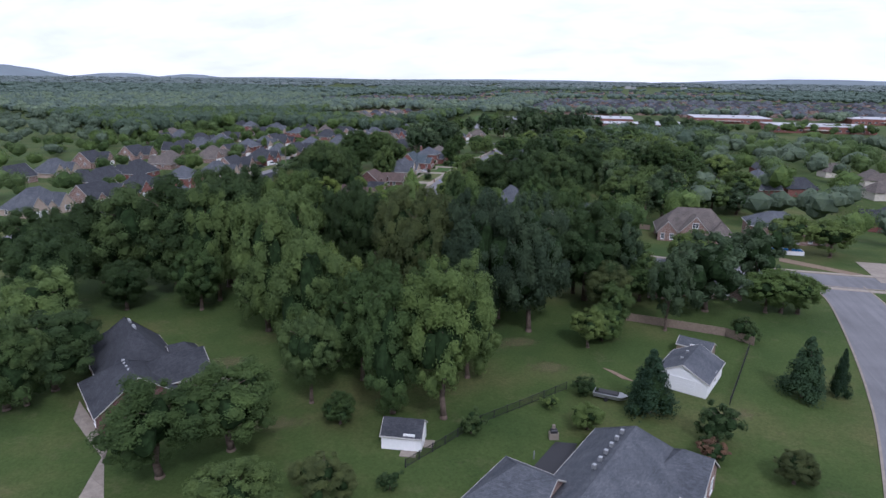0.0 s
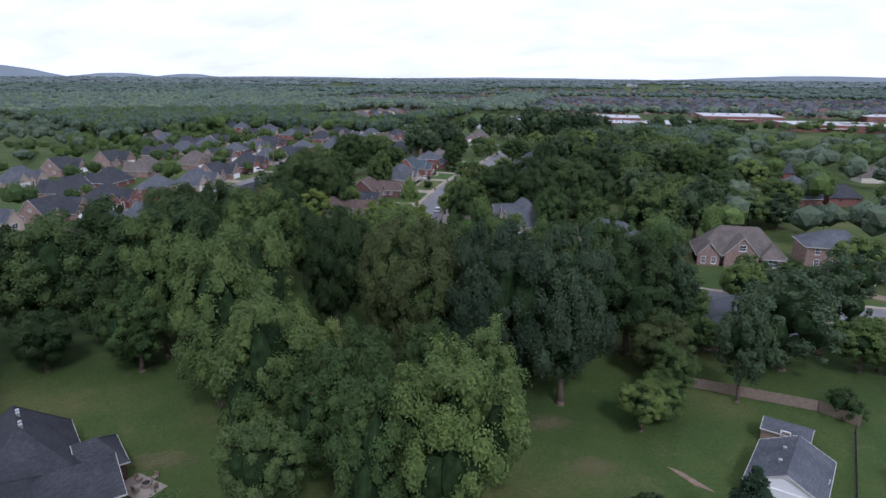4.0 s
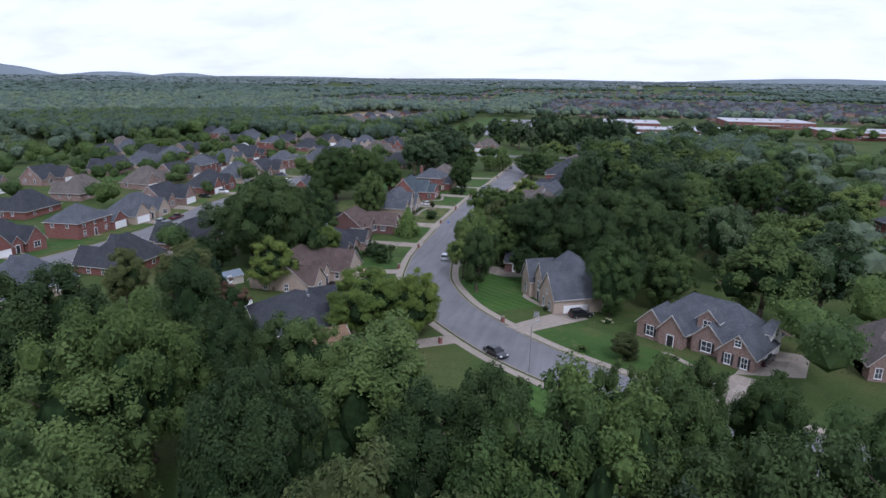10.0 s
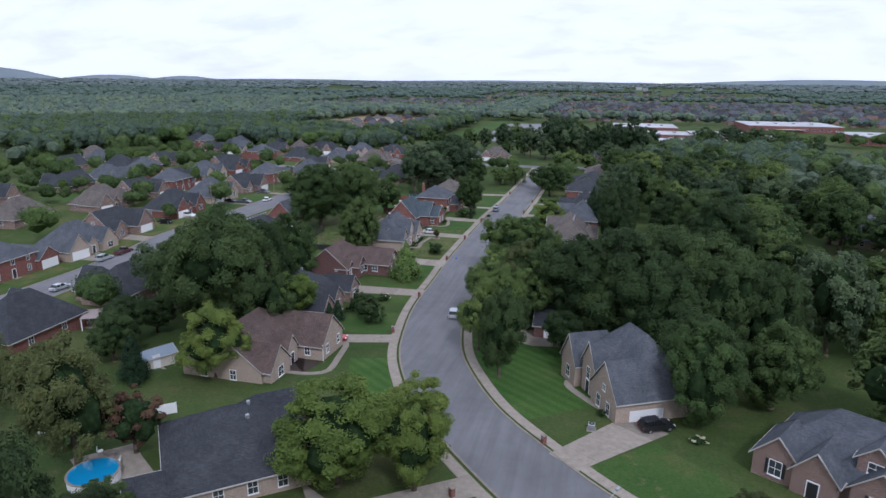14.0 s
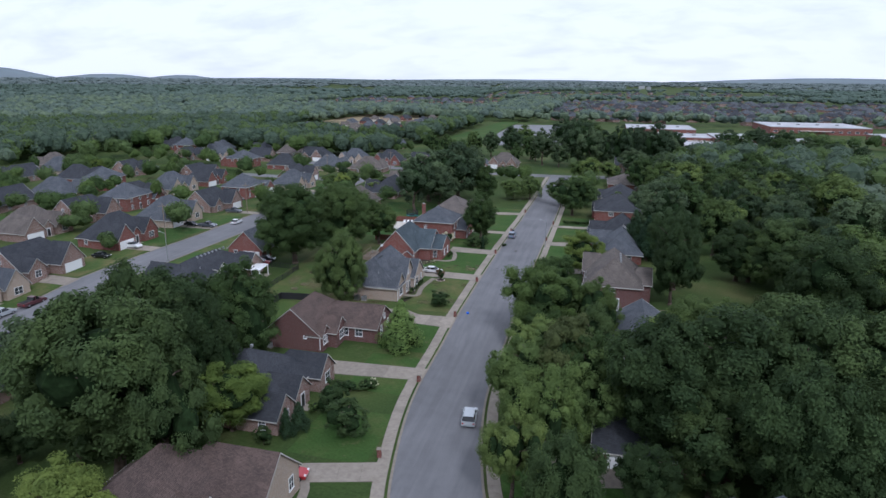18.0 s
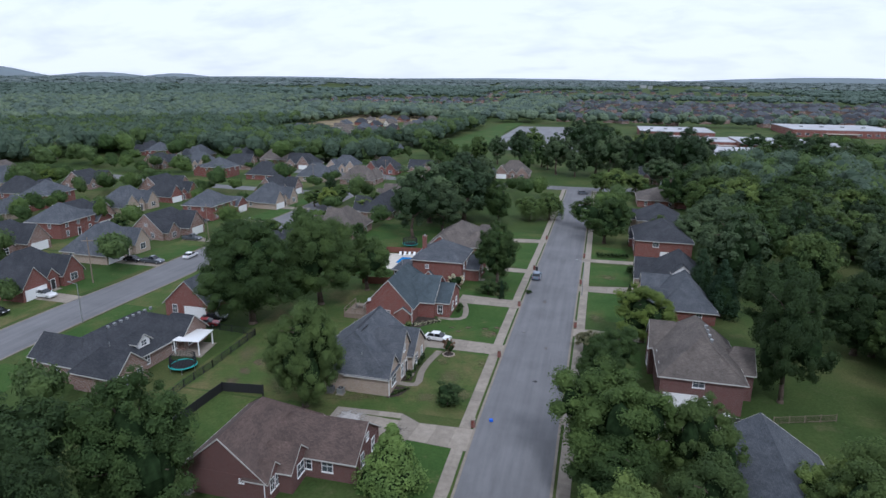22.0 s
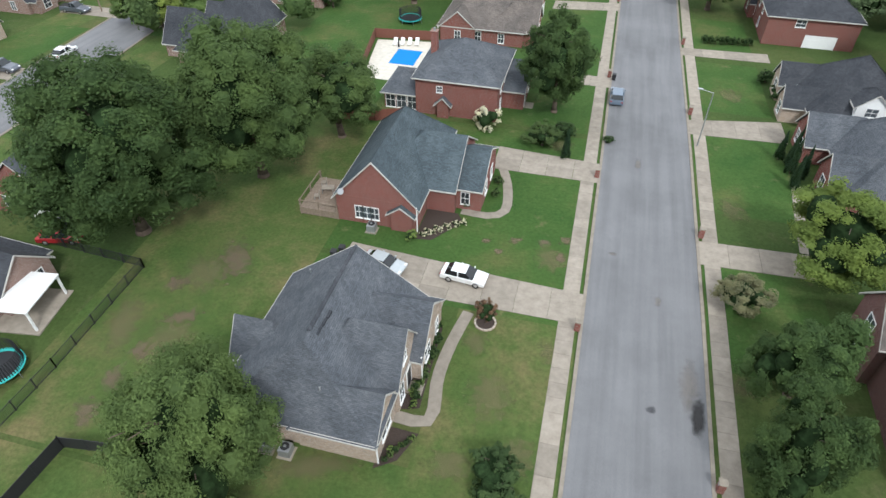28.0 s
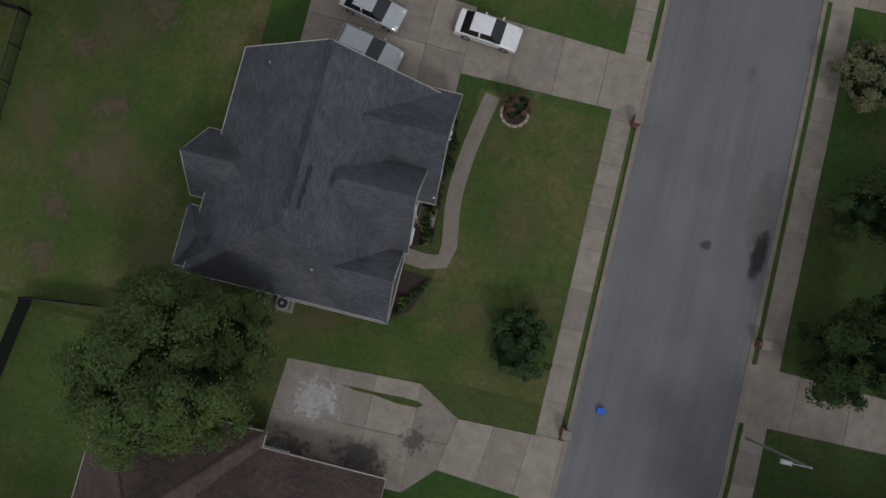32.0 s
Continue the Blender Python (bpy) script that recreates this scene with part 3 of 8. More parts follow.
                    c.add([a + n + Vector((0, 0, -0.02)), a + Vector((0, 0, 0.04)), a - n + Vector((0, 0, -0.02)), b + n + Vector((0, 0, -0.02)), b + Vector((0, 0, 0.04)), b - n + Vector((0, 0, -0.02))], [(0, 1, 4, 3), (1, 2, 5, 4)])
        if c.v:
            part("ridge_cap", c, roof, rf)
        return self

    def spot(self, face, u, proud=0.0):
        """A place on the last wing: face x+, x-, y+ or y-, u metres from its middle; local axes: along the wall, up, outwards."""
        x0, x1, y0, y1, z0, eave = self.last
        turn = {"x+": 0, "y+": 90, "x-": 180, "y-": 270}[face]
        cx, cy = (x0 + x1) / 2, (y0 + y1) / 2
        d = (x1 - cx) if face[0] == "x" else (y1 - cy)
        return Matrix.Translation((cx, cy, z0)) @ Matrix.Rotation(radians(turn), 4, "Z") @ Matrix.Translation((d + proud, u, 0))

    def window(self, face, u, z=0.9, w=0.95, h=1.5, shutters=False, bars=True):
        m = self.spot(face, u)
        ys = [-w / 2 - 0.08, -w / 2, -0.022, 0.022, w / 2, w / 2 + 0.08]
        zs = [z - 0.08, z, z + h / 2 - 0.03, z + h / 2 + 0.03, z + h, z + h + 0.09]
        v = [(x, a, b) for x in (0.05, 0.0) for b in zs for a in ys]
        f = []
        for i in range(5):
            for j in range(5):
                if i in (1, 3) and j in (1, 3):
                    q = [j * 6 + i, j * 6 + i + 1, (j + 1) * 6 + i + 1, (j + 1) * 6 + i]
                    f += [(q[k], q[(k + 1) % 4], q[(k + 1) % 4] + 36, q[k] + 36) for k in range(4)]
                else:
                    f.append((j * 6 + i, j * 6 + i + 1, (j + 1) * 6 + i + 1, (j + 1) * 6 + i))
        rim = [0, 5, 35, 30]
        f += [(rim[k] + 36, rim[(k + 1) % 4] + 36, rim[(k + 1) % 4], rim[k]) for k in range(4)]
        fr = part("window", Shape().add(v, f, m), WHITE, self.e, "white framed window")
        part("pane", Shape().box(0.004, 0.02, -w / 2, w / 2, z, z + h, m), GLASS, fr)
        if not self.far:
            part("sill", Shape().box(0.0, 0.11, -w / 2 - 0.12, w / 2 + 0.12, z - 0.16, z - 0.085, m), WHITE, fr)
        if shutters:
            for k in (-1, 1):
                sh = Shape().box(0.0, 0.05, min(k * (w / 2 + 0.1), k * (w / 2 + 0.45)), max(k * (w / 2 + 0.1), k * (w / 2 + 0.45)), z - 0.05, z + h + 0.05, m)
                part("shutter", sh, FENCE_DARK, fr, "dark louvred shutter")
        return self

    def door(self, face, u, w=1.0, mat=None):
        m = self.spot(face, u)
        o, i = w / 2 + 0.12, w / 2
        fr = Shape().add([(x, a, b) for x in (0.07, 0.0) for a, b in ((-o, 0.1), (-i, 0.1), (-i, 2.25), (i, 2.25), (i, 0.1), (o, 0.1), (o, 2.4), (-o, 2.4))],
                         [(0, 1, 2, 7), (2, 3, 6, 7), (3, 4, 5, 6)] + [(k + 8, (k + 1) % 8 + 8, (k + 1) % 8, k) for k in range(8)], m)
        d = part("door", Shape().box(0.003, 0.045, -w / 2, w / 2, 0.1, 2.25, m), mat or FENCE_DARK, self.e, "panelled front door")
        part("frame", fr, WHITE, d)
        part("step", Shape().box(0, 1.3, -w / 2 - 0.4, w / 2 + 0.4, -0.3, 0.1, m), CONCRETE, d)
        return self

    def garage(self, face, u, w=4.9, h=2.2):
        m = self.spot(face, u)
        d = part("garage_door", Shape().box(0.0, 0.02, -w / 2, w / 2, 0.02, h, m), WHITE, self.e, "white sectional garage door")
        for k in range(0 if self.far else 4):
            part("panel", Shape().box(0.02, 0.045, -w / 2 + 0.03, w / 2 - 0.03, 0.04 + k * h / 4, (k + 1) * h / 4, m), WHITE, d)
        o, i = w / 2 + 0.14, w / 2
        fr = Shape().add([(x, a, b) for x in (0.07, 0.0) for a, b in ((-o, 0), (-i, 0), (-i, h), (i, h), (i, 0), (o, 0), (o, h + 0.14), (-o, h + 0.14))],
                         [(0, 1, 2, 7), (2, 3, 6, 7), (3, 4, 5, 6)] + [(k + 8, (k + 1) % 8 + 8, (k + 1) % 8, k) for k in range(8)], m)
        part("frame", fr, WHITE, d)
        return self

    def row(self, face, us, **kw):
        for u in us:
            self.window(face, u, **kw)
        return self

    def vents(self, points):
        for x, y, z in points:
            part("roof_vent", Shape().box(x - 0.2, x + 0.2, y - 0.2, y + 0.2, z - 0.3, z + 0.22, bev=0.06), METAL, self.e)
        return self

    def pipe(self, x, y, z, h=0.5):
        part("vent_pipe", Shape().tube((x, y, z - 0.4), (x, y, z + h), 0.07), METAL, self.e)
        return self

    def chimney(self, x, y, z0, z1, mat=None):
        c = part("chimney", Shape().box(x - 0.45, x + 0.45, y - 0.45, y + 0.45, z0, z1).box(x - 0.55, x + 0.55, y - 0.55, y + 0.55, z1, z1 + 0.12), mat or self.wall, self.e)
        part("flue", Shape().tube((x, y, z1 + 0.1), (x, y, z1 + 0.5), 0.16), METAL, c)
        return self

    def downpipe(self, x, y, z):
        part("downpipe", Shape().box(x - 0.05, x + 0.05, y - 0.05, y + 0.05, 0, z), WHITE, self.e)
        return self


LB = "brick house with a shingle roof"

# House E: tan brick, slate-grey roof (frame origin at its middle)
h = House(-25.3, 16.0, 0, BRICK_TAN, ROOF_GREY, "tan brick house with slate-grey shingle roof and three front gables")
h.wing(-7.1, 5.8, -7.5, 7.3, 3.2, 4.8, "y", (1, 0), steep=4.4)
h.row("y-", (1.5, 4.4), z=1.0).row("x-", (-5, 3, 5.5), z=1.0).row("y+", (-3, 2), z=1.0).window("y-", -4.6, z=1.2, w=0.7, h=0.7)
h.wing(-1.2, 7.1, 0.7, 7.42, 3.22, 3.0, "x", (1, 0)).garage("y+", 3.4, 4.9).window("x+", -1.5, h=1.5, w=1.5).window("x+", 1.6, w=0.9)
h.wing(-0.8, 6.2, -2.9, 2.4, 4.0, 3.5, "x", (1, 0)).window("x+", -1.7, z=0.6, h=1.9).window("x+", -0.6, z=4.3, w=0.9, h=0.9).door("x+", 0.2)
h.wing(-0.5, 5.95, -7.62, -3.0, 3.22, 2.5, "x", (1, 0)).window("x+", 0, w=1.9, h=1.7)
h.wing(-8.4, -3.5, -2.5, 1.3, 3.0, 2.5, "x", (0, 1)).row("x-", (-1.2, 0, 1.2), z=0.5, h=2.0, w=1.0)
h.wing(-8.1, -5.0, -7.2, -4.0, 2.95, 1.7, "x", (1, 1))
part("ridge_vent", Shape().box(-0.82, -0.48, -2.7, 7.2, 7.98, 8.06), ROOF_DARK, h.e)
for k in range(3):
    part("ridge_vent", Shape().box(-0.2 + 0.05 * k, 0.0 + 0.05 * k, -2.6 + 0.9 * k, -1.8 + 0.9 * k, 7.2, 7.66), ROOF_DARK, h.e)
h.pipe(1.2, -5.8, 5.3, 0.35).pipe(-4.8, 6.2, 4.9, 0.4).downpipe(6.0, -7.6, 3.2).downpipe(7.18, 0.62, 3.2).downpipe(-7.2, -7.5, 3.1)

# House F: red brick, blue-grey roof
h = House(-26.5, 44, 0, BRICK_RED, ROOF_BLUE, "red brick house with blue-grey roof and a wooden deck")
h.wing(-6.7, 2.4, -8.6, 7.8, 3.6, 4.9, "y", (0, 1)).row("y-", (-1.95, -1.05, -0.15), w=0.82, h=1.5).window("y-", 3.4, w=0.9, h=1.5).row("x-", (-4, 0, 4))
h.wing(-3.5, 5.6, -4.4, 6.2, 3.5, 3.6, "x", (1, 0)).window("x+", -2.6, w=1.0).window("x+", 3.6, w=1.4).door("x+", -0.6)
h.wing(2.0, 8.4, -3.4, 5.4, 3.3, 2.5, "x", (1, 0)).window("y-", 1.4, w=0.9).window("x+", -1.6, w=1.2).window("x+", 1.6, w=1.2)
h.garage("y+", 1.0)
h.wing(-0.4, 2.0, -9.0, -8.4, 2.6, 0.9, "y", (0, 1)).downpipe(2.5, -8.7, 3.5).pipe(-3.4, 4.0, 8.2)

# House G: two storeys, red brick, pool behind
h = House(-25.8, 67, 0, BRICK_RED, ROOF_GREY, "two-storey red brick house with grey hip roof beside a pool")
h.wing(-5.8, 5.6, -6.2, 5.4, 5.9, 3.4, "x", (1, 1)).row("x+", (-3.2, 0.2, 3.4), z=3.6, h=1.4).window("x+", -3, z=0.9).window("y-", -2.3, z=3.8, w=0.7, h=0.8).window("x-", 0, z=3.6)
h.wing(2.5, 8.6, -1.6, 8.0, 3.1, 2.3, "x", (1, 0)).door("x+", -3.2).window("x+", 0, w=1.5).garage("y+", 0.5)
h.wing(-10.6, -5.6, -5.6, 2.0, 2.8, 1.4, "x", (1, 1)).row("y-", (-1.6, 0, 1.6), z=0.4, h=2.1, w=1.3).row("x-", (-2.4, 0, 2.4), z=0.4, h=2.1, w=1.6)
h.wing(-2.6, -1.0, -6.9, -6.1, 2.6, 0.8, "y", (0, 1)).chimney(-4.8, 0.5, 6, 9.4)

# House H: taupe hip roof
h = House(-27, 97, 0, BRICK_RED, ROOF_TAUPE, "red brick house with a steep taupe hip roof")
h.wing(-8.2, 6.2, -9.2, 9.0, 3.3, 5.0, "x", (1, 1)).row("y-", (-4.5, -0.5, 3.5)).row("x-", (-5, 0, 5))
h.wing(0.0, 8.2, -8.4, -1.0, 3.2, 3.2, "x", (1, 0)).row("x+", (-1.5, 1.5))
h.wing(0.0, 7.6, 1.6, 8.8, 3.2, 3.0, "x", (1, 0)).garage("x+", 0).door("y-", 2.0)
h.wing(-8.0, -2.0, -9.6, -3.6, 3.2, 2.6, "y", (0, 1)).window("y-", 0)

# House D: brown roof, dark brick, L-shaped
h = House(-26, -7, 0, BRICK_DARK, ROOF_BROWN, "dark red brick house with brown shingle roof and low front wing")
h.wing(-10.0, 0.4, -9.2, 5.6, 2.9, 4.4, "y", (0, 1)).row("x-", (-5, -1, 3)).window("y-", 2.5, w=0.5, h=0.4, z=2.0)
h.wing(-4.5, 9.0, -3.4, 4.6, 2.9, 2.9, "x", (1, 0)).row("y-", (0.5, 3.2), w=1.3).row("x+", (-1.8, 1.8), h=1.6).window("x+", 0, z=3.4, w=0.8, h=0.8).garage("y+", 2.5)
h.wing(-3.0, 2.6, -6.8, -2.4, 2.9, 2.0, "x", (1, 0)).window("x+", 0, w=1.6).door("y+", 1.8)
h.wing(-1.8, 0.9, -9.0, -6.2, 2.9, 1.4, "x", (1, 0)).row("x+", (-0.6, 0.6), w=0.8).downpipe(0.5, -9.2, 2.8)

# House C: charcoal hip roof
h = House(-28, -33, 0, BRICK_BROWN, ROOF_DARK, "brown brick house with a broad charcoal hip roof")
h.wing(-9.0, 6.5, -8.0, 8.4, 2.9, 4.6, "y", (1, 1)).row("x-", (-5, 0, 5)).row("y-", (-4, 0))
h.wing(0.0, 8.6, -9.4, -4.6, 2.9, 2.4, "x", (1, 0)).window("x+", 0, w=1.6, h=1.7).window("y-", 2.0)
h.wing(0.0, 8.2, -3.4, 1.0, 2.9, 2.2, "x", (1, 0)).door("x+", 0)
h.wing(0.0, 8.8, 3.6, 8.6, 2.9, 2.5, "x", (1, 0)).window("x+", 0, w=1.6).garage("y+", 1.5).vents([(-1.6, 2, 7.3)])

# House B: brown roof, tan brick, gabled front and garage wing
h = House(-20.5, -60, 0, BRICK_TAN, ROOF_BROWN, "tan brick house with warm brown roof and garage wing")
h.wing(-9.0, 4.6, -12.0, 6.6, 3.0, 5.4, "y", (0, 1)).row("x-", (-5, 0, 5)).row("y-", (-3, 2), z=1.0).window("y-", 0, z=4.6, w=0.8, h=0.9)
h.wing(-3.0, 6.0, -11.4, -5.6, 3.0, 3.0, "x", (1, 0)).window("x+", 0, w=1.5).row("y-", (2.4,), w=0.9)
h.wing(-3.0, 9.4, -0.6, 7.6, 3.0, 3.9, "x", (1, 0)).row("y-", (3.4,), w=0.9).garage("y+", 2.8).row("x+", (-2.2, 2.2))
h.wing(-1.0, 5.2, -5.0, -1.4, 3.2, 2.3, "x", (1, 0)).door("x+", 0).downpipe(9.5, -0.7, 3.0)

# House A: grey roof, set square to the bend
h = House(-7.2, -92.5, 40, BRICK_TAN, ROOF_DARK, "tan brick house with a dark grey roof and glazed sun porch")
h.wing(-7.5, 7.0, -7.4, 8.2, 3.0, 4.4, "y", (1, 1)).row("y-", (-2.5, 1.0, 4.2), w=1.0)
h.wing(0.0, 8.4, -6.6, -0.6, 3.0, 2.8, "x", (1, 0)).row("x+", (-1.4, 1.4))
h.wing(0.0, 8.6, 1.8, 8.4, 3.0, 2.9, "x", (1, 0)).garage("x+", 0).door("y-", 2.4)
h.wing(-11.4, -7.3, -7.2, -2.2, 2.9, 0.9, "y", (1, 1), wall=WHITE).row("y-", (-1.2, 0, 1.2), z=0.6, h=1.9, w=1.0).row("x-", (-1.3, 0, 1.3), z=0.6, h=1.9, w=1.0).vents([(1.5, -1, 6.6), (2.2, 3, 6.2)])

# House A0: orange-tan roof, pale siding
h = House(2.2, -112.5, 46, SIDING, ROOF_TAN, "cream-sided house with an orange-tan shingle roof")
h.wing(-8.5, 8.0, -6.0, 6.5, 3.2, 4.2, "x", (1, 0)).row("x+", (-3, 0, 3)).row("y-", (-4, 0, 4)).row("y+", (-3, 2))
h.wing(-6.0, 1.0, -10.0, -2.0, 3.2, 3.2, "y", (0, 1)).row("y-", (-1.5, 1.5))

# House R4: tan and brown brick, grey roof, garage on its end
h = House(37.6, -58.6, 208, BRICK_TAN, ROOF_GREY, "tan brick house with a steep grey roof and narrow dormers")
h.wing(-6.6, 4.0, -7.6, 8.0, 4.4, 6.2, "y", (1, 1)).row("y-", (-2, 1.5))
h.wing(-2.0, 6.6, -8.4, -3.6, 4.2, 3.8, "x", (1, 0)).window("x+", 0, w=1.1, h=1.8)
h.wing(-2.0, 5.6, -3.2, 0.8, 5.4, 3.2, "x", (1, 0)).window("x+", 0, w=0.9, h=1.8, z=2.6).door("x+", 0)
h.wing(-5.0, 6.4, 1.6, 8.8, 4.2, 4.2, "x", (1, 0)).row("x+", (-1.4, 1.4), w=0.9, h=1.8).garage("y+", -1.0).window("x+", 0, w=0.7, h=0.8, z=4.0)

# House R3: brown brick, grey roof, white gable trims
h = House(63.6, -77.4, 238, BRICK_BROWN, ROOF_GREY, "brown brick house with grey roof, white-trimmed gables and shuttered windows")
h.wing(-6.8, 4.6, -9.8, 9.5, 3.2, 5.0, "y", (1, 1)).row("x-", (-6, -2, 2, 6)).row("y-", (-3, 1))
h.wing(-2.0, 6.2, -10.4, -5.4, 3.2, 2.7, "x", (1, 0)).window("x+", 0, w=1.3, h=1.8, shutters=True)
h.wing(-2.0, 6.8, -6.0, -1.6, 3.4, 2.6, "x", (1, 0)).door("x+", 0, 1.1)
h.wing(-2.0, 5.6, -0.6, 4.6, 3.2, 2.6, "x", (1, 0)).window("x+", 0, w=1.6, h=1.7, shutters=True)
h.wing(-1.5, 3.6, -0.8, 2.6, 5.9, 1.6, "x", (1, 0)).window("x+", 0, z=4.2, w=1.3, h=1.2)
h.wing(-2.0, 7.6, 4.8, 10.4, 3.2, 3.0, "x", (1, 0)).row("x+", (-1.3, 1.3), w=0.9, h=1.7, shutters=True).window("x+", 0, z=4.2, w=0.9, h=1.0)
h.wing(-5.0, 0.0, 8.2, 10.0, 5.0, 1.6, "y", (1, 0), wall=WHITE).window("y+", 0, z=3.9, w=1.2, h=1.1).pipe(2.5, 1.5, 6.3, 1.4)
h.last = (-6.8, 4.6, -9.8, 10.4, 0, 3.2)
h.garage("y+", -2.0)

# House R2
h = House(95.0, -80.5, 270, BRICK_BROWN, ROOF_TAUPE, "brown brick house with taupe hip roof and tall entry gable")
h.wing(-6.5, 4.5, -10.0, 10.0, 3.3, 5.6, "y", (1, 1)).row("x-", (-6, 0, 6))
h.wing(-2.0, 7.0, -4.0, 3.6, 3.6, 4.2, "x", (1, 0)).window("x+", 0, w=1.5, h=1.3, z=4.6).door("x+", 0, 1.4)
h.wing(-2.0, 6.4, 4.4, 9.6, 3.2, 2.6, "x", (1, 1)).window("x+", 0, w=2.2, h=1.6)
h.wing(-2.0, 6.6, -10.0, -5.0, 3.2, 2.8, "x", (1, 0)).row("x+", (-1.2, 1.2), w=0.9, h=1.6)

# House R1, seen from behind
h = House(88.5, -133.5, 90, BRICK_BROWN, ROOF_GREY, "brown brick bungalow with a grey hip roof behind the trees")
h.wing(-6.0, 5.5, -9.0, 9.0, 3.0, 3.8, "y", (1, 1)).row("x-", (-6, -2, 3, 6)).row("x+", (-5, 0, 5)).vents([(-1, 2, 6.4)])
h.wing(-9.0, -3.0, 3.0, 9.4, 3.0, 2.4, "x", (0, 1)).row("x-", (-1, 1))

# House R9: two storeys with a pool deck
h = House(118, -76, 270, BRICK_BROWN, ROOF_GREY, "two-storey brown brick house with grey roof and pool deck")
h.wing(-6, 5, -7.5, 7.5, 5.6, 3.2, "y", (1, 1)).row("x+", (-5, -2, 2, 5), z=3.6).row("x+", (-5, 2, 5), z=0.8).door("x+", -2)
h.wing(-5, 4, 7, 13.5, 3.0, 2.4, "y", (0, 0)).row("x+", (-1.6, 1.6))

# Grey-roofed house of the first lawn
h = House(3.0, -200.0, -38, BRICK_DARK, ROOF_DARK, "brick house with large dark grey hip roof on wide lawn")
h.wing(-10.2, 4.4, -4.8, 5.6, 3.2, 5.6, "x", (1, 1), steep=5.0).row("y-", (-5, -2)).row("y+", (-5, 1))
h.wing(2.0, 13.4, -7.2, 3.0, 3.4, 3.8, "x", (1, 0)).window("x+", -0.6, z=2.9, w=2.0, h=1.5).window("x+", 3.6, z=1.2, w=0.9, h=1.0).door("x+", 1.9, 1.0, WHITE).row("y-", (-2, 3))
h.wing(4.0, 10.6, -1.0, 7.8, 4.2, 2.4, "y", (1, 0)).row("x+", (0.4, 1.5, 2.6, 3.7), w=0.75, h=0.85, z=3.0).row("y+", (-1, 1.5), z=2.8)
h.wing(10.4, 12.2, 3.1, 7.9, 2.3, 0.5, "y", (1, 1)).row("x+", (-1, 1), w=0.8, h=1.0)
h.wing(-3.6, 2.6, 5.0, 9.4, 2.8, 1.9, "y", (0, 1)).window("x+", 0).window("y+", 0, w=1.5)
h.wing(-12.4, -8.0, -4.6, 1.4, 3.0, 2.4, "x", (1, 1)).row("x-", (-1.5, 1.5)).window("y-", -1)
h.vents([(-4.2, 0.7, 8.7), (-3.4, 0.7, 8.7), (-1.2, 0.7, 8.7), (-0.4, 0.7, 8.7), (6.4, -2.4, 6.8), (7.4, -2.4, 6.8), (8.6, -2.4, 6.8), (9.8, -2.4, 6.8)])

# House below the start
h = House(70.7, -211.0, 69, BRICK_BROWN, ROOF_GREY, "brown brick bungalow with a grey ridged roof and back porch")
h.wing(-13.0, 10.2, -6.4, 5.0, 3.0, 4.2, "x", (1, 1), steep=4.2).row("x+", (-2.5, 2.5)).row("y+", (5, 8)).row("y-", (-8, -2))
h.wing(3.6, 10.8, -8.8, -3.0, 3.0, 2.8, "y", (0, 1)).row("y-", (-1.5, 1.5)).window("x+", 0)
h.wing(-11.0, -1.6, 3.0, 11.0, 3.0, 3.2, "y", (0, 1)).row("y+", (-2, 2)).row("x+", (2,))
h.vents([(5.0, 0.35, 6.9), (3.4, 0.35, 6.9), (1.8, 0.35, 6.9), (0.2, 0.35, 6.9), (-1.4, 0.35, 6.9), (-3.0, 0.35, 6.9)]).pipe(-1.0, 8.0, 4.0, 0.6)

# Garage and sheds near the start
h = House(83.2, -176.8, -22, WHITE, ROOF_GREY, "white detached garage with a grey gable roof")
h.wing(-3.7, 3.7, -4.6, 4.6, 2.5, 1.9, "y", (0, 0), over=0.3).garage("y-", -0.3, 4.4).window("x+", 0).vents([(-1, 1.5, 4.0), (-1, -1.5, 4.0)])
h.e.name = "garage"
h.e["category"] = "garage"
h = House(85.3, -167.2, -22, WOOD, ROOF_GREY, "low wooden lean-to shed with a grey roof")
h.wing(-2.7, 2.7, -1.6, 1.6, 2.0, 0.8, "x", (0, 0), over=0.2).door("y-", 0, 0.9, WOOD)
h.e.name = "shed"
h.e["category"] = "shed"
h = House(46.2, -204.3, 6, WHITE, ROOF_DARK, "small white garden shed with a dark roof on the lawn")
h.wing(-2.5, 2.5, -1.9, 1.9, 2.1, 1.3, "x", (0, 0), over=0.25).door("x+", 0, 0.9, WHITE).door("y-", 1.0, 1.2, WHITE)
h.e.name = "shed"
h.e["category"] = "shed"

h = House(-36.3, -70.6, 62, SIDING, plain("pale_blue_sheet_roof", (0.20, 0.24, 0.28), 0.6), "small garden shed with a pale blue sheet roof")
h.wing(-3.4, 3.4, -1.7, 1.7, 2.0, 0.9, "x", (0, 0), over=0.2).door("y-", 0, 0.9, WHITE)
h.e.name = "shed"
h.e["category"] = "shed"

# East side of the straight street (fronts look west)
h = House(24.2, 23.0, 180, BRICK_DARK, ROOF_TAUPE, "two-storey dark red brick house with a steep taupe hip roof")
h.wing(-5.4, 5.6, -8.0, 7.4, 5.2, 4.8, "y", (1, 1), steep=4.0).row("x+", (-4, 0, 4), z=3.6).row("x-", (-4, 0, 4), z=3.4).window("y+", -0.4, z=3.6, w=1.5, h=1.2)
h.garage("y+", -2.6, 4.4)
h.door("y+", 0.9, 0.9, WHITE)
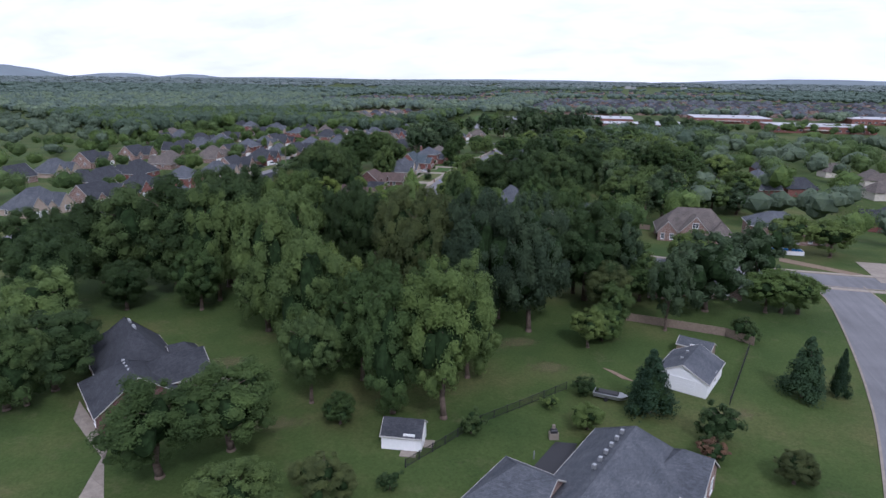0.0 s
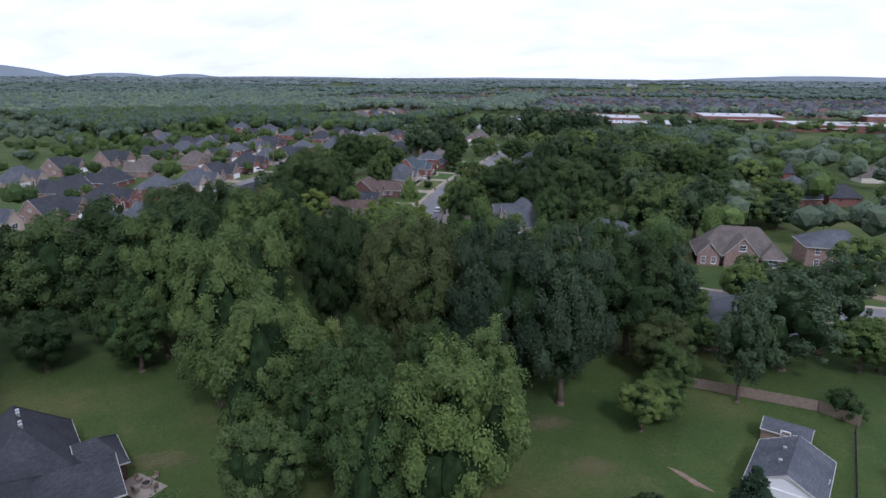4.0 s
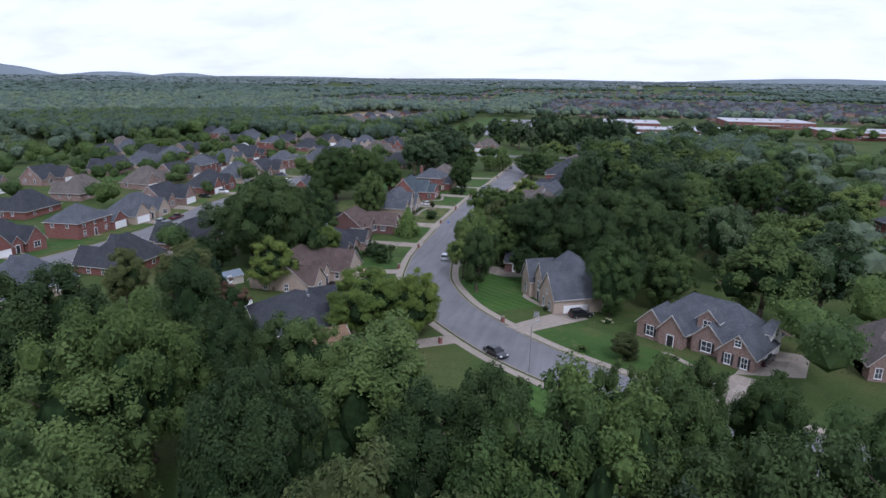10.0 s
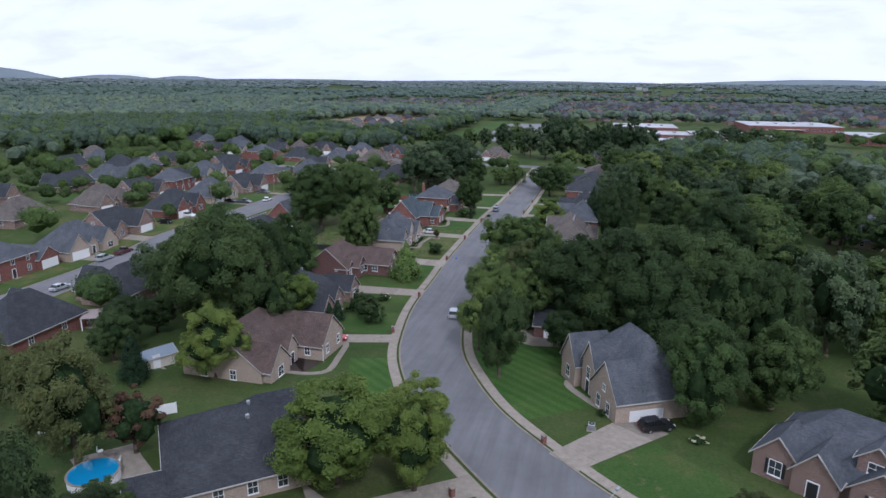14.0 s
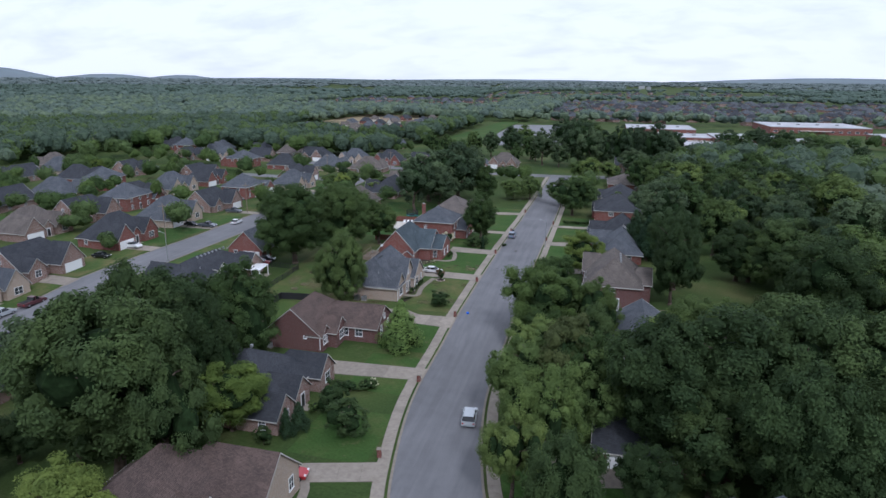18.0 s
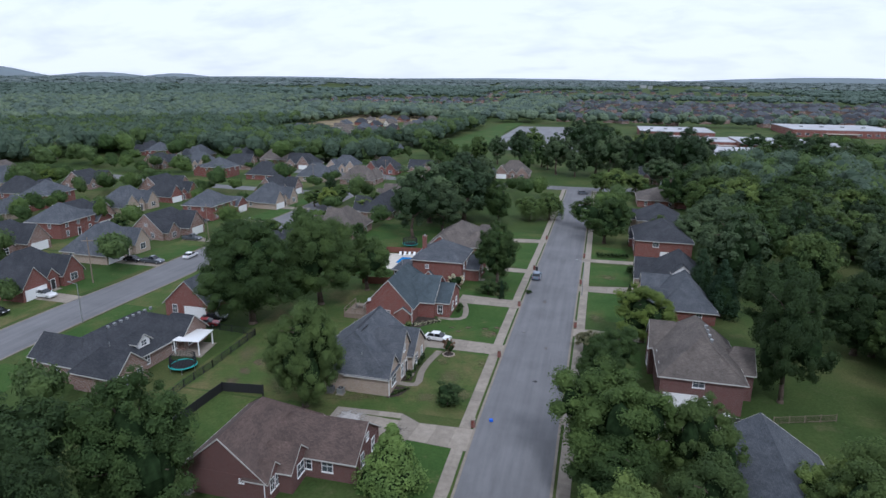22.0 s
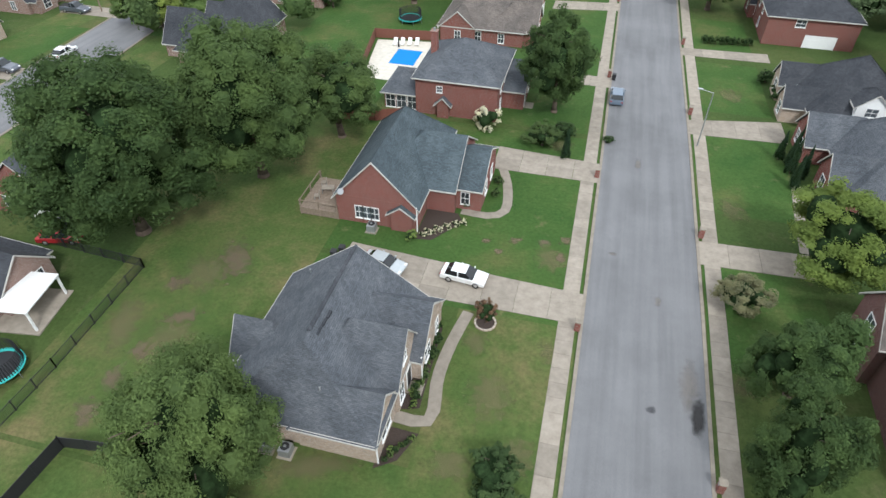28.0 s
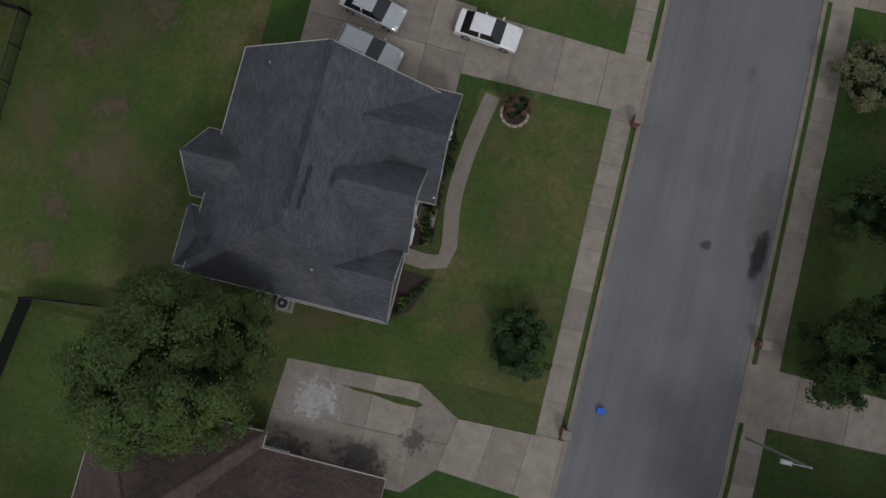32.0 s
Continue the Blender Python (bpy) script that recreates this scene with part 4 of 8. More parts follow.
h.wing(0.0, 6.4, -8.4, -2.6, 5.2, 3.0, "x", (1, 0)).window("x+", 0, z=3.5, w=1.4).window("x+", 0, z=0.8, w=1.6)
h.wing(-7.6, -3.0, -3.0, 2.6, 4.6, 2.6, "x", (0, 1)).window("x-", 0)
h.vents([(-1.2, 3.4, 9.2), (-1.2, 1.6, 9.2), (-1.2, -0.2, 9.2), (-1.2, -2.0, 9.2)])
h = House(26.5, 57.5, 180, BRICK_RED, ROOF_GREY, "red brick house with a slate-grey hip roof behind a bright tree")
h.wing(-5.0, 5.0, -8.0, 7.4, 3.0, 4.8, "y", (1, 1)).row("y+", (-3, 2)).row("x-", (-4, 2))
h.wing(-1.0, 7.0, 1.0, 6.0, 3.0, 2.6, "x", (1, 0)).window("x+", 0, w=1.4)
h.wing(-1.0, 8.0, -8.6, -3.0, 3.0, 2.7, "x", (1, 0)).row("x+", (-1.2, 1.2)).door("y+", 2)
h = House(26.2, 76.0, 180, BRICK_TAN, ROOF_DARK, "brick house with charcoal roof and a white dormer over the garage")
h.wing(-7.0, 5.5, -6.5, 7.0, 3.2, 5.6, "y", (1, 1)).row("x+", (-4, 3)).row("x-", (-3, 3))
h.garage("y+", -2.0)
h.wing(-3.0, 0.8, 3.0, 7.2, 5.2, 1.6, "y", (1, 0), wall=WHITE).window("y+", 0, z=3.7, w=1.4, h=1.1)
h.wing(0.0, 8.2, -6.2, -2.2, 3.0, 2.2, "x", (1, 0)).window("x+", 0, w=1.2)
h.wing(0.0, 8.6, 1.0, 4.6, 3.0, 1.9, "x", (1, 0)).window("x+", 0, w=1.2).door("y-", 1.5)
h = House(27, 110, 180, BRICK_RED, ROOF_DARK, "two-storey red brick house with a charcoal hip roof")
h.wing(-6.5, 8.0, -8.4, 9.0, 5.4, 4.2, "y", (1, 1)).row("x+", (-5, -1, 3), z=3.4).window("y+", -2.0, z=3.6, w=1.5, h=1.1).row("x+", (-4, 2), z=0.8)
h.garage("y+", 1.8, 4.8)
h.wing(0.0, 9.0, -8.8, -3.4, 3.0, 2.4, "x", (1, 0)).window("x+", 0)
h = House(28, 140, 180, BRICK_TAN, ROOF_DARK, "tan brick house with charcoal gables")
h.wing(-6.5, 7.0, -8.0, 8.0, 4.8, 4.0, "y", (1, 1)).row("x+", (-5, 0, 5), z=3.0).row("y+", (-3, 2), z=2.6)
h.wing(0.0, 8.4, -8.4, -2.8, 3.0, 2.6, "x", (1, 0)).window("x+", 0)
h = House(32, 190, 180, BRICK_RED, ROOF_TAUPE, "red brick bungalow with taupe hip roof at the street's end")
h.wing(-9.5, 8.5, -9.0, 8.5, 3.2, 4.2, "x", (1, 1)).row("x+", (-5, 0, 5)).row("y+", (-6, -2, 3)).chimney(-5, -2, 3, 8.2)
h = House(30, -29.5, 180, BRICK_DARK, ROOF_DARK, "dark brick house under trees with a charcoal roof and white garage")
h.wing(-8.0, 6.0, -9.0, 8.6, 3.0, 4.6, "y", (1, 1)).row("x+", (-3, 1)).row("x-", (-4, 4))
h.wing(-1.0, 8.4, 2.6, 8.8, 3.0, 2.8, "x", (1, 0)).garage("y+", -0.4, 4.6).window("x+", 0)
h = House(28.5, -3.5, 180, BRICK_DARK, ROOF_GREY, "dark red brick house with grey gabled roof between trees")
h.wing(-7.0, 6.0, -8.0, 8.0, 3.0, 4.4, "y", (0, 0)).row("y+", (-3, 2)).row("x-", (-3, 3))
h.wing(-1.0, 8.0, -7.6, -1.8, 3.0, 2.6, "x", (1, 0)).window("x+", 0)

# ---- generic neighbourhood houses, built once and copied ----
def kind_a(x, y, rz, wall, roof, label, group):
    h = House(x, y, rz, wall, roof, label, group=group, far=True)
    h.wing(-7, 4.5, -8, 8, 3.0, 5.6, "y", (1, 1)).row("x-", (-4, 3)).row("y-", (-3, 1)).row("y+", (-3, 1))
    h.wing(-2, 6.8, -8.6, -2.4, 3.0, 3.8, "x", (1, 0)).garage("x+", 0)
    h.wing(-2, 6.2, 2.2, 7.6, 3.0, 3.5, "x", (1, 0)).window("x+", 0, w=1.8)
    h.wing(-1, 5.4, -1.6, 1.6, 3.0, 1.8, "x", (1, 0)).door("x+", 0)
    return h.e


def kind_b(x, y, rz, wall, roof, label, group):
    h = House(x, y, rz, wall, roof, label, group=group, far=True)
    h.wing(-6.5, 4.0, -9, 8, 3.0, 4.9, "y", (0, 1)).row("x-", (-4, 3)).row("y-", (-3, 2), z=1.0).window("y-", 0, z=4.2, w=0.8, h=0.8)
    h.wing(-1, 7.4, -1, 6.0, 3.0, 4.2, "x", (1, 0)).garage("x+", 0)
    h.wing(-1, 5.6, -8.2, -3.6, 3.0, 2.3, "x", (1, 0)).window("x+", 0, w=1.6)
    h.last = (-6.5, 4.0, -9, 8, 0, 3.0)
    h.door("x+", -2.6)
    return h.e


def kind_c(x, y, rz, wall, roof, label, group):
    h = House(x, y, rz, wall, roof, label, group=group, far=True)
    h.wing(-6, 5, -7, 7, 5.2, 4.4, "x", (1, 1)).row("x+", (-4.5, 0, 4.5), z=3.4).row("x+", (-4.5, 4.5), z=0.8).door("x+", 0).row("y-", (-3, 2), z=3.4).row("y+", (-3, 2), z=3.4).row("x-", (-4, 0, 4), z=3.4)
    h.wing(-4, 6, 6.8, 13, 3.0, 2.6, "x", (0, 0)).garage("x+", 0)
    return h.e


GROUP = "houses of the brick neighbourhood"
STOCK = [
    kind_a(-114, 61, 0, BRICK_TAN, ROOF_GREY, "tan brick house with grey gables facing the western street", GROUP),
    kind_b(-116, 88, 0, BRICK_BROWN, ROOF_DARK, "brown brick house with charcoal gabled roof", GROUP),
    kind_c(-121, 116, 0, BRICK_RED, ROOF_GREY, "two-storey red brick house with grey hip roof", GROUP),
    kind_a(-68, 105, 180, BRICK_BROWN, ROOF_TAUPE, "brown brick house with taupe roof", GROUP),
    kind_b(-69, 75, 180, BRICK_BROWN, ROOF_DARK, "brown brick house with a low charcoal roof", GROUP),
    kind_a(-110, 34, 0, BRICK_RED, ROOF_DARK, "red brick house with charcoal shingle gables", GROUP),
]
FRONT_EAST = [(0, -112, 142), (1, -122, 166), (4, -109, 6), (0, -107, -12), (2, -108, -36), (5, -108, -62), (1, -104, -88), (0, -106, -112), (3, -140, 34), (1, -142, 57), (2, -145, 78), (0, -156, 118), (4, -152, 92), (5, -156, 142), (1, -168, 154)]
FRONT_WEST = [(3, -68, 160), (1, -69, -39), (5, -68, -66), (0, -70, -92), (4, -66.8, 136)]
NORTH_ROW = [(0, -123, 240), (5, -101, 240), (1, -78, 238), (2, -55, 240), (3, -34, 246), (4, 36, 248), (1, -150, 246), (0, -124, 208), (3, -101, 206), (5, -150, 206), (2, -176, 206)]
OUTER_WEST = [(1, -184, 62), (0, -187, 90), (2, -190, 116), (4, -209, 157), (5, -213, 128), (1, -242, 120), (0, -246, 150), (3, -268, 166), (0, -203, 228), (4, -224, 224), (1, -183, 234), (2, -253, 261), (5, -271, 273), (3, -175, 262), (1, -200, 270), (0, -228, 262), (4, -186, 30), (1, -190, 2), (0, -186, -26), (3, -150, 8), (5, -148, -18), (1, -146, -44), (4, -184, -54)]
for k, x, y in FRONT_EAST:
    copy_thing(STOCK[k], on_ground(x, y, 0 + (k * 7 % 5 - 2) * 2, -0.05))
for k, x, y in FRONT_WEST:
    copy_thing(STOCK[k], on_ground(x, y, 180, -0.05))
for k, x, y in NORTH_ROW:
    copy_thing(STOCK[k], on_ground(x, y, -90 if y > 225 else 90, -0.05))
for k, x, y in OUTER_WEST:
    copy_thing(STOCK[k], on_ground(x, y, (x * 3 + y * 7) % 4 * 90 + x % 9, -0.05))
for k, x, y, rz in ((2, 132.7, 21.0, 200), (0, 106.8, 54.5, 150)):
    copy_thing(STOCK[k], on_ground(x, y, rz, -0.05))
# western house with the white patio roof, and its small red neighbour
h = House(-66, 10, 176, BRICK_BROWN, ROOF_DARK, "brown brick bungalow with charcoal roof and white patio cover", group=GROUP)
h.wing(-7.0, 7.0, -11, 10, 2.9, 3.8, "y", (1, 1)).row("x-", (-7, -3, 3, 7)).row("y+", (-3, 2))
h.wing(-9.4, -1.0, 5.0, 11.0, 2.9, 2.8, "x", (0, 1)).row("x-", (-1.4, 1.4))
h.wing(-1.0, 9.5, 3.0, 9.0, 2.9, 2.6, "x", (1, 0)).window("x+", 0)
h.wing(-8.0, -1.0, -10.4, -4.6, 2.9, 2.7, "x", (0, 1)).row("x-", (-1.3, 1.3))
h.wing(-6.0, -3.2, 0.6, 3.0, 4.6, 1.0, "x", (0, 1), wall=WHITE).window("x-", 0, z=3.7, w=1.0, h=0.8)
h.vents([(-0.5, -6 + 1.3 * k, 6.5) for k in range(8)]).pipe(-3.5, 6.0, 5.0)
h = House(-66.5, 32.5, 180, BRICK_RED, ROOF_GREY, "small red brick house with a white garage and grey roof", group=GROUP)
h.wing(-4.6, 4.8, -7.0, 5.2, 3.0, 4.4, "y", (1, 0)).row("x-", (-3, 2)).row("x+", (-3, 2)).garage("y+", 1.8, 4.4).window("y+", -2.6)


# ---- far houses ----
def far_house(wall, roof, label):
    e = thing("house", label, "house", "houses on the far estates")
    s = Shape().box(-6, 6, -5, 5, -1, 3.2)
    part("wall", s, wall, e)
    part("roof", Shape().add([(-6.5, -5.5, 3.1), (6.5, -5.5, 3.1), (6.5, 5.5, 3.1), (-6.5, 5.5, 3.1), (-2.5, 0, 7.4), (2.5, 0, 7.4)], [(0, 1, 5, 4), (1, 2, 5), (2, 3, 4, 5), (3, 0, 4), (3, 2, 1, 0)]), roof, e)
    part("gable", Shape().add([(-4.5, -7, -1), (0.5, -7, -1), (0.5, -7, 3.1), (-2, -7, 6), (-4.5, -7, 3.1), (-4.5, -3, -1), (0.5, -3, -1), (0.5, -3, 3.1), (-2, -1, 6), (-4.5, -3, 3.1)], [(0, 1, 2, 3, 4), (1, 6, 7, 2), (5, 0, 4, 9)]), wall, e)
    part("gable_roof", Shape().add([(-5, -7.3, 2.7), (-2, -7.3, 6.15), (1, -7.3, 2.7), (-5, -2, 2.7), (-2, -0.6, 6.15), (1, -2, 2.7)], [(1, 0, 3, 4), (2, 1, 4, 5)]), roof, e)
    for x in (-4.2, -2.0, 2.6, 4.6):
        w = part("window", Shape().box(x - 0.6, x + 0.6, -7.06 if x < 0.5 else -5.06, -7.0 if x < 0.5 else -5.0, 0.9, 2.3), WHITE, e)
        part("pane", Shape().box(x - 0.5, x + 0.5, -7.08 if x < 0.5 else -5.08, -7.06 if x < 0.5 else -5.06, 1.0, 2.2), GLASS, w)
    return e


rnd = random.Random(5)
FAR = [far_house(BRICK_TAN, ROOF_GREY, "distant tan house with a grey roof"), far_house(BRICK_RED, ROOF_DARK, "distant red brick house with a dark roof"), far_house(SIDING, ROOF_TAUPE, "distant pale house with a taupe roof")]
spots = []
for x0, x1, y0, y1, step in ((-270, -150, 385, 470, 27), (-240, -150, 500, 640, 30), (-180, -120, 300, 350, 27), (150, 240, 20, 120, 34), (160, 260, -150, -30, 36)):
    y = y0
    while y <= y1:
        x = x0
        while x <= x1:
            spots.append((x + rnd.uniform(-5, 5), y + rnd.uniform(-5, 5)))
            x += step
        y += step
for i, (x, y) in enumerate(spots):
    m = on_ground(x, y, rnd.choice((0, 90, 180, 270)) + rnd.uniform(-12, 12))
    if i < 3:
        FAR[i].matrix_basis = m
    else:
        copy_thing(FAR[i % 3], m)


# ---- trees ----
def ico(sub=1):
    bm = bmesh.new()
    bmesh.ops.create_icosphere(bm, subdivisions=sub, radius=1)
    v, f = np.array([p.co[:] for p in bm.verts]), [tuple(p.index for p in q.verts) for q in bm.faces]
    bm.free()
    return v, f


ICO1, ICO2 = ico(1), ico(2)


FORMS = {
    # leaders: how many beside the main one, their offset, width and height; then the main one's width, depth and middle
    "round": (6, (1.3, 2.1), (1.4, 2.0), (1.9, 2.9), 2.5, 4.0, 5.5),
    "broad": (7, (1.6, 2.2), (1.5, 1.9), (2.2, 3.0), 2.7, 4.0, 5.6),
    "ragged": (7, (1.2, 2.4), (1.1, 1.7), (1.9, 3.0), 2.1, 4.1, 5.6),
    "tall": (4, (0.9, 1.8), (1.2, 1.8), (2.2, 3.4), 2.1, 4.2, 5.6),
    "weeping": (5, (1.2, 2.0), (1.5, 2.0), (1.6, 2.4), 2.4, 3.0, 6.0),
    "shrub": (4, (1.2, 1.9), (1.6, 2.1), (2.8, 3.8), 2.7, 4.6, 4.9),
}


def crown_mesh(seed, mat, form="round", lobes=120, leaves=260, leaf=0.085, spread=4.0, tall=10.0):
    """A crown of leafy lobes on several leaders, for a tree ten metres tall and four in radius."""
    r = np.random.RandomState(seed)
    V, F, M = [], [], []
    count = 0

    def push(v, f, inner=1):
        nonlocal count
        M.extend([inner] * len(f))
        V.append(v)
        F.extend([tuple(i + count for i in q) for q in f])
        count += len(v)

    def foliage(c, size, out, n, flat):
        d = r.normal(size=(n, 3)) + out * 0.75 + np.array([0, 0, 0.30])
        d /= np.linalg.norm(d, axis=1)[:, None]
        knots = r.normal(size=(7, 3))
        knots /= np.linalg.norm(knots, axis=1)[:, None]
        swell = 0.78 + 0.34 * np.clip((d @ knots.T).max(1), 0, 1) ** 3
        p = c + d * size * (swell * r.uniform(0.74, 1.12, n))[:, None] * np.array([1, 1, flat])
        if form == "weeping":
            p[:, 2] -= r.uniform(0, 1, n) ** 2 * 2.6
        nor = d * 0.8 + out * 0.25 + np.array([0, 0, 0.30]) + r.normal(scale=0.40, size=(n, 3))
        nor /= np.linalg.norm(nor, axis=1)[:, None]
        a = np.cross(nor, r.normal(size=(n, 3)))
        a /= np.linalg.norm(a, axis=1)[:, None] + 1e-9
        b = np.cross(nor, a)
        s = leaf * r.uniform(0.55, 1.35, (n, 1))
        quad = np.stack([p - a * s, p - b * s * 0.62 + nor * s * 0.15, p + a * s, p + b * s * 0.62 + nor * s * 0.15], 1).reshape(-1, 3)
        push(quad, [(4 * i, 4 * i + 1, 4 * i + 2, 4 * i + 3) for i in range(n)], 0)

    if form == "cone":
        for k in range(lobes):
            h = (k + 0.5) / lobes
            ang = 2.39996 * k + r.uniform(-0.4, 0.4)
            rad = spread * (1 - h) ** 0.85 * r.uniform(0.34, 0.66)
            size = spread * (0.34 * (1.05 - h) + 0.06)
            out = np.array([math.cos(ang), math.sin(ang), 0.1])
            c = np.array([rad * math.cos(ang), rad * math.sin(ang), tall * (0.07 + 0.86 * h)])
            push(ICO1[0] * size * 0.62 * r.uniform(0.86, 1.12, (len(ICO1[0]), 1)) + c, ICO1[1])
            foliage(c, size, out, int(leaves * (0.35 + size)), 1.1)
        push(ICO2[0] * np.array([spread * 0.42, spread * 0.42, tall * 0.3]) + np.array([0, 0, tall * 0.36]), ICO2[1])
        return mesh_of("crown", np.concatenate(V), F, [mat, CORE_SHADE], M)
    count_l, off, wid, dep, mw, md, mz = FORMS[form]
    leaders = [(np.array([0.0, 0.0, mz]), np.array([mw, mw, md]))]
    for k in range(count_l):
        ang = 6.28319 * k / count_l + r.uniform(-0.45, 0.45)
        o, w, d = r.uniform(*off), r.uniform(*wid), r.uniform(*dep)
        z = min(r.uniform(3.6, 6.7), 9.4 - d)
        leaders.append((np.array([o * math.cos(ang), o * math.sin(ang), max(z, d + 0.7)]), np.array([w, w, d])))
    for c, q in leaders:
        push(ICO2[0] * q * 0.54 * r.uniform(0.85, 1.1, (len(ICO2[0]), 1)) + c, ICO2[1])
    made = 0
    while made < lobes:
        i = r.randint(len(leaders) + 1) % len(leaders)
        c, q = leaders[i]
        d = r.normal(size=3)
        d[2] = d[2] + 0.15
        d /= np.linalg.norm(d)
        p = c + d * q * r.uniform(0.72, 0.98)
        if p[2] < 0.8 or any(np.linalg.norm((p - c2) / q2) < 0.74 for j, (c2, q2) in enumerate(leaders) if j != i):
            continue
        made += 1
        size, flat = 0.34 + 0.60 * r.uniform() ** 1.4, r.uniform(0.8, 1.2) * (1.6 if form in ("shrub",) else 1.0)
        push(ICO1[0] * size * 0.66 * r.uniform(0.78, 1.14, (len(ICO1[0]), 1)) * np.array([1, 1, flat]) + p, ICO1[1], 0)
        foliage(p, size, d, int(leaves * (0.12 + 1.15 * size ** 1.5)), flat)
    v = np.concatenate(V)
    wide = np.percentile(np.hypot(v[:, 0], v[:, 1]), 96) / spread
    v *= np.array([1 / wide, 1 / wide, tall / v[:, 2].max()])
    return mesh_of("crown", v, F, [mat, CORE_SHADE], M)


def trunk_mesh(seed, form="round", tall=10.0, thick=0.3):
    r = random.Random(seed)
    s = Shape()
    top = 0.62 if form != "cone" else 0.9
    p, w = Vector((0, 0, -0.3)), thick
    s.tube(p, (0, 0, 0.25), thick * 1.5, thick * 1.05, 9)
    p = Vector((0, 0, 0.2))
    for k in range(4):
        q = Vector((r.uniform(-0.2, 0.2), r.uniform(-0.2, 0.2), tall * top * (k + 1) / 4))
        s.tube(p, q, w, w * 0.78, 8)
        if k >= 1 and form != "cone":
            for _ in range(3):
                ang, out = r.uniform(0, 6.28), r.uniform(1.4, 2.9)
                tip = q + Vector((math.cos(ang) * out, math.sin(ang) * out, r.uniform(1.0, 2.2)))
                mid = (q + tip) / 2 + Vector((0, 0, 0.3))
                s.tube(q, mid, w * 0.5, w * 0.34, 6)
                s.tube(mid, tip, w * 0.34, w * 0.12, 5)
        p, w = q, w * 0.78
    return s.mesh("trunk", BARK, True)


TREES = {}


def tree_stock(key, mat, form, label, seeds, lobes=120, leaves=260, leaf=0.085):
    TREES[key] = [(crown_mesh(sd, mat, form, lobes, leaves, leaf), trunk_mesh(sd, form), label) for sd in seeds]


MID = (80, 95, 0.15)
FINE = (230, 330, 0.062)
tree_stock("oak", LEAF_A, "round", "broad tree with dense deep green crown", (1, 2, 3))
tree_stock("ash", LEAF_B, "ragged", "leafy mid-green tree with an uneven crown", (4, 5, 6))
tree_stock("deep", LEAF_A, "round", "tall dark green tree with a heavy crown", (1, 51, 52))
tree_stock("leafy", LEAF_B, "ragged", "tall mid-green tree with an uneven crown", (5, 53, 54))
tree_stock("bright", LEAF_C, "ragged", "tall light green tree with a loose crown", (55, 56))
tree_stock("bluish", LEAF_G, "round", "tall grey-green tree with a dense crown", (57, 58))
tree_stock("golden", LEAF_Y, "round", "golden-green tree with a full crown", (21, 59))
tree_stock("broad_oak", LEAF_B, "broad", "broad oak with a dense deep green crown on a lawn", (41, 42), *FINE)
tree_stock("broad_ash", LEAF_B, "broad", "broad leafy green shade tree on a back lawn", (43,), *FINE)
tree_stock("maple", LEAF_C, "round", "bright yellow-green tree with a rounded crown", (7, 8))
tree_stock("poplar", LEAF_B, "tall", "tall green tree with ragged upright crown", (9, 10))
tree_stock("olive", LEAF_D, "ragged", "olive-green tree with a loose crown", (11, 12))
tree_stock("conifer", LEAF_E, "cone", "dark green conifer with a pointed crown", (13, 14), 34, 130, 0.15)
tree_stock("cypress", LEAF_E, "cone", "slender dark green cypress beside the house", (23,), 30, 90, 0.16)
tree_stock("pear", LEAF_P, "cone", "bright green ornamental pear tree with a pointed crown", (15,), 40, 150, 0.15)
tree_stock("willow", LEAF_B, "weeping", "weeping willow with hanging pale green twigs", (16,))
tree_stock("russet", LEAF_R, "round", "small reddish-leaved ornamental tree", (17,), 40, 90, 0.18)
tree_stock("shrub", LEAF_A, "shrub", "rounded dark green garden shrub", (18, 19), 30, 80, 0.2)
tree_stock("bush", LEAF_C, "shrub", "rounded bright green garden bush", (20,), 30, 80, 0.2)
tree_stock("yellow", LEAF_Y, "round", "golden-green tree with a full crown", (21,))
tree_stock("pale_bush", LEAF_F, "shrub", "large rounded shrub covered with pale flower heads", (24,), 60, 110, 0.14)
tree_stock("blossom", FLOWER, "shrub", "flowering shrub with pale blossom", (22,), 20, 40, 0.26)
tree_stock("mid_oak", LEAF_M, "round", "dark green tree in the leafy back gardens", (31, 32, 33), *MID)
tree_stock("mid_ash", LEAF_B, "ragged", "green tree in the leafy back gardens", (34, 35, 36), *MID)
tree_stock("mid_maple", LEAF_C, "round", "light green tree in the leafy back gardens", (37,), *MID)
tree_count = [0]


def tree(key, x, y, tall, rad, group=""):
    tree_count[0] += 1
    k = tree_count[0]
    crown, trunk, label = TREES[key][k % len(TREES[key])]
    if key in ("oak", "ash", "maple", "deep", "leafy", "bright") and (abs(x - 10) > 62 or y > 95):
        near = "mid_" + {"deep": "oak", "leafy": "ash", "bright": "maple"}.get(key, key)
        crown, trunk, label = TREES[near][k % len(TREES[near])]
    kind = "shrub" if key in ("shrub", "bush", "blossom", "pale_bush") else "tree"
    m = Matrix.Translation((x, y, gz(x, y))) @ Matrix.Rotation(k * 1.7, 4, "Z") @ Matrix.Diagonal((rad / 4, rad / 4, tall / 10, 1))
    e = thing(kind, label, kind, group, at=m)
    part("crown", crown, None, e)
    part("trunk", trunk, None, e)
    return e


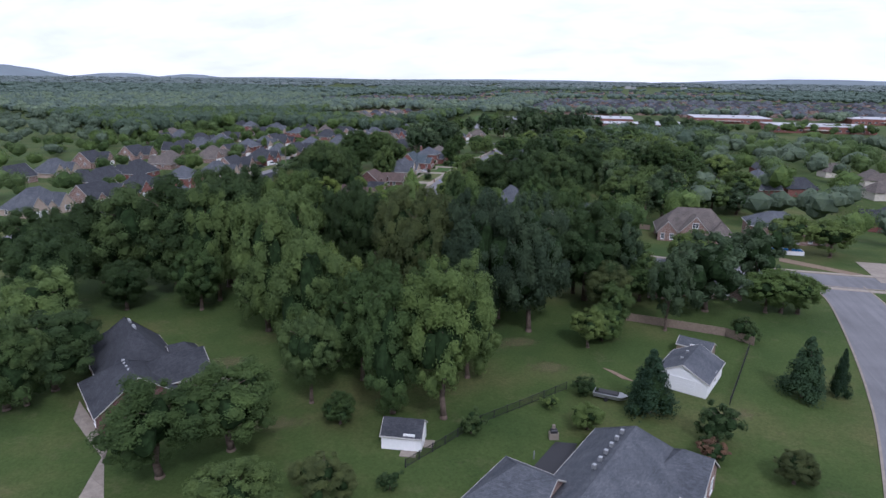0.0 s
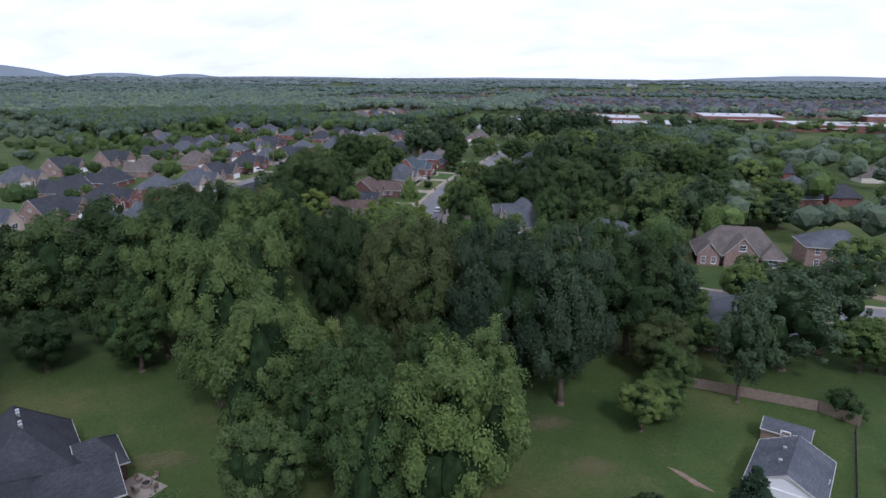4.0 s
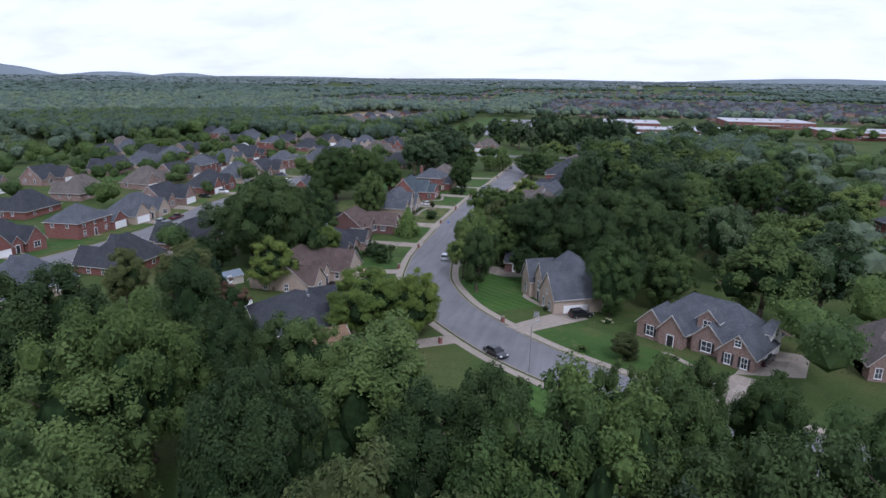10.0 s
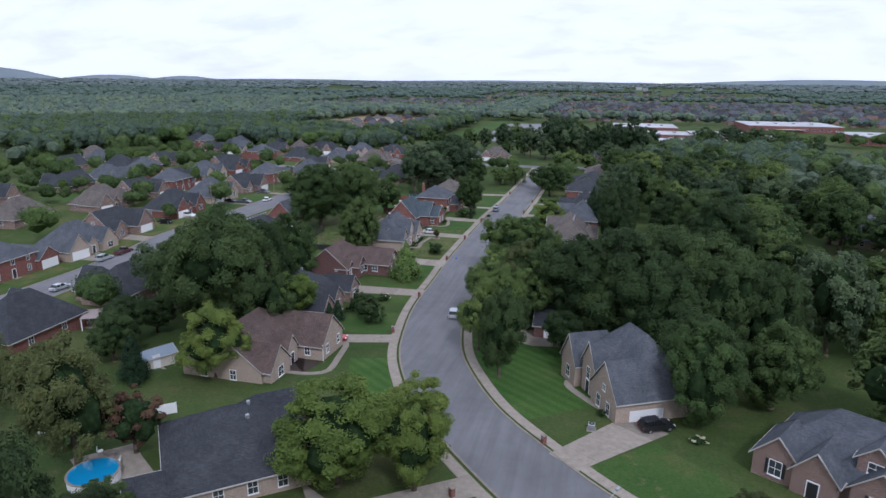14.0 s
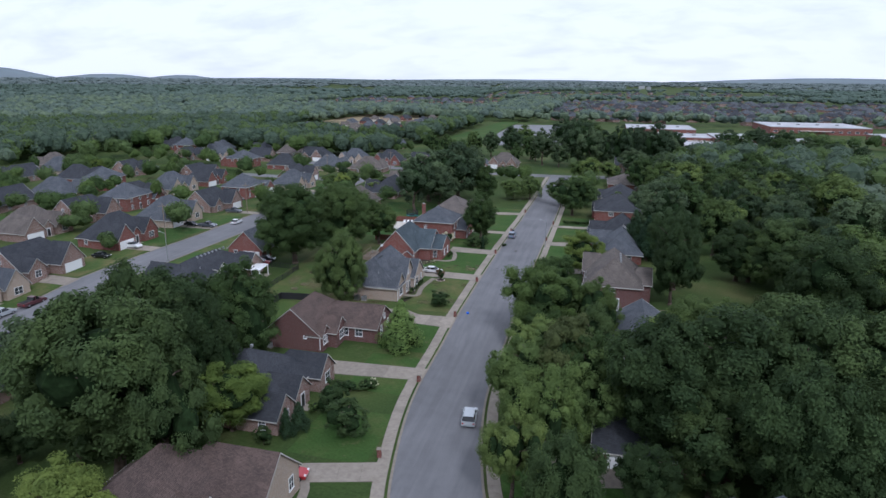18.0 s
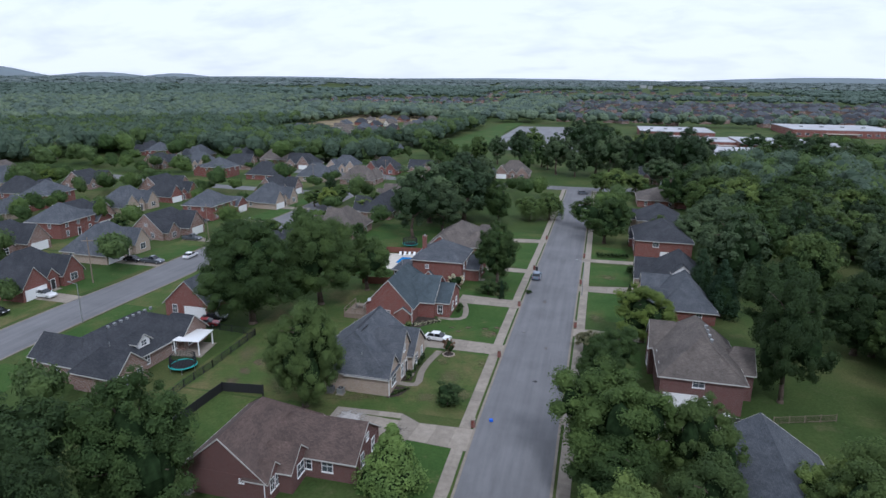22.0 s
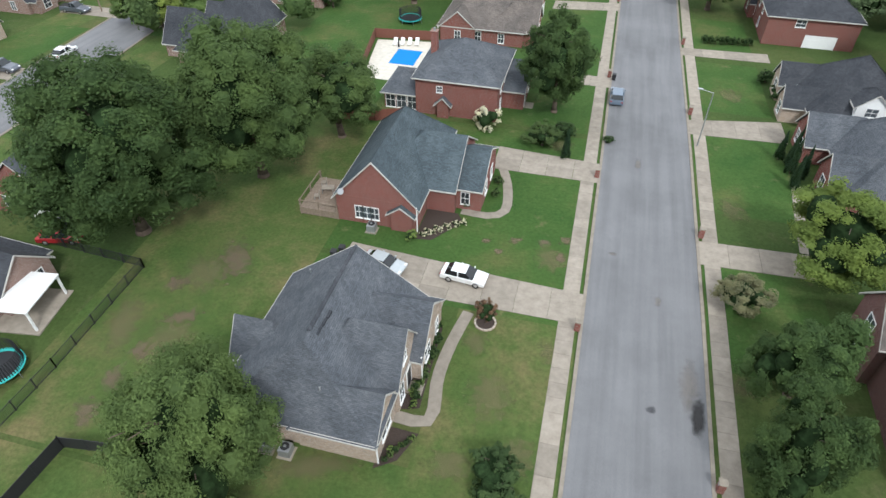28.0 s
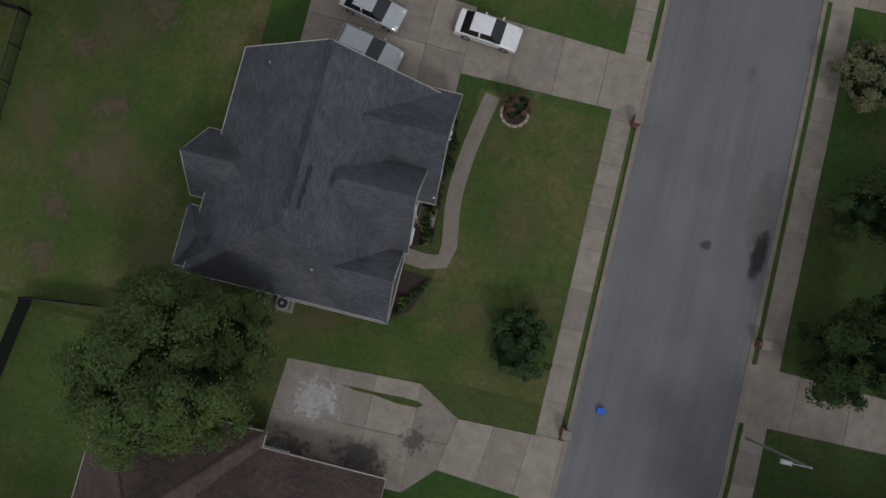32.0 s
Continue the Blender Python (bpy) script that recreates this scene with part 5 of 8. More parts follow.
# street, garden and grove trees: kind, x, y, height, radius
TREES_START = [
    ("ash", 35.6, -225.1, 9.0, 4.7), ("ash", 21.4, -218.5, 13.0, 6.6), ("olive", 41.3, -217.4, 6.0, 3.4), ("shrub", 47.5, -213.7, 2.2, 1.6),
    ("ash", 26.2, -211.6, 12.1, 6.6), ("ash", -8.7, -211.1, 13.0, 6.6), ("deep", -7.1, -209.4, 13.7, 4.6), ("conifer", 80.9, -205.3, 3.0, 1.3),
    ("oak", -6.8, -204.9, 12.1, 6.6), ("ash", 36.7, -202.5, 5.0, 2.3), ("olive", 91.8, -200.8, 4.5, 2.7), ("shrub", 54.0, -200.1, 3.0, 2.0),
    ("russet", 83.3, -198.9, 3.0, 2.0), ("oak", 30.6, -198.4, 14.0, 4.2), ("leafy", 42.5, -198.0, 19.5, 4.8), ("leafy", -15.9, -197.6, 15.8, 6.6),
    ("bright", 49.6, -197.5, 22.0, 6.0), ("maple", 68.5, -195.2, 3.8, 2.3), ("shrub", 84.7, -194.1, 5.5, 3.1), ("bush", 63.3, -191.0, 2.0, 1.5),
]
TREES_START_B = [
    ("leafy", 35.0, -190.0, 18.0, 5.0), ("leafy", 26.7, -189.2, 24.2, 6.0), ("conifer", 76.6, -188.5, 10.0, 4.5), ("leafy", 28.0, -187.5, 19.5, 6.0),
    ("shrub", 67.7, -186.1, 3.2, 2.1), ("leafy", 37.8, -186.1, 19.4, 4.8),
]
TREES_GROVE = [
    ("leafy", 50.2, -185.0, 20.5, 5.1), ("bright", 28.6, -184.7, 19.9, 4.9), ("deep", -28.9, -183.3, 17.9, 7.7), ("leafy", 43.0, -181.5, 18.4, 4.5),
    ("conifer", 98.8, -177.9, 10.0, 4.3), ("leafy", 11.7, -176.7, 25.7, 6.6), ("conifer", 103.9, -176.3, 8.0, 1.9), ("leafy", 14.0, -176.0, 18.0, 5.5),
    ("deep", -20.2, -174.6, 10.5, 5.0), ("leafy", -6.0, -171.0, 15.0, 5.0), ("deep", -48.0, -169.2, 17.9, 8.3), ("bright", 67.8, -169.0, 7.4, 3.5),
    ("leafy", 10.2, -169.0, 22.6, 5.6), ("bluish", 48.1, -167.7, 26.8, 6.6), ("deep", -33.0, -166.0, 20.0, 8.0), ("maple", 70.1, -165.7, 6.0, 3.4),
    ("leafy", -5.4, -165.7, 24.2, 6.0), ("bluish", 57.2, -165.0, 26.2, 6.5), ("deep", -26.0, -165.0, 23.0, 8.5), ("leafy", 40.0, -164.8, 19.9, 4.9),
]
TREES_GROVE_B = [
    ("leafy", 11.0, -164.1, 24.2, 6.5), ("olive", 38.0, -163.3, 25.7, 6.4), ("deep", -17.8, -162.1, 25.2, 9.9), ("leafy", 72.0, -162.0, 9.5, 3.6),
    ("deep", -18.0, -161.0, 21.0, 8.0), ("deep", -49.7, -160.8, 15.8, 5.7), ("bluish", 50.8, -160.6, 24.7, 6.1), ("olive", 32.1, -160.4, 24.7, 6.1),
    ("leafy", 7.3, -160.3, 22.6, 5.6), ("bluish", 46.7, -160.3, 24.7, 6.1), ("shrub", 94.1, -159.3, 4.5, 2.7), ("deep", 81.2, -158.5, 15.8, 3.9),
    ("deep", -8.0, -158.0, 24.0, 8.5), ("deep", -9.1, -154.2, 24.2, 6.9), ("leafy", -6.5, -153.0, 22.6, 5.6), ("olive", 71.3, -152.7, 10.5, 5.0),
]
TREES_GROVE_EDGE = [
    ("deep", 17.2, -150.0, 21.0, 5.2), ("leafy", 1.0, -150.0, 22.0, 7.5), ("deep", 17.4, -149.8, 23.1, 5.7), ("deep", 57.8, -148.2, 23.1, 5.7),
    ("leafy", 39.7, -147.7, 23.6, 5.9), ("deep", 52.0, -147.0, 20.0, 7.0), ("oak", 89.5, -146.9, 16.0, 8.0), ("deep", 66.4, -146.8, 21.0, 7.9),
    ("bright", 0.8, -144.9, 24.2, 6.5), ("maple", 100.8, -144.8, 8.8, 5.0), ("ash", 77.2, -144.7, 9.0, 4.7), ("maple", 103.7, -144.2, 9.0, 4.7),
    ("maple", 106.7, -143.9, 8.2, 5.0), ("leafy", 63.9, -143.6, 22.6, 5.6), ("deep", 73.0, -141.6, 17.9, 4.4), ("leafy", 69.6, -140.1, 20.5, 5.1),
    ("deep", 30.0, -140.0, 18.0, 6.0), ("deep", 34.3, -137.8, 18.9, 4.7), ("deep", -22.2, -136.8, 22.6, 7.9), ("bright", -4.3, -134.8, 21.5, 7.0),
]
TREES_GROVE_EDGE_B = [
    ("leafy", 22.6, -134.7, 20.5, 7.3), ("leafy", 51.1, -133.3, 18.4, 4.8), ("deep", -16.6, -132.7, 22.6, 7.4), ("ash", 77.9, -132.3, 9.0, 4.2),
    ("oak", 101.5, -130.9, 15.0, 6.3), ("leafy", 61.9, -123.1, 14.7, 4.2), ("bright", 88.1, -122.8, 9.5, 3.6), ("deep", 8.0, -126.0, 16.0, 4.6), ("leafy", 14.0, -128.0, 17.0, 4.8), ("deep", 0.5, -128.5, 16.5, 4.8), ("deep", -8.3, -120.9, 21.0, 5.2),
]
TREES_BEND = [
    ("maple", 88.6, -119.3, 8.0, 4.2), ("maple", 89.4, -115.5, 8.0, 4.3), ("deep", -6.3, -114.1, 11.6, 3.8), ("oak", -12.6, -106.9, 6.0, 3.4),
    ("ash", 102.5, -101.0, 6.0, 3.8), ("ash", 94.3, -100.8, 6.5, 3.8), ("maple", 127.1, -94.8, 10.3, 6.1),
    ("maple", 117.6, -94.5, 11.2, 6.1), ("russet", -20.1, -93.6, 8.4, 3.8), ("golden", 5.8, -93.0, 13.7, 6.5), ("olive", -43.4, -92.4, 12.6, 4.8),
    ("golden", 14.3, -91.6, 13.1, 3.8), ("olive", -24.2, -98.0, 16.5, 6.0), ("olive", 49.0, -89.2, 5.0, 2.9), ("bush", 42.3, -87.8, 1.2, 1.2),
    ("golden", 13.0, -86.0, 11.5, 4.6), ("golden", -23.8, -71.7, 12.1, 5.8),
]
TREES_STREET = [
    ("leafy", 46.8, -66.2, 15.8, 5.2), ("deep", 46.8, -58.5, 14.7, 6.3), ("deep", 18.3, -58.1, 15.2, 4.2), ("leafy", 58.1, -57.7, 14.2, 5.5),
    ("deep", -24.3, -57.1, 21.0, 5.5), ("deep", -32.5, -56.0, 24.0, 9.6), ("deep", -38.8, -55.5, 21.0, 5.2), ("deep", -40.0, -52.0, 21.0, 8.0),
    ("golden", -33.2, -48.5, 9.5, 4.5), ("bright", 12.9, -48.0, 12.1, 3.8), ("golden", -36.9, -46.8, 7.9, 3.8), ("deep", 43.2, -46.8, 19.9, 6.5),
    ("deep", 52.0, -44.0, 19.9, 5.9), ("deep", -52.8, -42.6, 15.8, 7.5), ("golden", -26.0, -42.6, 10.5, 5.0), ("bright", 15.8, -41.9, 15.2, 4.8),
    ("deep", -41.0, -41.7, 23.1, 7.7), ("deep", 59.4, -41.5, 18.9, 6.1), ("golden", -25.5, -40.9, 8.9, 4.1), ("conifer", -17.4, -40.1, 4.5, 1.9),
]
TREES_STREET_B = [
    ("shrub", -11.0, -39.0, 5.0, 3.4), ("deep", -32.7, -38.0, 18.9, 5.1), ("deep", 35.9, -37.2, 17.9, 5.6), ("deep", 28.9, -36.2, 13.7, 4.1),
    ("deep", 59.2, -36.2, 17.9, 4.5), ("deep", 36.4, -35.6, 22.1, 10.5), ("deep", 30.6, -35.6, 19.9, 7.8), ("shrub", -15.2, -34.6, 4.4, 2.6),
    ("deep", 34.1, -33.8, 17.9, 4.9), ("deep", 52.8, -33.3, 21.5, 8.2), ("leafy", 20.5, -33.0, 16.3, 4.3), ("leafy", 20.0, -33.0, 15.0, 6.0),
    ("deep", -45.0, -33.0, 19.0, 8.0), ("deep", 72.7, -32.7, 19.4, 6.1), ("deep", 45.5, -32.4, 22.1, 8.3), ("olive", 18.2, -31.2, 17.3, 5.7),
    ("leafy", 84.8, -30.8, 14.7, 6.9), ("ash", 83.5, -30.5, 14.0, 7.0), ("deep", 39.7, -30.2, 19.9, 5.4),
]
TREES_NORTH = [
    ("bright", 43.0, -147.0, 25.0, 7.0), ("leafy", 75.0, -62.0, 19.5, 8.5), ("deep", 89.0, -51.0, 19.5, 8.0), ("leafy", 50.5, -128.4, 17.7, 4.4),
    ("leafy", 46.2, -131.1, 17.7, 3.4), ("deep", 54.6, -125.1, 15.6, 3.6), ("deep", -43.0, -71.1, 9.0, 4.0), ("conifer", -34.4, -76.8, 8.0, 3.2),
    ("deep", -47.1, -63.9, 9.0, 4.5), ("deep", -46.1, -57.1, 7.0, 3.5),
    ("deep", 35.0, -41.0, 15.0, 6.0), ("deep", 43.0, -46.0, 17.0, 6.5), ("deep", 27.5, -46.5, 9.0, 3.6),
    ("leafy", 12.5, -30.0, 14.0, 5.5), ("deep", 43.3, -28.8, 19.4, 6.8), ("shrub", -17.2, -27.4, 1.5, 1.3), ("ash", 108.3, -27.3, 13.0, 7.0),
    ("oak", 117.1, -27.3, 12.0, 7.0), ("deep", 44.1, -26.4, 21.0, 7.7), ("deep", 31.2, -25.8, 13.7, 3.4), ("deep", 53.0, -25.2, 20.5, 6.8),
    ("leafy", -36.4, -22.9, 18.9, 6.4), ("maple", 91.8, -22.5, 16.0, 8.0), ("bright", 12.8, -20.0, 12.0, 5.0), ("ash", 86.2, -17.5, 16.0, 8.0),
    ("ash", 99.6, -16.2, 17.0, 8.4), ("deep", 51.9, -15.1, 15.8, 4.3), ("oak", 77.7, -14.5, 15.0, 7.5), ("deep", 21.0, -14.0, 13.0, 5.0),
    ("leafy", 34.0, -12.9, 14.7, 5.5), ("pear", -12.3, -10.8, 9.5, 5.0), ("leafy", 39.3, -9.5, 14.2, 5.6), ("bright", 32.9, -9.2, 11.6, 4.1),
]
TREES_NORTH_B = [
    ("leafy", 12.2, -8.0, 11.0, 5.0), ("leafy", 21.0, -4.8, 14.2, 4.4), ("bright", 11.5, -3.4, 15.2, 6.8), ("olive", 47.9, -3.2, 13.1, 3.2),
    ("bright", 11.5, -3.0, 10.0, 4.5), ("ash", 72.6, -2.4, 15.0, 7.5),
]
TREES_LAST = [
    ("broad_oak", -29.9, 2.8, 16.6, 5.4), ("shrub", -10.4, 8.3, 3.0, 2.4), ("deep", 59.6, 9.5, 14.7, 5.5), ("deep", 60.8, 9.7, 19.9, 7.9),
    ("shrub", -10.6, 9.9, 2.6, 1.8), ("leafy", 10.1, 13.8, 10.5, 3.8), ("leafy", 73.8, 18.2, 14.7, 6.5), ("deep", 35.9, 21.2, 19.9, 5.2),
    ("leafy", 11.9, 22.7, 8.9, 4.2), ("ash", 72.7, 24.5, 15.0, 7.5), ("deep", 62.8, 26.6, 15.8, 7.5), ("broad_oak", -53.0, 28.0, 21.0, 9.4),
    ("maple", 75.2, 28.3, 13.0, 6.6), ("leafy", 80.4, 30.3, 14.7, 7.0), ("deep", 37.5, 31.5, 18.9, 6.1), ("pale_bush", 8.8, 32.0, 3.8, 2.7),
    ("leafy", 61.6, 39.4, 13.7, 6.5), ("golden", 17.6, 38.5, 10.5, 6.0), ("broad_ash", -45.2, 41.0, 20.0, 8.4), ("deep", 52.3, 42.4, 14.7, 7.0),
]
TREES_LAST_B = [
    ("leafy", 55.1, 42.5, 13.7, 6.5), ("oak", 63.2, 43.1, 16.0, 8.0), ("maple", 75.4, 44.5, 14.9, 8.0), ("ash", -39.3, 52.0, 13.0, 6.6),
    ("conifer", -10.0, 54.2, 4.5, 0.8), ("cypress", 16.8, 54.2, 5.2, 0.8), ("conifer", 33.0, 55.5, 12.5, 5.0), ("cypress", 17.0, 57.5, 5.5, 0.8),
    ("shrub", -10.8, 58.8, 2.6, 1.8),
]
TREES_MORE = [
    ("cypress", 16.1, 60.6, 4.5, 0.8), ("conifer", 29.9, 61.0, 13.0, 4.6), ("ash", -12.8, 66.0, 15.0, 5.2), ("deep", 95.1, 70.1, 16.8, 8.0),
    ("conifer", 41.5, 73.5, 15.5, 5.4), ("golden", -83.6, 78.8, 8.4, 4.0), ("maple", -89.9, 79.8, 6.0, 3.8), ("leafy", -88.3, 82.2, 7.4, 3.5),
    ("leafy", -130.9, 84.1, 6.3, 3.0), ("maple", -82.5, 87.8, 7.0, 3.8), ("leafy", -59.3, 98.1, 5.2, 2.5), ("oak", -44.8, 104.4, 20.0, 7.3),
    ("deep", 34.4, 111.9, 12.6, 6.0), ("deep", 47.1, 112.9, 14.7, 7.0), ("deep", -37.8, 113.3, 15.8, 7.5), ("ash", 76.4, 115.2, 14.0, 7.0),
    ("leafy", 11.0, 115.6, 14.2, 6.8), ("leafy", 26.1, 116.8, 9.5, 4.4),
]
TREES_FAR = [
    ("deep", -155.5, 124.9, 6.3, 3.0), ("oak", -46.0, 128.0, 20.6, 11.6), ("ash", 6.0, 133.1, 11.2, 6.1), ("oak", -35.3, 133.1, 24.0, 11.6),
    ("poplar", -23.6, 134.3, 15.0, 5.6), ("maple", -70.7, 135.1, 7.4, 4.3), ("ash", 14.8, 135.6, 10.3, 6.1), ("leafy", -67.7, 135.7, 8.4, 4.0),
    ("deep", 72.2, 136.5, 14.7, 7.0), ("maple", -67.0, 139.1, 6.9, 4.3), ("golden", -88.6, 140.1, 8.4, 4.0), ("deep", 46.4, 140.8, 15.8, 7.5),
    ("leafy", 62.9, 142.3, 14.7, 7.0), ("willow", -14.1, 142.5, 8.6, 5.2), ("maple", -95.3, 143.3, 6.9, 4.3), ("deep", -47.3, 143.7, 17.9, 8.3),
    ("willow", -7.6, 145.4, 10.0, 5.2), ("ash", 102.0, 149.2, 13.9, 7.5), ("maple", -88.3, 149.5, 8.0, 4.3), ("leafy", 91.3, 149.5, 15.8, 7.5),
]
TREES_FAR_B = [
    ("ash", 91.8, 150.4, 15.0, 7.5), ("golden", -226.2, 153.1, 8.4, 4.0), ("leafy", 44.1, 158.7, 12.6, 6.0), ("deep", -39.6, 161.2, 21.0, 10.0),
    ("oak", 109.0, 161.9, 16.0, 8.0), ("oak", 89.1, 165.4, 13.8, 8.0), ("ash", 67.5, 174.6, 12.9, 7.5), ("oak", 55.4, 175.3, 13.9, 7.5),
    ("deep", -102.8, 175.6, 6.3, 3.0), ("oak", 92.8, 184.3, 13.9, 7.5), ("oak", 83.4, 184.4, 15.0, 7.5), ("ash", 78.6, 197.9, 13.8, 8.0),
    ("ash", 44.4, 198.6, 14.0, 7.0), ("maple", 63.4, 198.7, 14.9, 8.0), ("ash", 59.2, 198.9, 13.0, 7.0),
]
TREES_SKYLINE = [
    ("bright", 15.0, 200.7, 13.1, 6.2), ("maple", 9.7, 209.5, 10.2, 5.7), ("maple", 24.0, 211.1, 9.5, 5.7), ("oak", 35.4, 232.3, 14.9, 8.0),
    ("oak", 51.9, 233.1, 13.8, 8.0), ("ash", 89.8, 286.6, 16.0, 8.0), ("oak", 65.5, 288.5, 13.8, 8.0), ("oak", 40.2, 289.2, 22.0, 10.7),
    ("oak", 56.9, 289.4, 20.5, 10.7), ("ash", 15.9, 298.7, 22.0, 10.7), ("maple", 34.2, 299.9, 20.5, 10.7), ("oak", 164.2, 303.3, 13.9, 7.5),
    ("oak", 153.2, 310.0, 15.0, 7.5), ("ash", 140.4, 312.0, 12.9, 7.5), ("ash", 124.7, 318.9, 15.8, 8.4), ("ash", 106.0, 322.1, 17.0, 8.4),
    ("oak", 144.7, 332.7, 15.8, 8.4), ("ash", 152.8, 333.1, 15.0, 7.5), ("oak", 139.8, 339.7, 12.9, 7.5), ("oak", 125.8, 341.5, 17.0, 8.4),
]
TREES_SKYLINE_B = [
    ("oak", 125.3, 341.5, 13.9, 7.5), ("ash", 105.3, 345.4, 14.6, 8.4), ("ash", -44.8, 350.4, 15.5, 8.9), ("oak", -5.4, 352.7, 24.0, 11.6),
    ("ash", -36.3, 353.8, 18.0, 8.9), ("ash", 5.9, 355.2, 22.3, 11.6), ("oak", 147.4, 393.6, 15.8, 8.4), ("oak", 129.4, 400.6, 17.0, 8.4),
    ("oak", 110.3, 402.7, 14.6, 8.4),
]
for group in (TREES_START, TREES_START_B, TREES_GROVE, TREES_GROVE_B, TREES_GROVE_EDGE, TREES_GROVE_EDGE_B, TREES_BEND, TREES_STREET, TREES_STREET_B, TREES_NORTH, TREES_NORTH_B, TREES_LAST, TREES_LAST_B, TREES_MORE, TREES_FAR, TREES_FAR_B, TREES_SKYLINE, TREES_SKYLINE_B):
    for row in group:
        tree(*row)


# ---- school, car park and fields ----
SCHOOL_ROOF = plain("pale_membrane", (0.40, 0.40, 0.41), 0.7, grain=0.2, scale=0.08)


def school_block(x0, x1, y0, y1, tall, label):
    e = thing("school_building", label, "school", at=Matrix.Translation((x0, y0, gz(x0, y0))))
    w, d = x1 - x0, y1 - y0
    part("wall", Shape().box(0, w, 0, d, -1, tall), BRICK_RED, e)
    part("roof", Shape().box(-0.2, w + 0.2, -0.2, d + 0.2, tall, tall + 0.5), SCHOOL_ROOF, e, "flat white membrane roof")
    part("canopy", Shape().box(w * 0.3, w * 0.6, -3, 0, tall * 0.5, tall * 0.5 + 0.4), SIDING, e)
    for k in range(4):
        a = w * (0.15 + 0.2 * k)
        part("roof_unit", Shape().box(a, a + 3, d * 0.4, d * 0.4 + 2.4, tall + 0.5, tall + 1.9, bev=0.1), METAL, e)
    for k in range(int(w // 7)):
        f = part("window", Shape().box(3 + 7 * k, 6.4 + 7 * k, -0.08, 0.0, tall * 0.3, tall * 0.3 + 1.8), WHITE, e)
        part("pane", Shape().box(3.1 + 7 * k, 6.3 + 7 * k, -0.12, -0.08, tall * 0.3 + 0.1, tall * 0.3 + 1.7), GLASS, f)


school_block(72, 128, 332, 396, 4.6, "low brick school wing with a white flat roof")
school_block(58, 150, 430, 470, 5.0, "long brick school wing with a white flat roof")
school_block(104, 168, 400, 462, 6.5, "brick school hall with a broad white flat roof")
school_block(40, 100, 500, 560, 6.0, "pale-roofed school wing behind the tall trees")
school_block(236, 330, 440, 500, 6.5, "brick school wing with a pale flat roof behind the trees")
school_block(175, 262, 560, 640, 6.5, "large red brick school block with a white roof")
school_block(360, 470, 600, 660, 7.0, "far red brick school block with a flat roof")
GRAVEL = road_mat("car_park_asphalt", (0.19, 0.19, 0.195))
flat([(-76, 470), (-64, 372), (36, 366), (24, 470), (-10, 600), (-76, 590)], 0.5, GRAVEL, "car_park", "grey asphalt car park behind the treeline", "car park", thick=0.6)
HAY = plain("dry_field", (0.22, 0.17, 0.09), 0.95, grain=0.3, scale=0.05)
flat([(-300, 545), (-262, 500), (-205, 620), (-190, 720), (-300, 720)], 0.6, HAY, "field", "dry stubble field beyond the estate", "field", thick=0.6)
flat([(-112, 380), (-66, 376), (-80, 520), (-78, 640), (-98, 640), (-104, 520)], 0.45, MOWN, "field", "green playing field beside the car park", "field", thick=0.6)
flat([(60, 226), (72, 226), (150, 262), (150, 290), (62, 288)], 0.25, MOWN, "field", "open grass by the school drive", "field", thick=0.5)

# ---- driveways and paths ----
driveway([[(-18.6, 26.2), (-5.4, 26.2), (-5.4, 30.2), (-18.6, 30.9)], [(-30.3, 24.0), (-18.6, 24.0), (-18.6, 31.2), (-30.3, 32.0)]], "pale concrete driveway with saw-cut joints beside parked cars")
driveway([[(-25.9, -3.4), (-15.6, -3.2), (-16.0, 4.4), (-25.4, 3.9)], [(-15.6, -3.2), (-13.6, -1.1), (-13.0, 2.7), (-16.0, 4.4)], [(-13.6, -1.1), (-5.4, -1.6), (-5.4, 3.0), (-13.0, 2.7)]], "stained concrete driveway with damp dark patches")
driveway([[(-18.5, 49.6), (-5.4, 49.6), (-5.4, 53.8), (-18.5, 54.8)]])
driveway([[(-18.0, 76.0), (-5.4, 76.0), (-5.4, 79.6), (-18.0, 79.6)]])
driveway([[(-18.0, 108.4), (-5.4, 110.4), (-5.4, 114.6), (-18.0, 113.0)]])
driveway([[(-24.0, -23.4), (-5.6, -21.6), (-5.6, -17.6), (-24.0, -18.6)]])
driveway([[(-13.2, -51.8), (-2.2, -48.4), (-3.6, -44.4), (-13.8, -47.6)]])
driveway([[(7.2, -96.6), (10.0, -98.9), (21.5, -90.6), (19.2, -87.4)], [(1.5, -93.5), (6.0, -99.6), (10.0, -98.9), (7.2, -96.6)]])
driveway([[(28.0, -79.9), (31.8, -82.8), (43.0, -70.2), (37.6, -66.6)]])
driveway([[(57.8, -101.0), (62.4, -104.6), (69.0, -92.0), (65.5, -90.5)], [(65.5, -90.5), (76.0, -89.0), (79.5, -79.0), (72.0, -77.0)]])
driveway([[(5.4, 37.6), (18.0, 38.0), (18.0, 41.9), (5.4, 41.4)]])
driveway([[(5.4, 64.4), (18.0, 65.0), (18.0, 71.0), (5.4, 68.5)]])
driveway([[(5.4, 92.0), (19.5, 92.3), (19.5, 96.0), (5.4, 95.2)]])
driveway([[(5.4, 7.1), (16.5, 7.4), (16.5, 11.0), (5.4, 11.2)], [(16.5, 6.5), (30.5, 6.5), (30.5, 14.5), (16.5, 14.5)]])
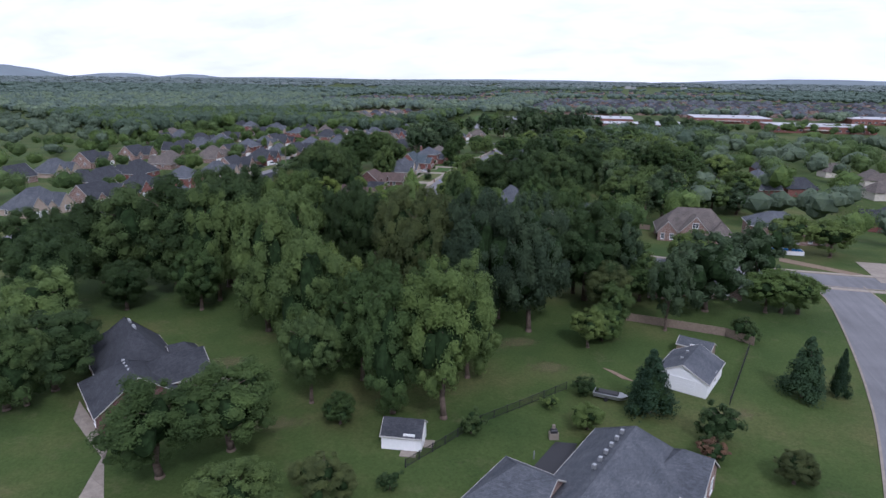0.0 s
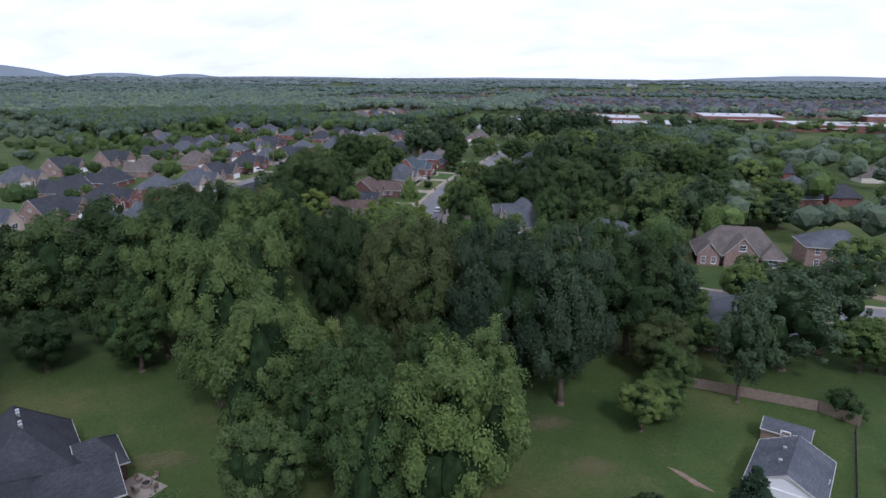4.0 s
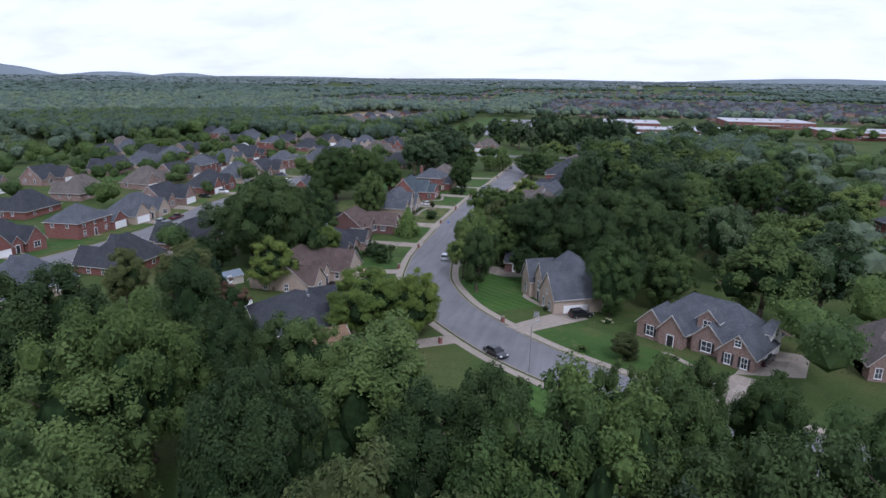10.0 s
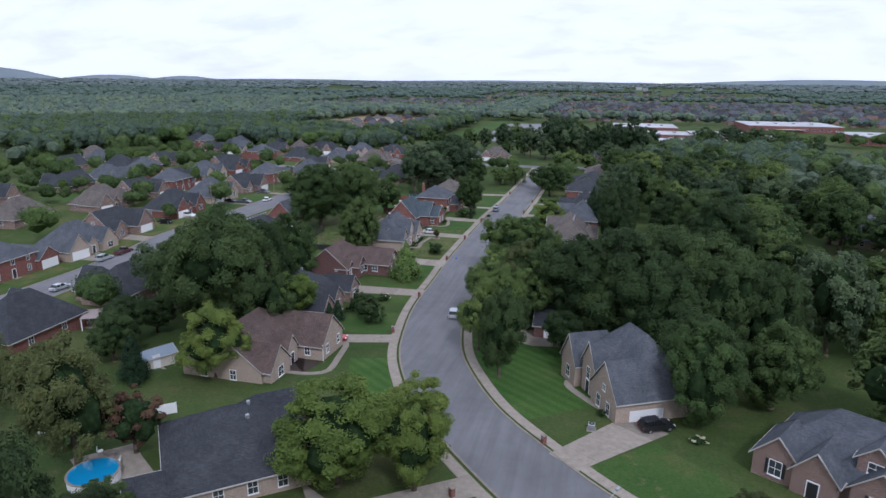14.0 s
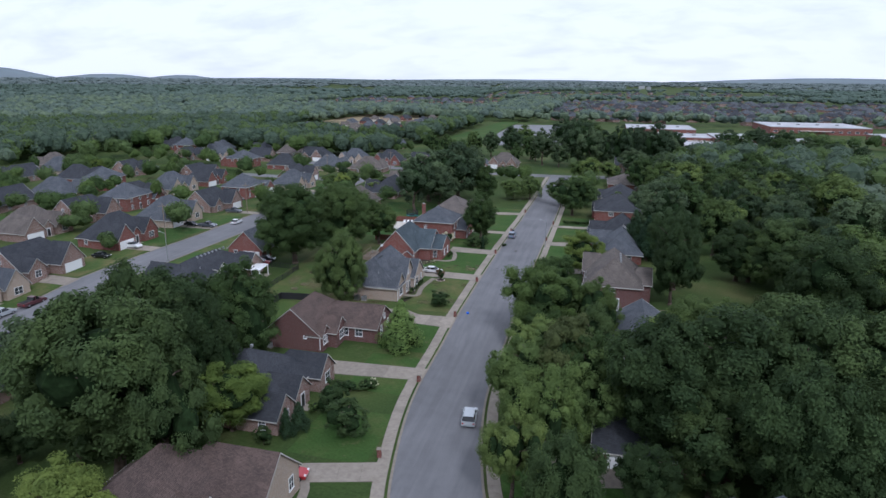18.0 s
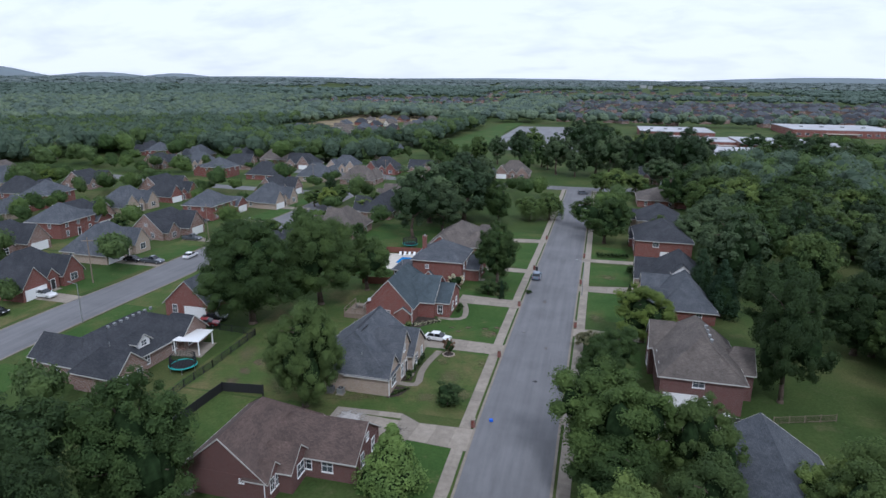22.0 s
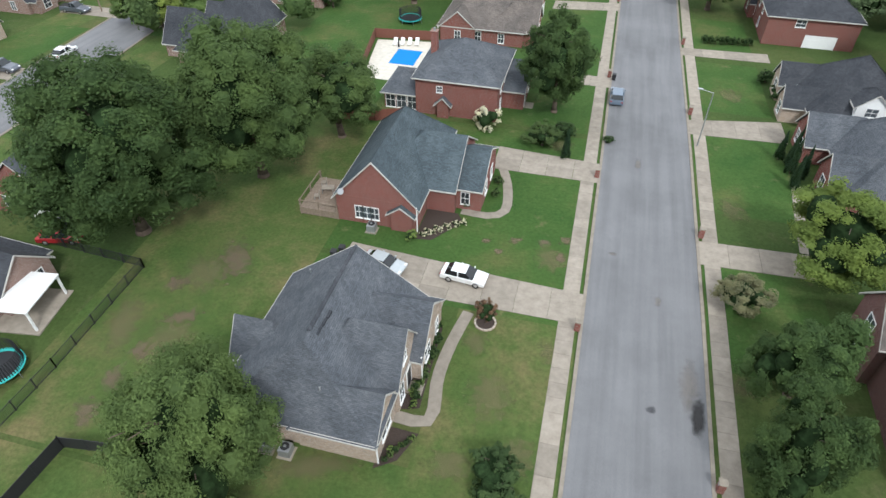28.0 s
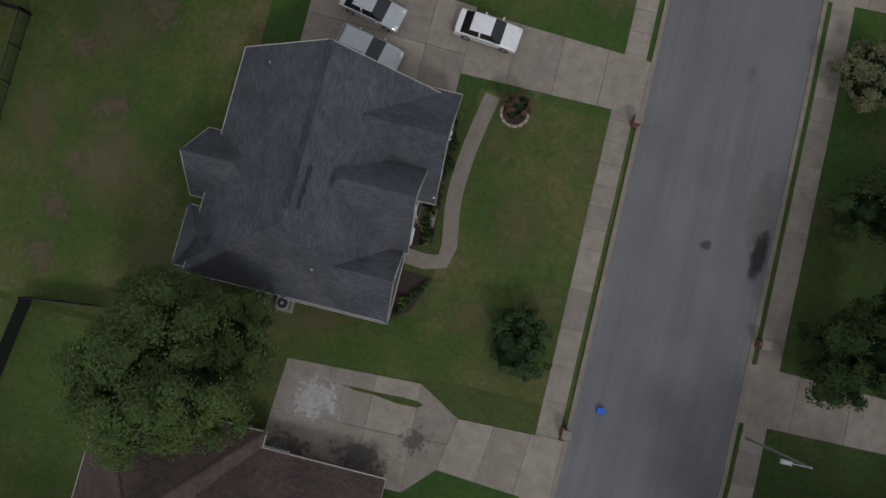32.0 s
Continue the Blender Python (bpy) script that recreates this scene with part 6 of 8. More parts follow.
driveway([[(8.0, -36.6), (22.0, -42.8), (23.0, -35.2), (8.0, -33.2)], [(22.0, -42.8), (29.6, -41.0), (27.0, -33.8), (23.0, -35.2)]])
driveway([[(130, -119), (137, -119), (140, -98), (132, -98)]])
driveway([[(-1.0, -206.6), (2.0, -210.8), (13.0, -217.6), (11.0, -214.6)], [(11.0, -214.6), (13.0, -217.6), (20.5, -226.0), (16.6, -226.5)]], "winding pale concrete driveway to the lawn house")
driveway([[(10.0, -195.4), (15.2, -197.4), (16.0, -194.0), (11.4, -192.8)], [(13.4, -197.0), (15.2, -197.4), (20.8, -203.0), (18.8, -203.6)]], "small concrete patio and path at the house corner")
PIT = thing("fire_pit", "round stone fire pit on the concrete patio", "fire pit", at=on_ground(13.7, -194.6, 0, 0.06))
part("ring", Shape().tube((0, 0, 0), (0, 0, 0.42), 0.6, 0.56, 16), CURB, PIT)
part("bowl", Shape().tube((0, 0, 0.40), (0, 0, 0.44), 0.44, 0.44, 16), RUBBER, PIT, "sooty black bowl")
for k in range(9):
    y = (61, 88, 34, 142, 6, -12, 116, -62, 166)[k]
    driveway([[(-108.0, y - 6.4), (-95.0, y - 6.4), (-95.0, y - 2.4), (-108.0, y - 1.6)]], "reddish-tan driveway of the western street")


def path(points, width, label):
    rows = catmull(points, 1.2)
    solo("garden_path", strip(rows, -width / 2, width / 2, 0.055, 0.1), CONCRETE, label, "path", kind="structure")


path([(-16.0, 25.2), (-16.7, 21), (-16.9, 17.2), (-16.4, 13.8), (-17.0, 12.7), (-19.4, 12.7)], 1.1, "curved concrete path to the tan house door")
path([(-17.2, 50), (-15.9, 46), (-15.4, 41.6), (-17.0, 40.1), (-20.2, 40.2)], 1.1, "concrete path to the red house steps")
path([(-13, -50), (-10.6, -52), (-9.4, -58), (-8.6, -64), (-11, -66.2), (-15, -66.6)], 1.1, "concrete path round the brown-roofed house")
path([(16.4, 42), (16.8, 48), (17.4, 54.8)], 1.1, "narrow concrete path along the lawn")
path([(-24.4, -9.9), (-21, -9.6), (-17.6, -9.2)], 1.1, "concrete path to the dark brick porch")
path([(32.5, -53), (29.0, -57.4), (32.6, -63.2), (36.3, -67.0)], 1.2, "concrete path along the grey-roofed house")
path([(62.8, -97.8), (60.0, -90), (55.5, -84)], 1.1, "concrete path past the shuttered windows")
flat([(-19.9, 13.2), (-17.6, 13.9), (-17.9, 23.0), (-20.4, 23.0)], 0.045, MULCH, "flower_bed", "dark mulch bed with small green shrubs", "flower bed", "")
flat([(-19.6, 7.9), (-18.0, 9.0), (-17.0, 11.6), (-19.8, 11.7)], 0.045, MULCH, "flower_bed", "dark mulch bed edged with stone", "flower bed", "")
flat([(-24.0, 34.2), (-22.2, 34.4), (-19.6, 38.2), (-20.4, 39.6), (-24.0, 39.6)], 0.045, MULCH, "flower_bed", "mulch bed with flowers at the red house", "flower bed", "")
for k in range(16):
    tree("blossom", -23.4 + 0.27 * k + 0.2 * math.sin(k * 2.3), 34.9 + 0.22 * k + 0.35 * math.sin(k * 4.1), 0.5, 0.34, "flowers along the red house")
flat([(-19.2, -50.0), (-15.5, -66.0), (-12.0, -66.0), (-11.0, -61.0), (-17.4, -61.0)], 0.045, MULCH, "flower_bed", "mulch bed below the tan brick wall", "flower bed", "")
PUDDLE = Mat("wet_asphalt", 0.12, 0, 0.5).color((0.03, 0.03, 0.032)).m


def stain(mat, x, y, rx, ry, turn=0.0, dz=0.026, label="", name="bare_patch", category="soil"):
    """A thin patch with an irregular, thinning edge that lies on the ground."""
    c, s = math.cos(radians(turn)), math.sin(radians(turn))
    v, f = [(0, 0, dz)], []
    for ring in (0.5, 1.0):
        for k in range(20):
            a = 6.28319 * k / 20
            px, py = ring * rx * math.cos(a), ring * ry * math.sin(a)
            wx, wy = x + px * c - py * s, y + px * s + py * c
            v.append((ring * math.cos(a), ring * math.sin(a), gz(wx, wy) - gz(x, y) + dz))
    f = [(0, 1 + k, 1 + (k + 1) % 20) for k in range(20)] + [(1 + k, 21 + k, 21 + (k + 1) % 20, 1 + (k + 1) % 20) for k in range(20)]
    ob = solo(name, mesh_of(name, v, f, mat), None, label, category, kind="structure")
    ob.matrix_basis = Matrix.Translation((x, y, gz(x, y))) @ Matrix.Rotation(radians(turn), 4, "Z") @ Matrix.Diagonal((rx, ry, 1, 1))


def stain_mat(name, c, cover=0.9, rough=0.95, wobble=1.1):
    a = Mat(name, rough, 0, 0.2)
    a.color(a.ramp(a.noise(3.0, 5, 0.7, True), (0.3, mul(c, 0.8)), (0.7, mul(c, 1.2))))
    g = a.n.new("ShaderNodeVectorMath")
    g.operation = "LENGTH"
    flatten = a.n.new("ShaderNodeMapping")
    flatten.inputs["Scale"].default_value = (1, 1, 0)
    a.l.new(a.coords(), flatten.inputs["Vector"])
    a.l.new(flatten.outputs[0], g.inputs[0])
    edge = a.math("ADD", a.math("SUBTRACT", 0.62, g.outputs["Value"]), a.math("MULTIPLY", a.math("SUBTRACT", a.noise(1.5, 6, 0.72, True), 0.5), wobble))
    fac = a.ramp(edge, (0.0, (0, 0, 0)), (0.38, (cover, cover, cover)))
    clear, mixer = a.n.new("ShaderNodeBsdfTransparent"), a.n.new("ShaderNodeMixShader")
    a.l.new(fac, mixer.inputs[0])
    a.l.new(clear.outputs[0], mixer.inputs[1])
    a.l.new(a.b.outputs[0], mixer.inputs[2])
    a.l.new(mixer.outputs[0], a.n["Material Output"].inputs[0])
    return a.m


DIRT = stain_mat("bare_dirt", (0.15, 0.112, 0.074), 0.62, 0.95, 2.2)
STRAW = stain_mat("dry_turf", (0.15, 0.135, 0.066), 0.5, 0.95, 1.9)
SILT = stain_mat("pale_silt", (0.215, 0.19, 0.165), 0.42)
DAMP = stain_mat("damp_concrete", (0.105, 0.10, 0.09), 0.6, 0.7, 2.6)
WORN = stain_mat("bleached_concrete", (0.42, 0.40, 0.37), 0.85, 0.95, 1.4)
PATCHED = stain_mat("dark_asphalt", (0.09, 0.09, 0.095), 0.7)
WET = stain_mat("wet_asphalt", (0.03, 0.028, 0.027), 0.95, 0.25, 0.7)
stain(SILT, 4.0, 21.5, 1.5, 5.2, -3, 0.040, "brownish silt stain on the asphalt", "silt_patch", "stain")
stain(WET, 4.6, 18.6, 1.0, 3.6, -4, 0.046, "dark wet puddle in the gutter", "puddle", "puddle")
stain(PATCHED, 0.9, 18.4, 0.8, 0.6, 0, 0.040, "dark tar spot on the asphalt", "tar_patch", "stain")
for x, y, rx, ry in ((-3.2, 37, 0.8, 0.5), (1.4, 31, 0.6, 1.2), (-1.0, 55, 0.8, 2.0)):
    stain(SILT, x, y, rx, ry, 0, 0.040, "pale worn spot on the asphalt", "worn_patch", "stain")
stain(WORN, -22.8, 1.6, 4.2, 3.4, 10, 0.075, "bleached pale patch on the driveway", "pale_patch", "stain")
for x, y, rx, ry in ((-24.0, -2.2, 3.2, 1.8), (-19.0, -1.6, 3.4, 2.0), (-15.5, 0.6, 1.6, 2.0)):
    stain(DAMP, x, y, rx, ry, 0, 0.070, "damp dark stain on the driveway", "damp_patch", "stain")
for x, y, rx, ry in ((-43.7, 13.6, 1.2, 1.3), (-44.0, 10.4, 1.3, 1.9), (-44.2, 6.8, 1.4, 1.6), (-45.1, 21.9, 1.5, 1.4), (-42.0, 18.0, 2.0, 1.3), (-41, 26.5, 2.2, 4.0), (-13.4, 36.5, 0.9, 0.7), (-10.4, 37.0, 0.9, 0.7), (-8.2, 37.8, 1.0, 0.8), (-8.4, 34.8, 0.9, 1.1), (-16.4, 35.8, 0.7, 0.6), (-14.8, 34.4, 0.8, 0.6)):
    stain(DIRT, x, y, rx * 1.3, ry * 1.3, 30, 0.03, "bare reddish-brown soil in the lawn")
for x, y, rx, ry in ((-41.5, 14.5, 3.2, 5.5), (-43, 24, 3.5, 4.0), (-9.4, 34.6, 2.2, 2.8), (-9.0, 11.6, 1.8, 2.4), (-12.2, 16.5, 2.6, 3.6), (-14.6, 21.8, 1.5, 2.0), (-8.0, 22.2, 1.2, 2.0), (-24, 7.0, 5.0, 1.4), (-36, 8, 3.0, 4.0), (-47, 16, 2.2, 5), (-14, 9.5, 2.6, 2.0), (8.6, 22.5, 1.8, 1.6), (9.6, 48, 2.0, 3.0), (12, 78, 2.4, 3.4), (-11, 57, 2.5, 2.0), (-12, 80.5, 2.6, 2.4), (-11.5, -20, 2.6, 2.2), (12, -190, 6, 3), (28, -205, 7, 2.5), (62, -178, 5, 3), (88, -186, 5, 2.2), (56, -170, 5, 3)):
    stain(STRAW, x, y, rx * 1.25, ry * 1.25, 20, 0.027, "patch of dry straw-coloured turf in the lawn", "dry_patch", "lawn")
flat([(114, -99), (129, -112), (126, -113.5), (113, -104)], 0.06, SOIL, "bare_earth", "bare brown earth bank above the kerb", "earth", thick=0.1)
flat([(70.4, -176.0), (72.0, -176.6), (75.2, -179.6), (73.2, -179.0)], 0.05, SOIL, "bare_earth", "pale strip of bare earth on the lawn", "earth", thick=0.05)


# ---- cars ----
def paint(name, c):
    a = Mat(name, 0.28, 0.25, 0.5)
    a.b.inputs["Coat Weight"].default_value = 0.5
    a.b.inputs["Coat Roughness"].default_value = 0.08
    return a.color(a.ramp(a.noise(3, 3), (0.3, mul(c, 0.94)), (0.7, mul(c, 1.05)))).m


PAINT = {"white": paint("white_car_paint", (0.8, 0.8, 0.79)), "silver": paint("silver_car_paint", (0.42, 0.45, 0.46)), "black": paint("black_car_paint", (0.018, 0.019, 0.022)), "grey": paint("grey_car_paint", (0.10, 0.11, 0.13)), "blue": paint("blue_grey_car_paint", (0.14, 0.18, 0.23)), "red": paint("red_car_paint", (0.38, 0.025, 0.03)), "maroon": paint("maroon_car_paint", (0.10, 0.03, 0.035))}


def car_stock(color, form):
    """A car with its nose along +x, standing on its wheels."""
    words = {"sedan": "four-door car", "suv": "sport utility car", "pickup": "pickup truck"}[form]
    e = thing("car", "parked %s %s on pavement or driveway" % ({"blue": "blue-grey"}.get(color, color), words), "car")
    mat = PAINT[color]
    half = 0.9 if form == "sedan" else 0.97
    L, belt, top = {"sedan": (2.3, 0.92, 1.45), "suv": (2.35, 1.08, 1.74), "pickup": (2.8, 1.1, 1.8)}[form]
    side = [(-L, 0.35), (-L - 0.04, 0.62), (-L + 0.06, belt - 0.02), (-L * 0.55, belt + 0.03), (L * 0.38, belt), (L * 0.85, belt - 0.16), (L, 0.62), (L - 0.04, 0.33)]
    v, f = [], []
    for y, k in ((-half, 0.94), (-half * 0.86, 1.0), (half * 0.86, 1.0), (half, 0.94)):
        for x, z in side:
            inset = 1.0 if abs(y) < half else 0.985
            zz = z if abs(y) < half else (z - 0.05 if z > 0.7 else z)
            v.append((x * inset, y, zz))
    n = len(side)
    for r in range(3):
        f += [(r * n + i, r * n + (i + 1) % n, (r + 1) * n + (i + 1) % n, (r + 1) * n + i) for i in range(n)]
    f += [tuple(range(n))[::-1], tuple(range(3 * n, 4 * n))]
    part("body", Shape().add(v, f), mat, e)
    if form == "sedan":
        cab = [(-L * 0.80, belt), (-L * 0.50, top - 0.05), (L * 0.12, top), (L * 0.48, belt)]
    elif form == "suv":
        cab = [(-L * 0.95, belt), (-L * 0.80, top - 0.06), (L * 0.05, top), (L * 0.42, belt)]
    else:
        cab = [(-L * 0.20, belt), (-L * 0.15, top - 0.03), (L * 0.16, top), (L * 0.42, belt)]
    v = []
    for (x, z) in cab:
        w = half * (0.93 if z <= belt + 0.01 else 0.74)
        v += [(x, -w, z), (x, w, z)]
    cabin = part("cabin", Shape().add(v, [(0, 2, 4, 6), (7, 5, 3, 1), (0, 1, 3, 2), (4, 5, 7, 6), (2, 3, 5, 4)]), CAR_GLASS, e, "dark tinted windows")
    r0, r1 = cab[1], cab[2]
    part("car_roof", Shape().add([(r0[0] - 0.05, -half * 0.76, r0[1]), (r1[0] + 0.05, -half * 0.76, r1[1]), (r1[0] + 0.05, half * 0.76, r1[1]), (r0[0] - 0.05, half * 0.76, r0[1]), (r0[0] + 0.1, -half * 0.66, r0[1] + 0.05), (r1[0] - 0.1, -half * 0.66, r1[1] + 0.05), (r1[0] - 0.1, half * 0.66, r1[1] + 0.05), (r0[0] + 0.1, half * 0.66, r0[1] + 0.05)],
         [(4, 5, 6, 7), (0, 1, 5, 4), (1, 2, 6, 5), (2, 3, 7, 6), (3, 0, 4, 7), (3, 2, 1, 0)]), mat, cabin)
    for k in (-1, 1):
        p = Shape()
        x = (cab[1][0] + cab[2][0]) / 2
        part("pillar", p.box(x - 0.05, x + 0.05, k * half * 0.84 - 0.1, k * half * 0.84 + 0.1, belt - 0.02, top - 0.02), mat, cabin)
        part("mirror", Shape().box(L * 0.32, L * 0.32 + 0.12, k * (half + 0.1) - 0.1, k * (half + 0.1) + 0.1, belt, belt + 0.16, bev=0.03), mat, e)
        part("headlight", Shape().box(L - 0.25, L - 0.02, k * half * 0.72 - 0.16, k * half * 0.72 + 0.16, 0.62, 0.78, bev=0.03), LAMP_CLEAR, e)
        part("tail_light", Shape().box(-L - 0.02, -L + 0.15, k * half * 0.78 - 0.13, k * half * 0.78 + 0.13, 0.7, 0.9, bev=0.03), LAMP_RED, e)
        for x in (-L * 0.6, L * 0.62):
            w = part("wheel", Shape().tube((x, k * (half - 0.22), 0.33), (x, k * (half + 0.01), 0.33), 0.33, 0.33, 14), RUBBER, e)
            part("rim", Shape().tube((x, k * (half + 0.0), 0.33), (x, k * (half + 0.025), 0.33), 0.21, 0.19, 10), CHROME, w)
    if form == "pickup":
        part("load_bed", Shape().box(-L + 0.12, -L * 0.25, -half * 0.8, half * 0.8, belt + 0.01, belt + 0.05), RUBBER, e)
    return e


CARS = {}


def car(color, form, x, y, rz):
    m = on_ground(x, y, rz, 0.06)
    if (color, form) not in CARS:
        CARS[color, form] = car_stock(color, form)
        CARS[color, form].matrix_basis = m
    else:
        copy_thing(CARS[color, form], m)


for row in (("white", "sedan", -17.4, 29.4, -5), ("silver", "sedan", -25.7, 29.1, -12), ("silver", "suv", -25.2, 26.0, -12), ("blue", "suv", -4.4, 72.2, 90), ("grey", "sedan", -4.5, 155, 90), ("silver", "suv", 4.6, -31.5, 96), ("red", "sedan", -13.4, -50.6, 10), ("black", "sedan", 28.6, -94.0, -42),
            ("black", "suv", 41.4, -69.4, 28), ("black", "pickup", 71.2, -84.0, 60), ("black", "sedan", 26, -37, 75), ("black", "sedan", -103.6, 57.0, 0), ("grey", "pickup", -98.0, 57.2, 0), ("white", "sedan", -92.6, 64.5, 92), ("black", "sedan", -60.8, 27.5, 15), ("red", "sedan", -60.6, 24.6, 15),
            ("silver", "suv", -94.3, -17, 88), ("maroon", "pickup", -93.8, -10.5, 90), ("white", "suv", -102, 29.2, 0), ("black", "sedan", -103.2, 19.2, 5), ("grey", "pickup", -105, 82.6, 0), ("white", "pickup", 27.0, 12.0, 178), ("grey", "suv", 2.0, 205, 20), ("silver", "sedan", -85.6, -40, 88), ("grey", "sedan", -118, 106, 40), ("white", "sedan", -110.5, -66, 0), ("white", "suv", 8.2, 190, 90)):
    car(*row)


# ---- mailboxes, lamps, fences ----
def mailbox_stock():
    e = thing("mailbox", "brick pillar mailbox beside the pavement", "mailbox", "mailboxes along the street")
    part("pillar", Shape().box(-0.26, 0.26, -0.26, 0.26, -0.1, 1.15), BRICK_RED, e)
    part("cap", Shape().box(-0.32, 0.32, -0.32, 0.32, 1.15, 1.25, bev=0.04), CURB, e)
    part("box_door", Shape().box(0.26, 0.29, -0.12, 0.12, 0.8, 1.05), METAL, e)
    return e


BOX = mailbox_stock()
for i, (x, y, rz) in enumerate(((-5.85, 25.6, 0), (-5.8, 50.9, 0), (-5.8, 79.9, 0), (-5.85, 116, 0), (-5.8, 3.6, 0), (-5.75, -21.9, 0), (5.85, 42.2, 180), (5.85, 12.6, 180), (5.85, 70.4, 180), (5.85, 97.0, 180), (-4.6, -43.4, 10), (18.6, -91.6, 50), (27.2, -77.6, 220))):
    m = on_ground(x, y, rz)
    if i == 0:
        BOX.matrix_basis = m
    else:
        copy_thing(BOX, m)


def lamp_stock():
    e = thing("street_lamp", "tall grey street lamp with a short arm", "street lamp", "street lamps")
    part("pole", Shape().tube((0, 0, -0.2), (0, 0, 7.6), 0.09, 0.06, 10), METAL, e)
    part("arm", Shape().tube((0, 0, 7.5), (1.5, 0, 7.9), 0.045, 0.035, 8), METAL, e)
    part("lamp_head", Shape().box(1.3, 1.95, -0.14, 0.14, 7.82, 7.98, bev=0.04), METAL, e)
    part("base", Shape().tube((0, 0, -0.1), (0, 0, 0.5), 0.14, 0.11, 10), METAL, e)
    return e


LAMP = lamp_stock()
LAMP.matrix_basis = on_ground(34.6, -98.6, 60)
for x, y, rz in ((6.4, 61.5, 180), (6.4, 6.2, 180), (6.4, 128, 180), (-83.8, 82, 180), (-84.0, 20, 180), (-84, -30, 180)):
    copy_thing(LAMP, on_ground(x, y, rz))


def power_pole(x, y):
    e = thing("utility_pole", "wooden utility pole with a crossarm", "utility pole", at=on_ground(x, y, 20))
    part("pole", Shape().tube((0, 0, -0.5), (0, 0, 10.5), 0.15, 0.1, 8), WOOD, e)
    part("crossarm", Shape().box(-1.2, 1.2, -0.06, 0.06, 9.6, 9.75), WOOD, e)
    for k in (-1.1, 0, 1.1):
        part("insulator", Shape().tube((k, 0, 9.75), (k, 0, 9.95), 0.05, 0.04, 6), METAL, e)


for x, y in ((-100, 40), (-100.5, 84), (-62, 150), (-118, 190), (-205, 190), (-300, 230), (-92, 215), (-70, 208), (-58, 250)):
    power_pole(x, y)


def fence(points, tall, mat, label, style="bars", bay=2.4):
    wire = "wire" in label
    e = thing("fence", label, "fence")
    for (ax, ay), (bx, by) in zip(points, points[1:]):
        a, b = Vector((ax, ay)), Vector((bx, by))
        n = max(1, round((b - a).length / bay))
        for i in range(n + 1):
            p = a.lerp(b, i / n)
            part("post", Shape().box(p.x - 0.05, p.x + 0.05, p.y - 0.05, p.y + 0.05, gz(p.x, p.y) - 0.2, gz(p.x, p.y) + tall + 0.08), mat, e)
        for i in range(n):
            p, q = a.lerp(b, i / n), a.lerp(b, (i + 1) / n)
            zp, zq = gz(p.x, p.y), gz(q.x, q.y)
            side = Vector((q.y - p.y, p.x - q.x)).normalized() * 0.02
            rails = (0.15, tall - 0.08) if style == "bars" else ()

            def slab(u0, u1, z0, z1):
                c, d = p.lerp(q, u0), p.lerp(q, u1)
                zc, zd = zp + (zq - zp) * u0, zp + (zq - zp) * u1
                return [(c.x - side.x, c.y - side.y, zc + z0), (d.x - side.x, d.y - side.y, zd + z0), (d.x + side.x, d.y + side.y, zd + z0), (c.x + side.x, c.y + side.y, zc + z0),
                        (c.x - side.x, c.y - side.y, zc + z1), (d.x - side.x, d.y - side.y, zd + z1), (d.x + side.x, d.y + side.y, zd + z1), (c.x + side.x, c.y + side.y, zc + z1)]

            box = [(3, 2, 1, 0), (4, 5, 6, 7), (0, 1, 5, 4), (1, 2, 6, 5), (2, 3, 7, 6), (3, 0, 4, 7)]
            for z in rails:
                part("rail", Shape().add(slab(0, 1, z, z + 0.05), box), mat, e)
            if style == "bars":
                bars = Shape()
                for k in range(1, 14):
                    if wire:
                        bars.add(slab(k / 14 - 0.002, k / 14 + 0.002, 0.08, tall), box)
                    else:
                        part("bar", Shape().add(slab(k / 14 - 0.004, k / 14 + 0.004, 0.08, tall), box), mat, e)
                if wire:
                    part("wire_mesh", bars, mat, e)
            else:
                part("board_panel", Shape().add(slab(0.01, 0.99, 0.05, tall), box), mat, e)


fence([(-50.5, -8), (-49.6, 10), (-49.6, 23.0), (-62, 23.8)], 1.3, FENCE_DARK, "dark metal bar fence round the patio garden")
fence([(-45.7, -9), (-43.7, 3.6), (-37.4, 4.4), (-36.4, 2.6)], 1.5, FENCE_DARK, "black solid board fence at the lawn corner", "boards")
fence([(-43.3, 69.2), (-46.3, 85.6), (-35.4, 87.0)], 1.7, plain("redwood_fence", (0.15, 0.06, 0.04), 0.8), "reddish wooden board fence round the pool", "boards")
fence([(-42.0, 56.2), (-36.4, 57.0), (-33.0, 58.4)], 1.7, plain("redwood_panel", (0.16, 0.06, 0.04), 0.8), "reddish wooden board fence behind the house", "boards")
fence([(-35.4, -93.6), (-28.2, -89.2), (-22.0, -83.6)], 1.6, WHITE, "white vinyl panel fence behind the patio", "boards")
fence([(-16.0, -113.6), (-5.8, -104.9)], 1.7, WHITE, "white vinyl panel fence between two houses", "boards")
fence([(74.5, -155.6), (91.4, -158.4), (95.5, -161.2)], 1.6, WOOD, "weathered wooden board fence across the gardens", "boards")
fence([(48, -209.5), (54.7, -197.5), (65.2, -184.8)], 1.2, FENCE_DARK, "dark wire garden fence on the slope")
fence([(88.0, -183.2), (94.4, -163.0)], 1.2, FENCE_DARK, "dark wire fence beside the white garage")
fence([(71, -66), (84, -70.5)], 1.6, WOOD, "brown wooden board fence between gardens", "boards")
fence([(33.5, 14.6), (42, 17.5)], 1.1, WOOD, "low wooden rail fence in the back garden")


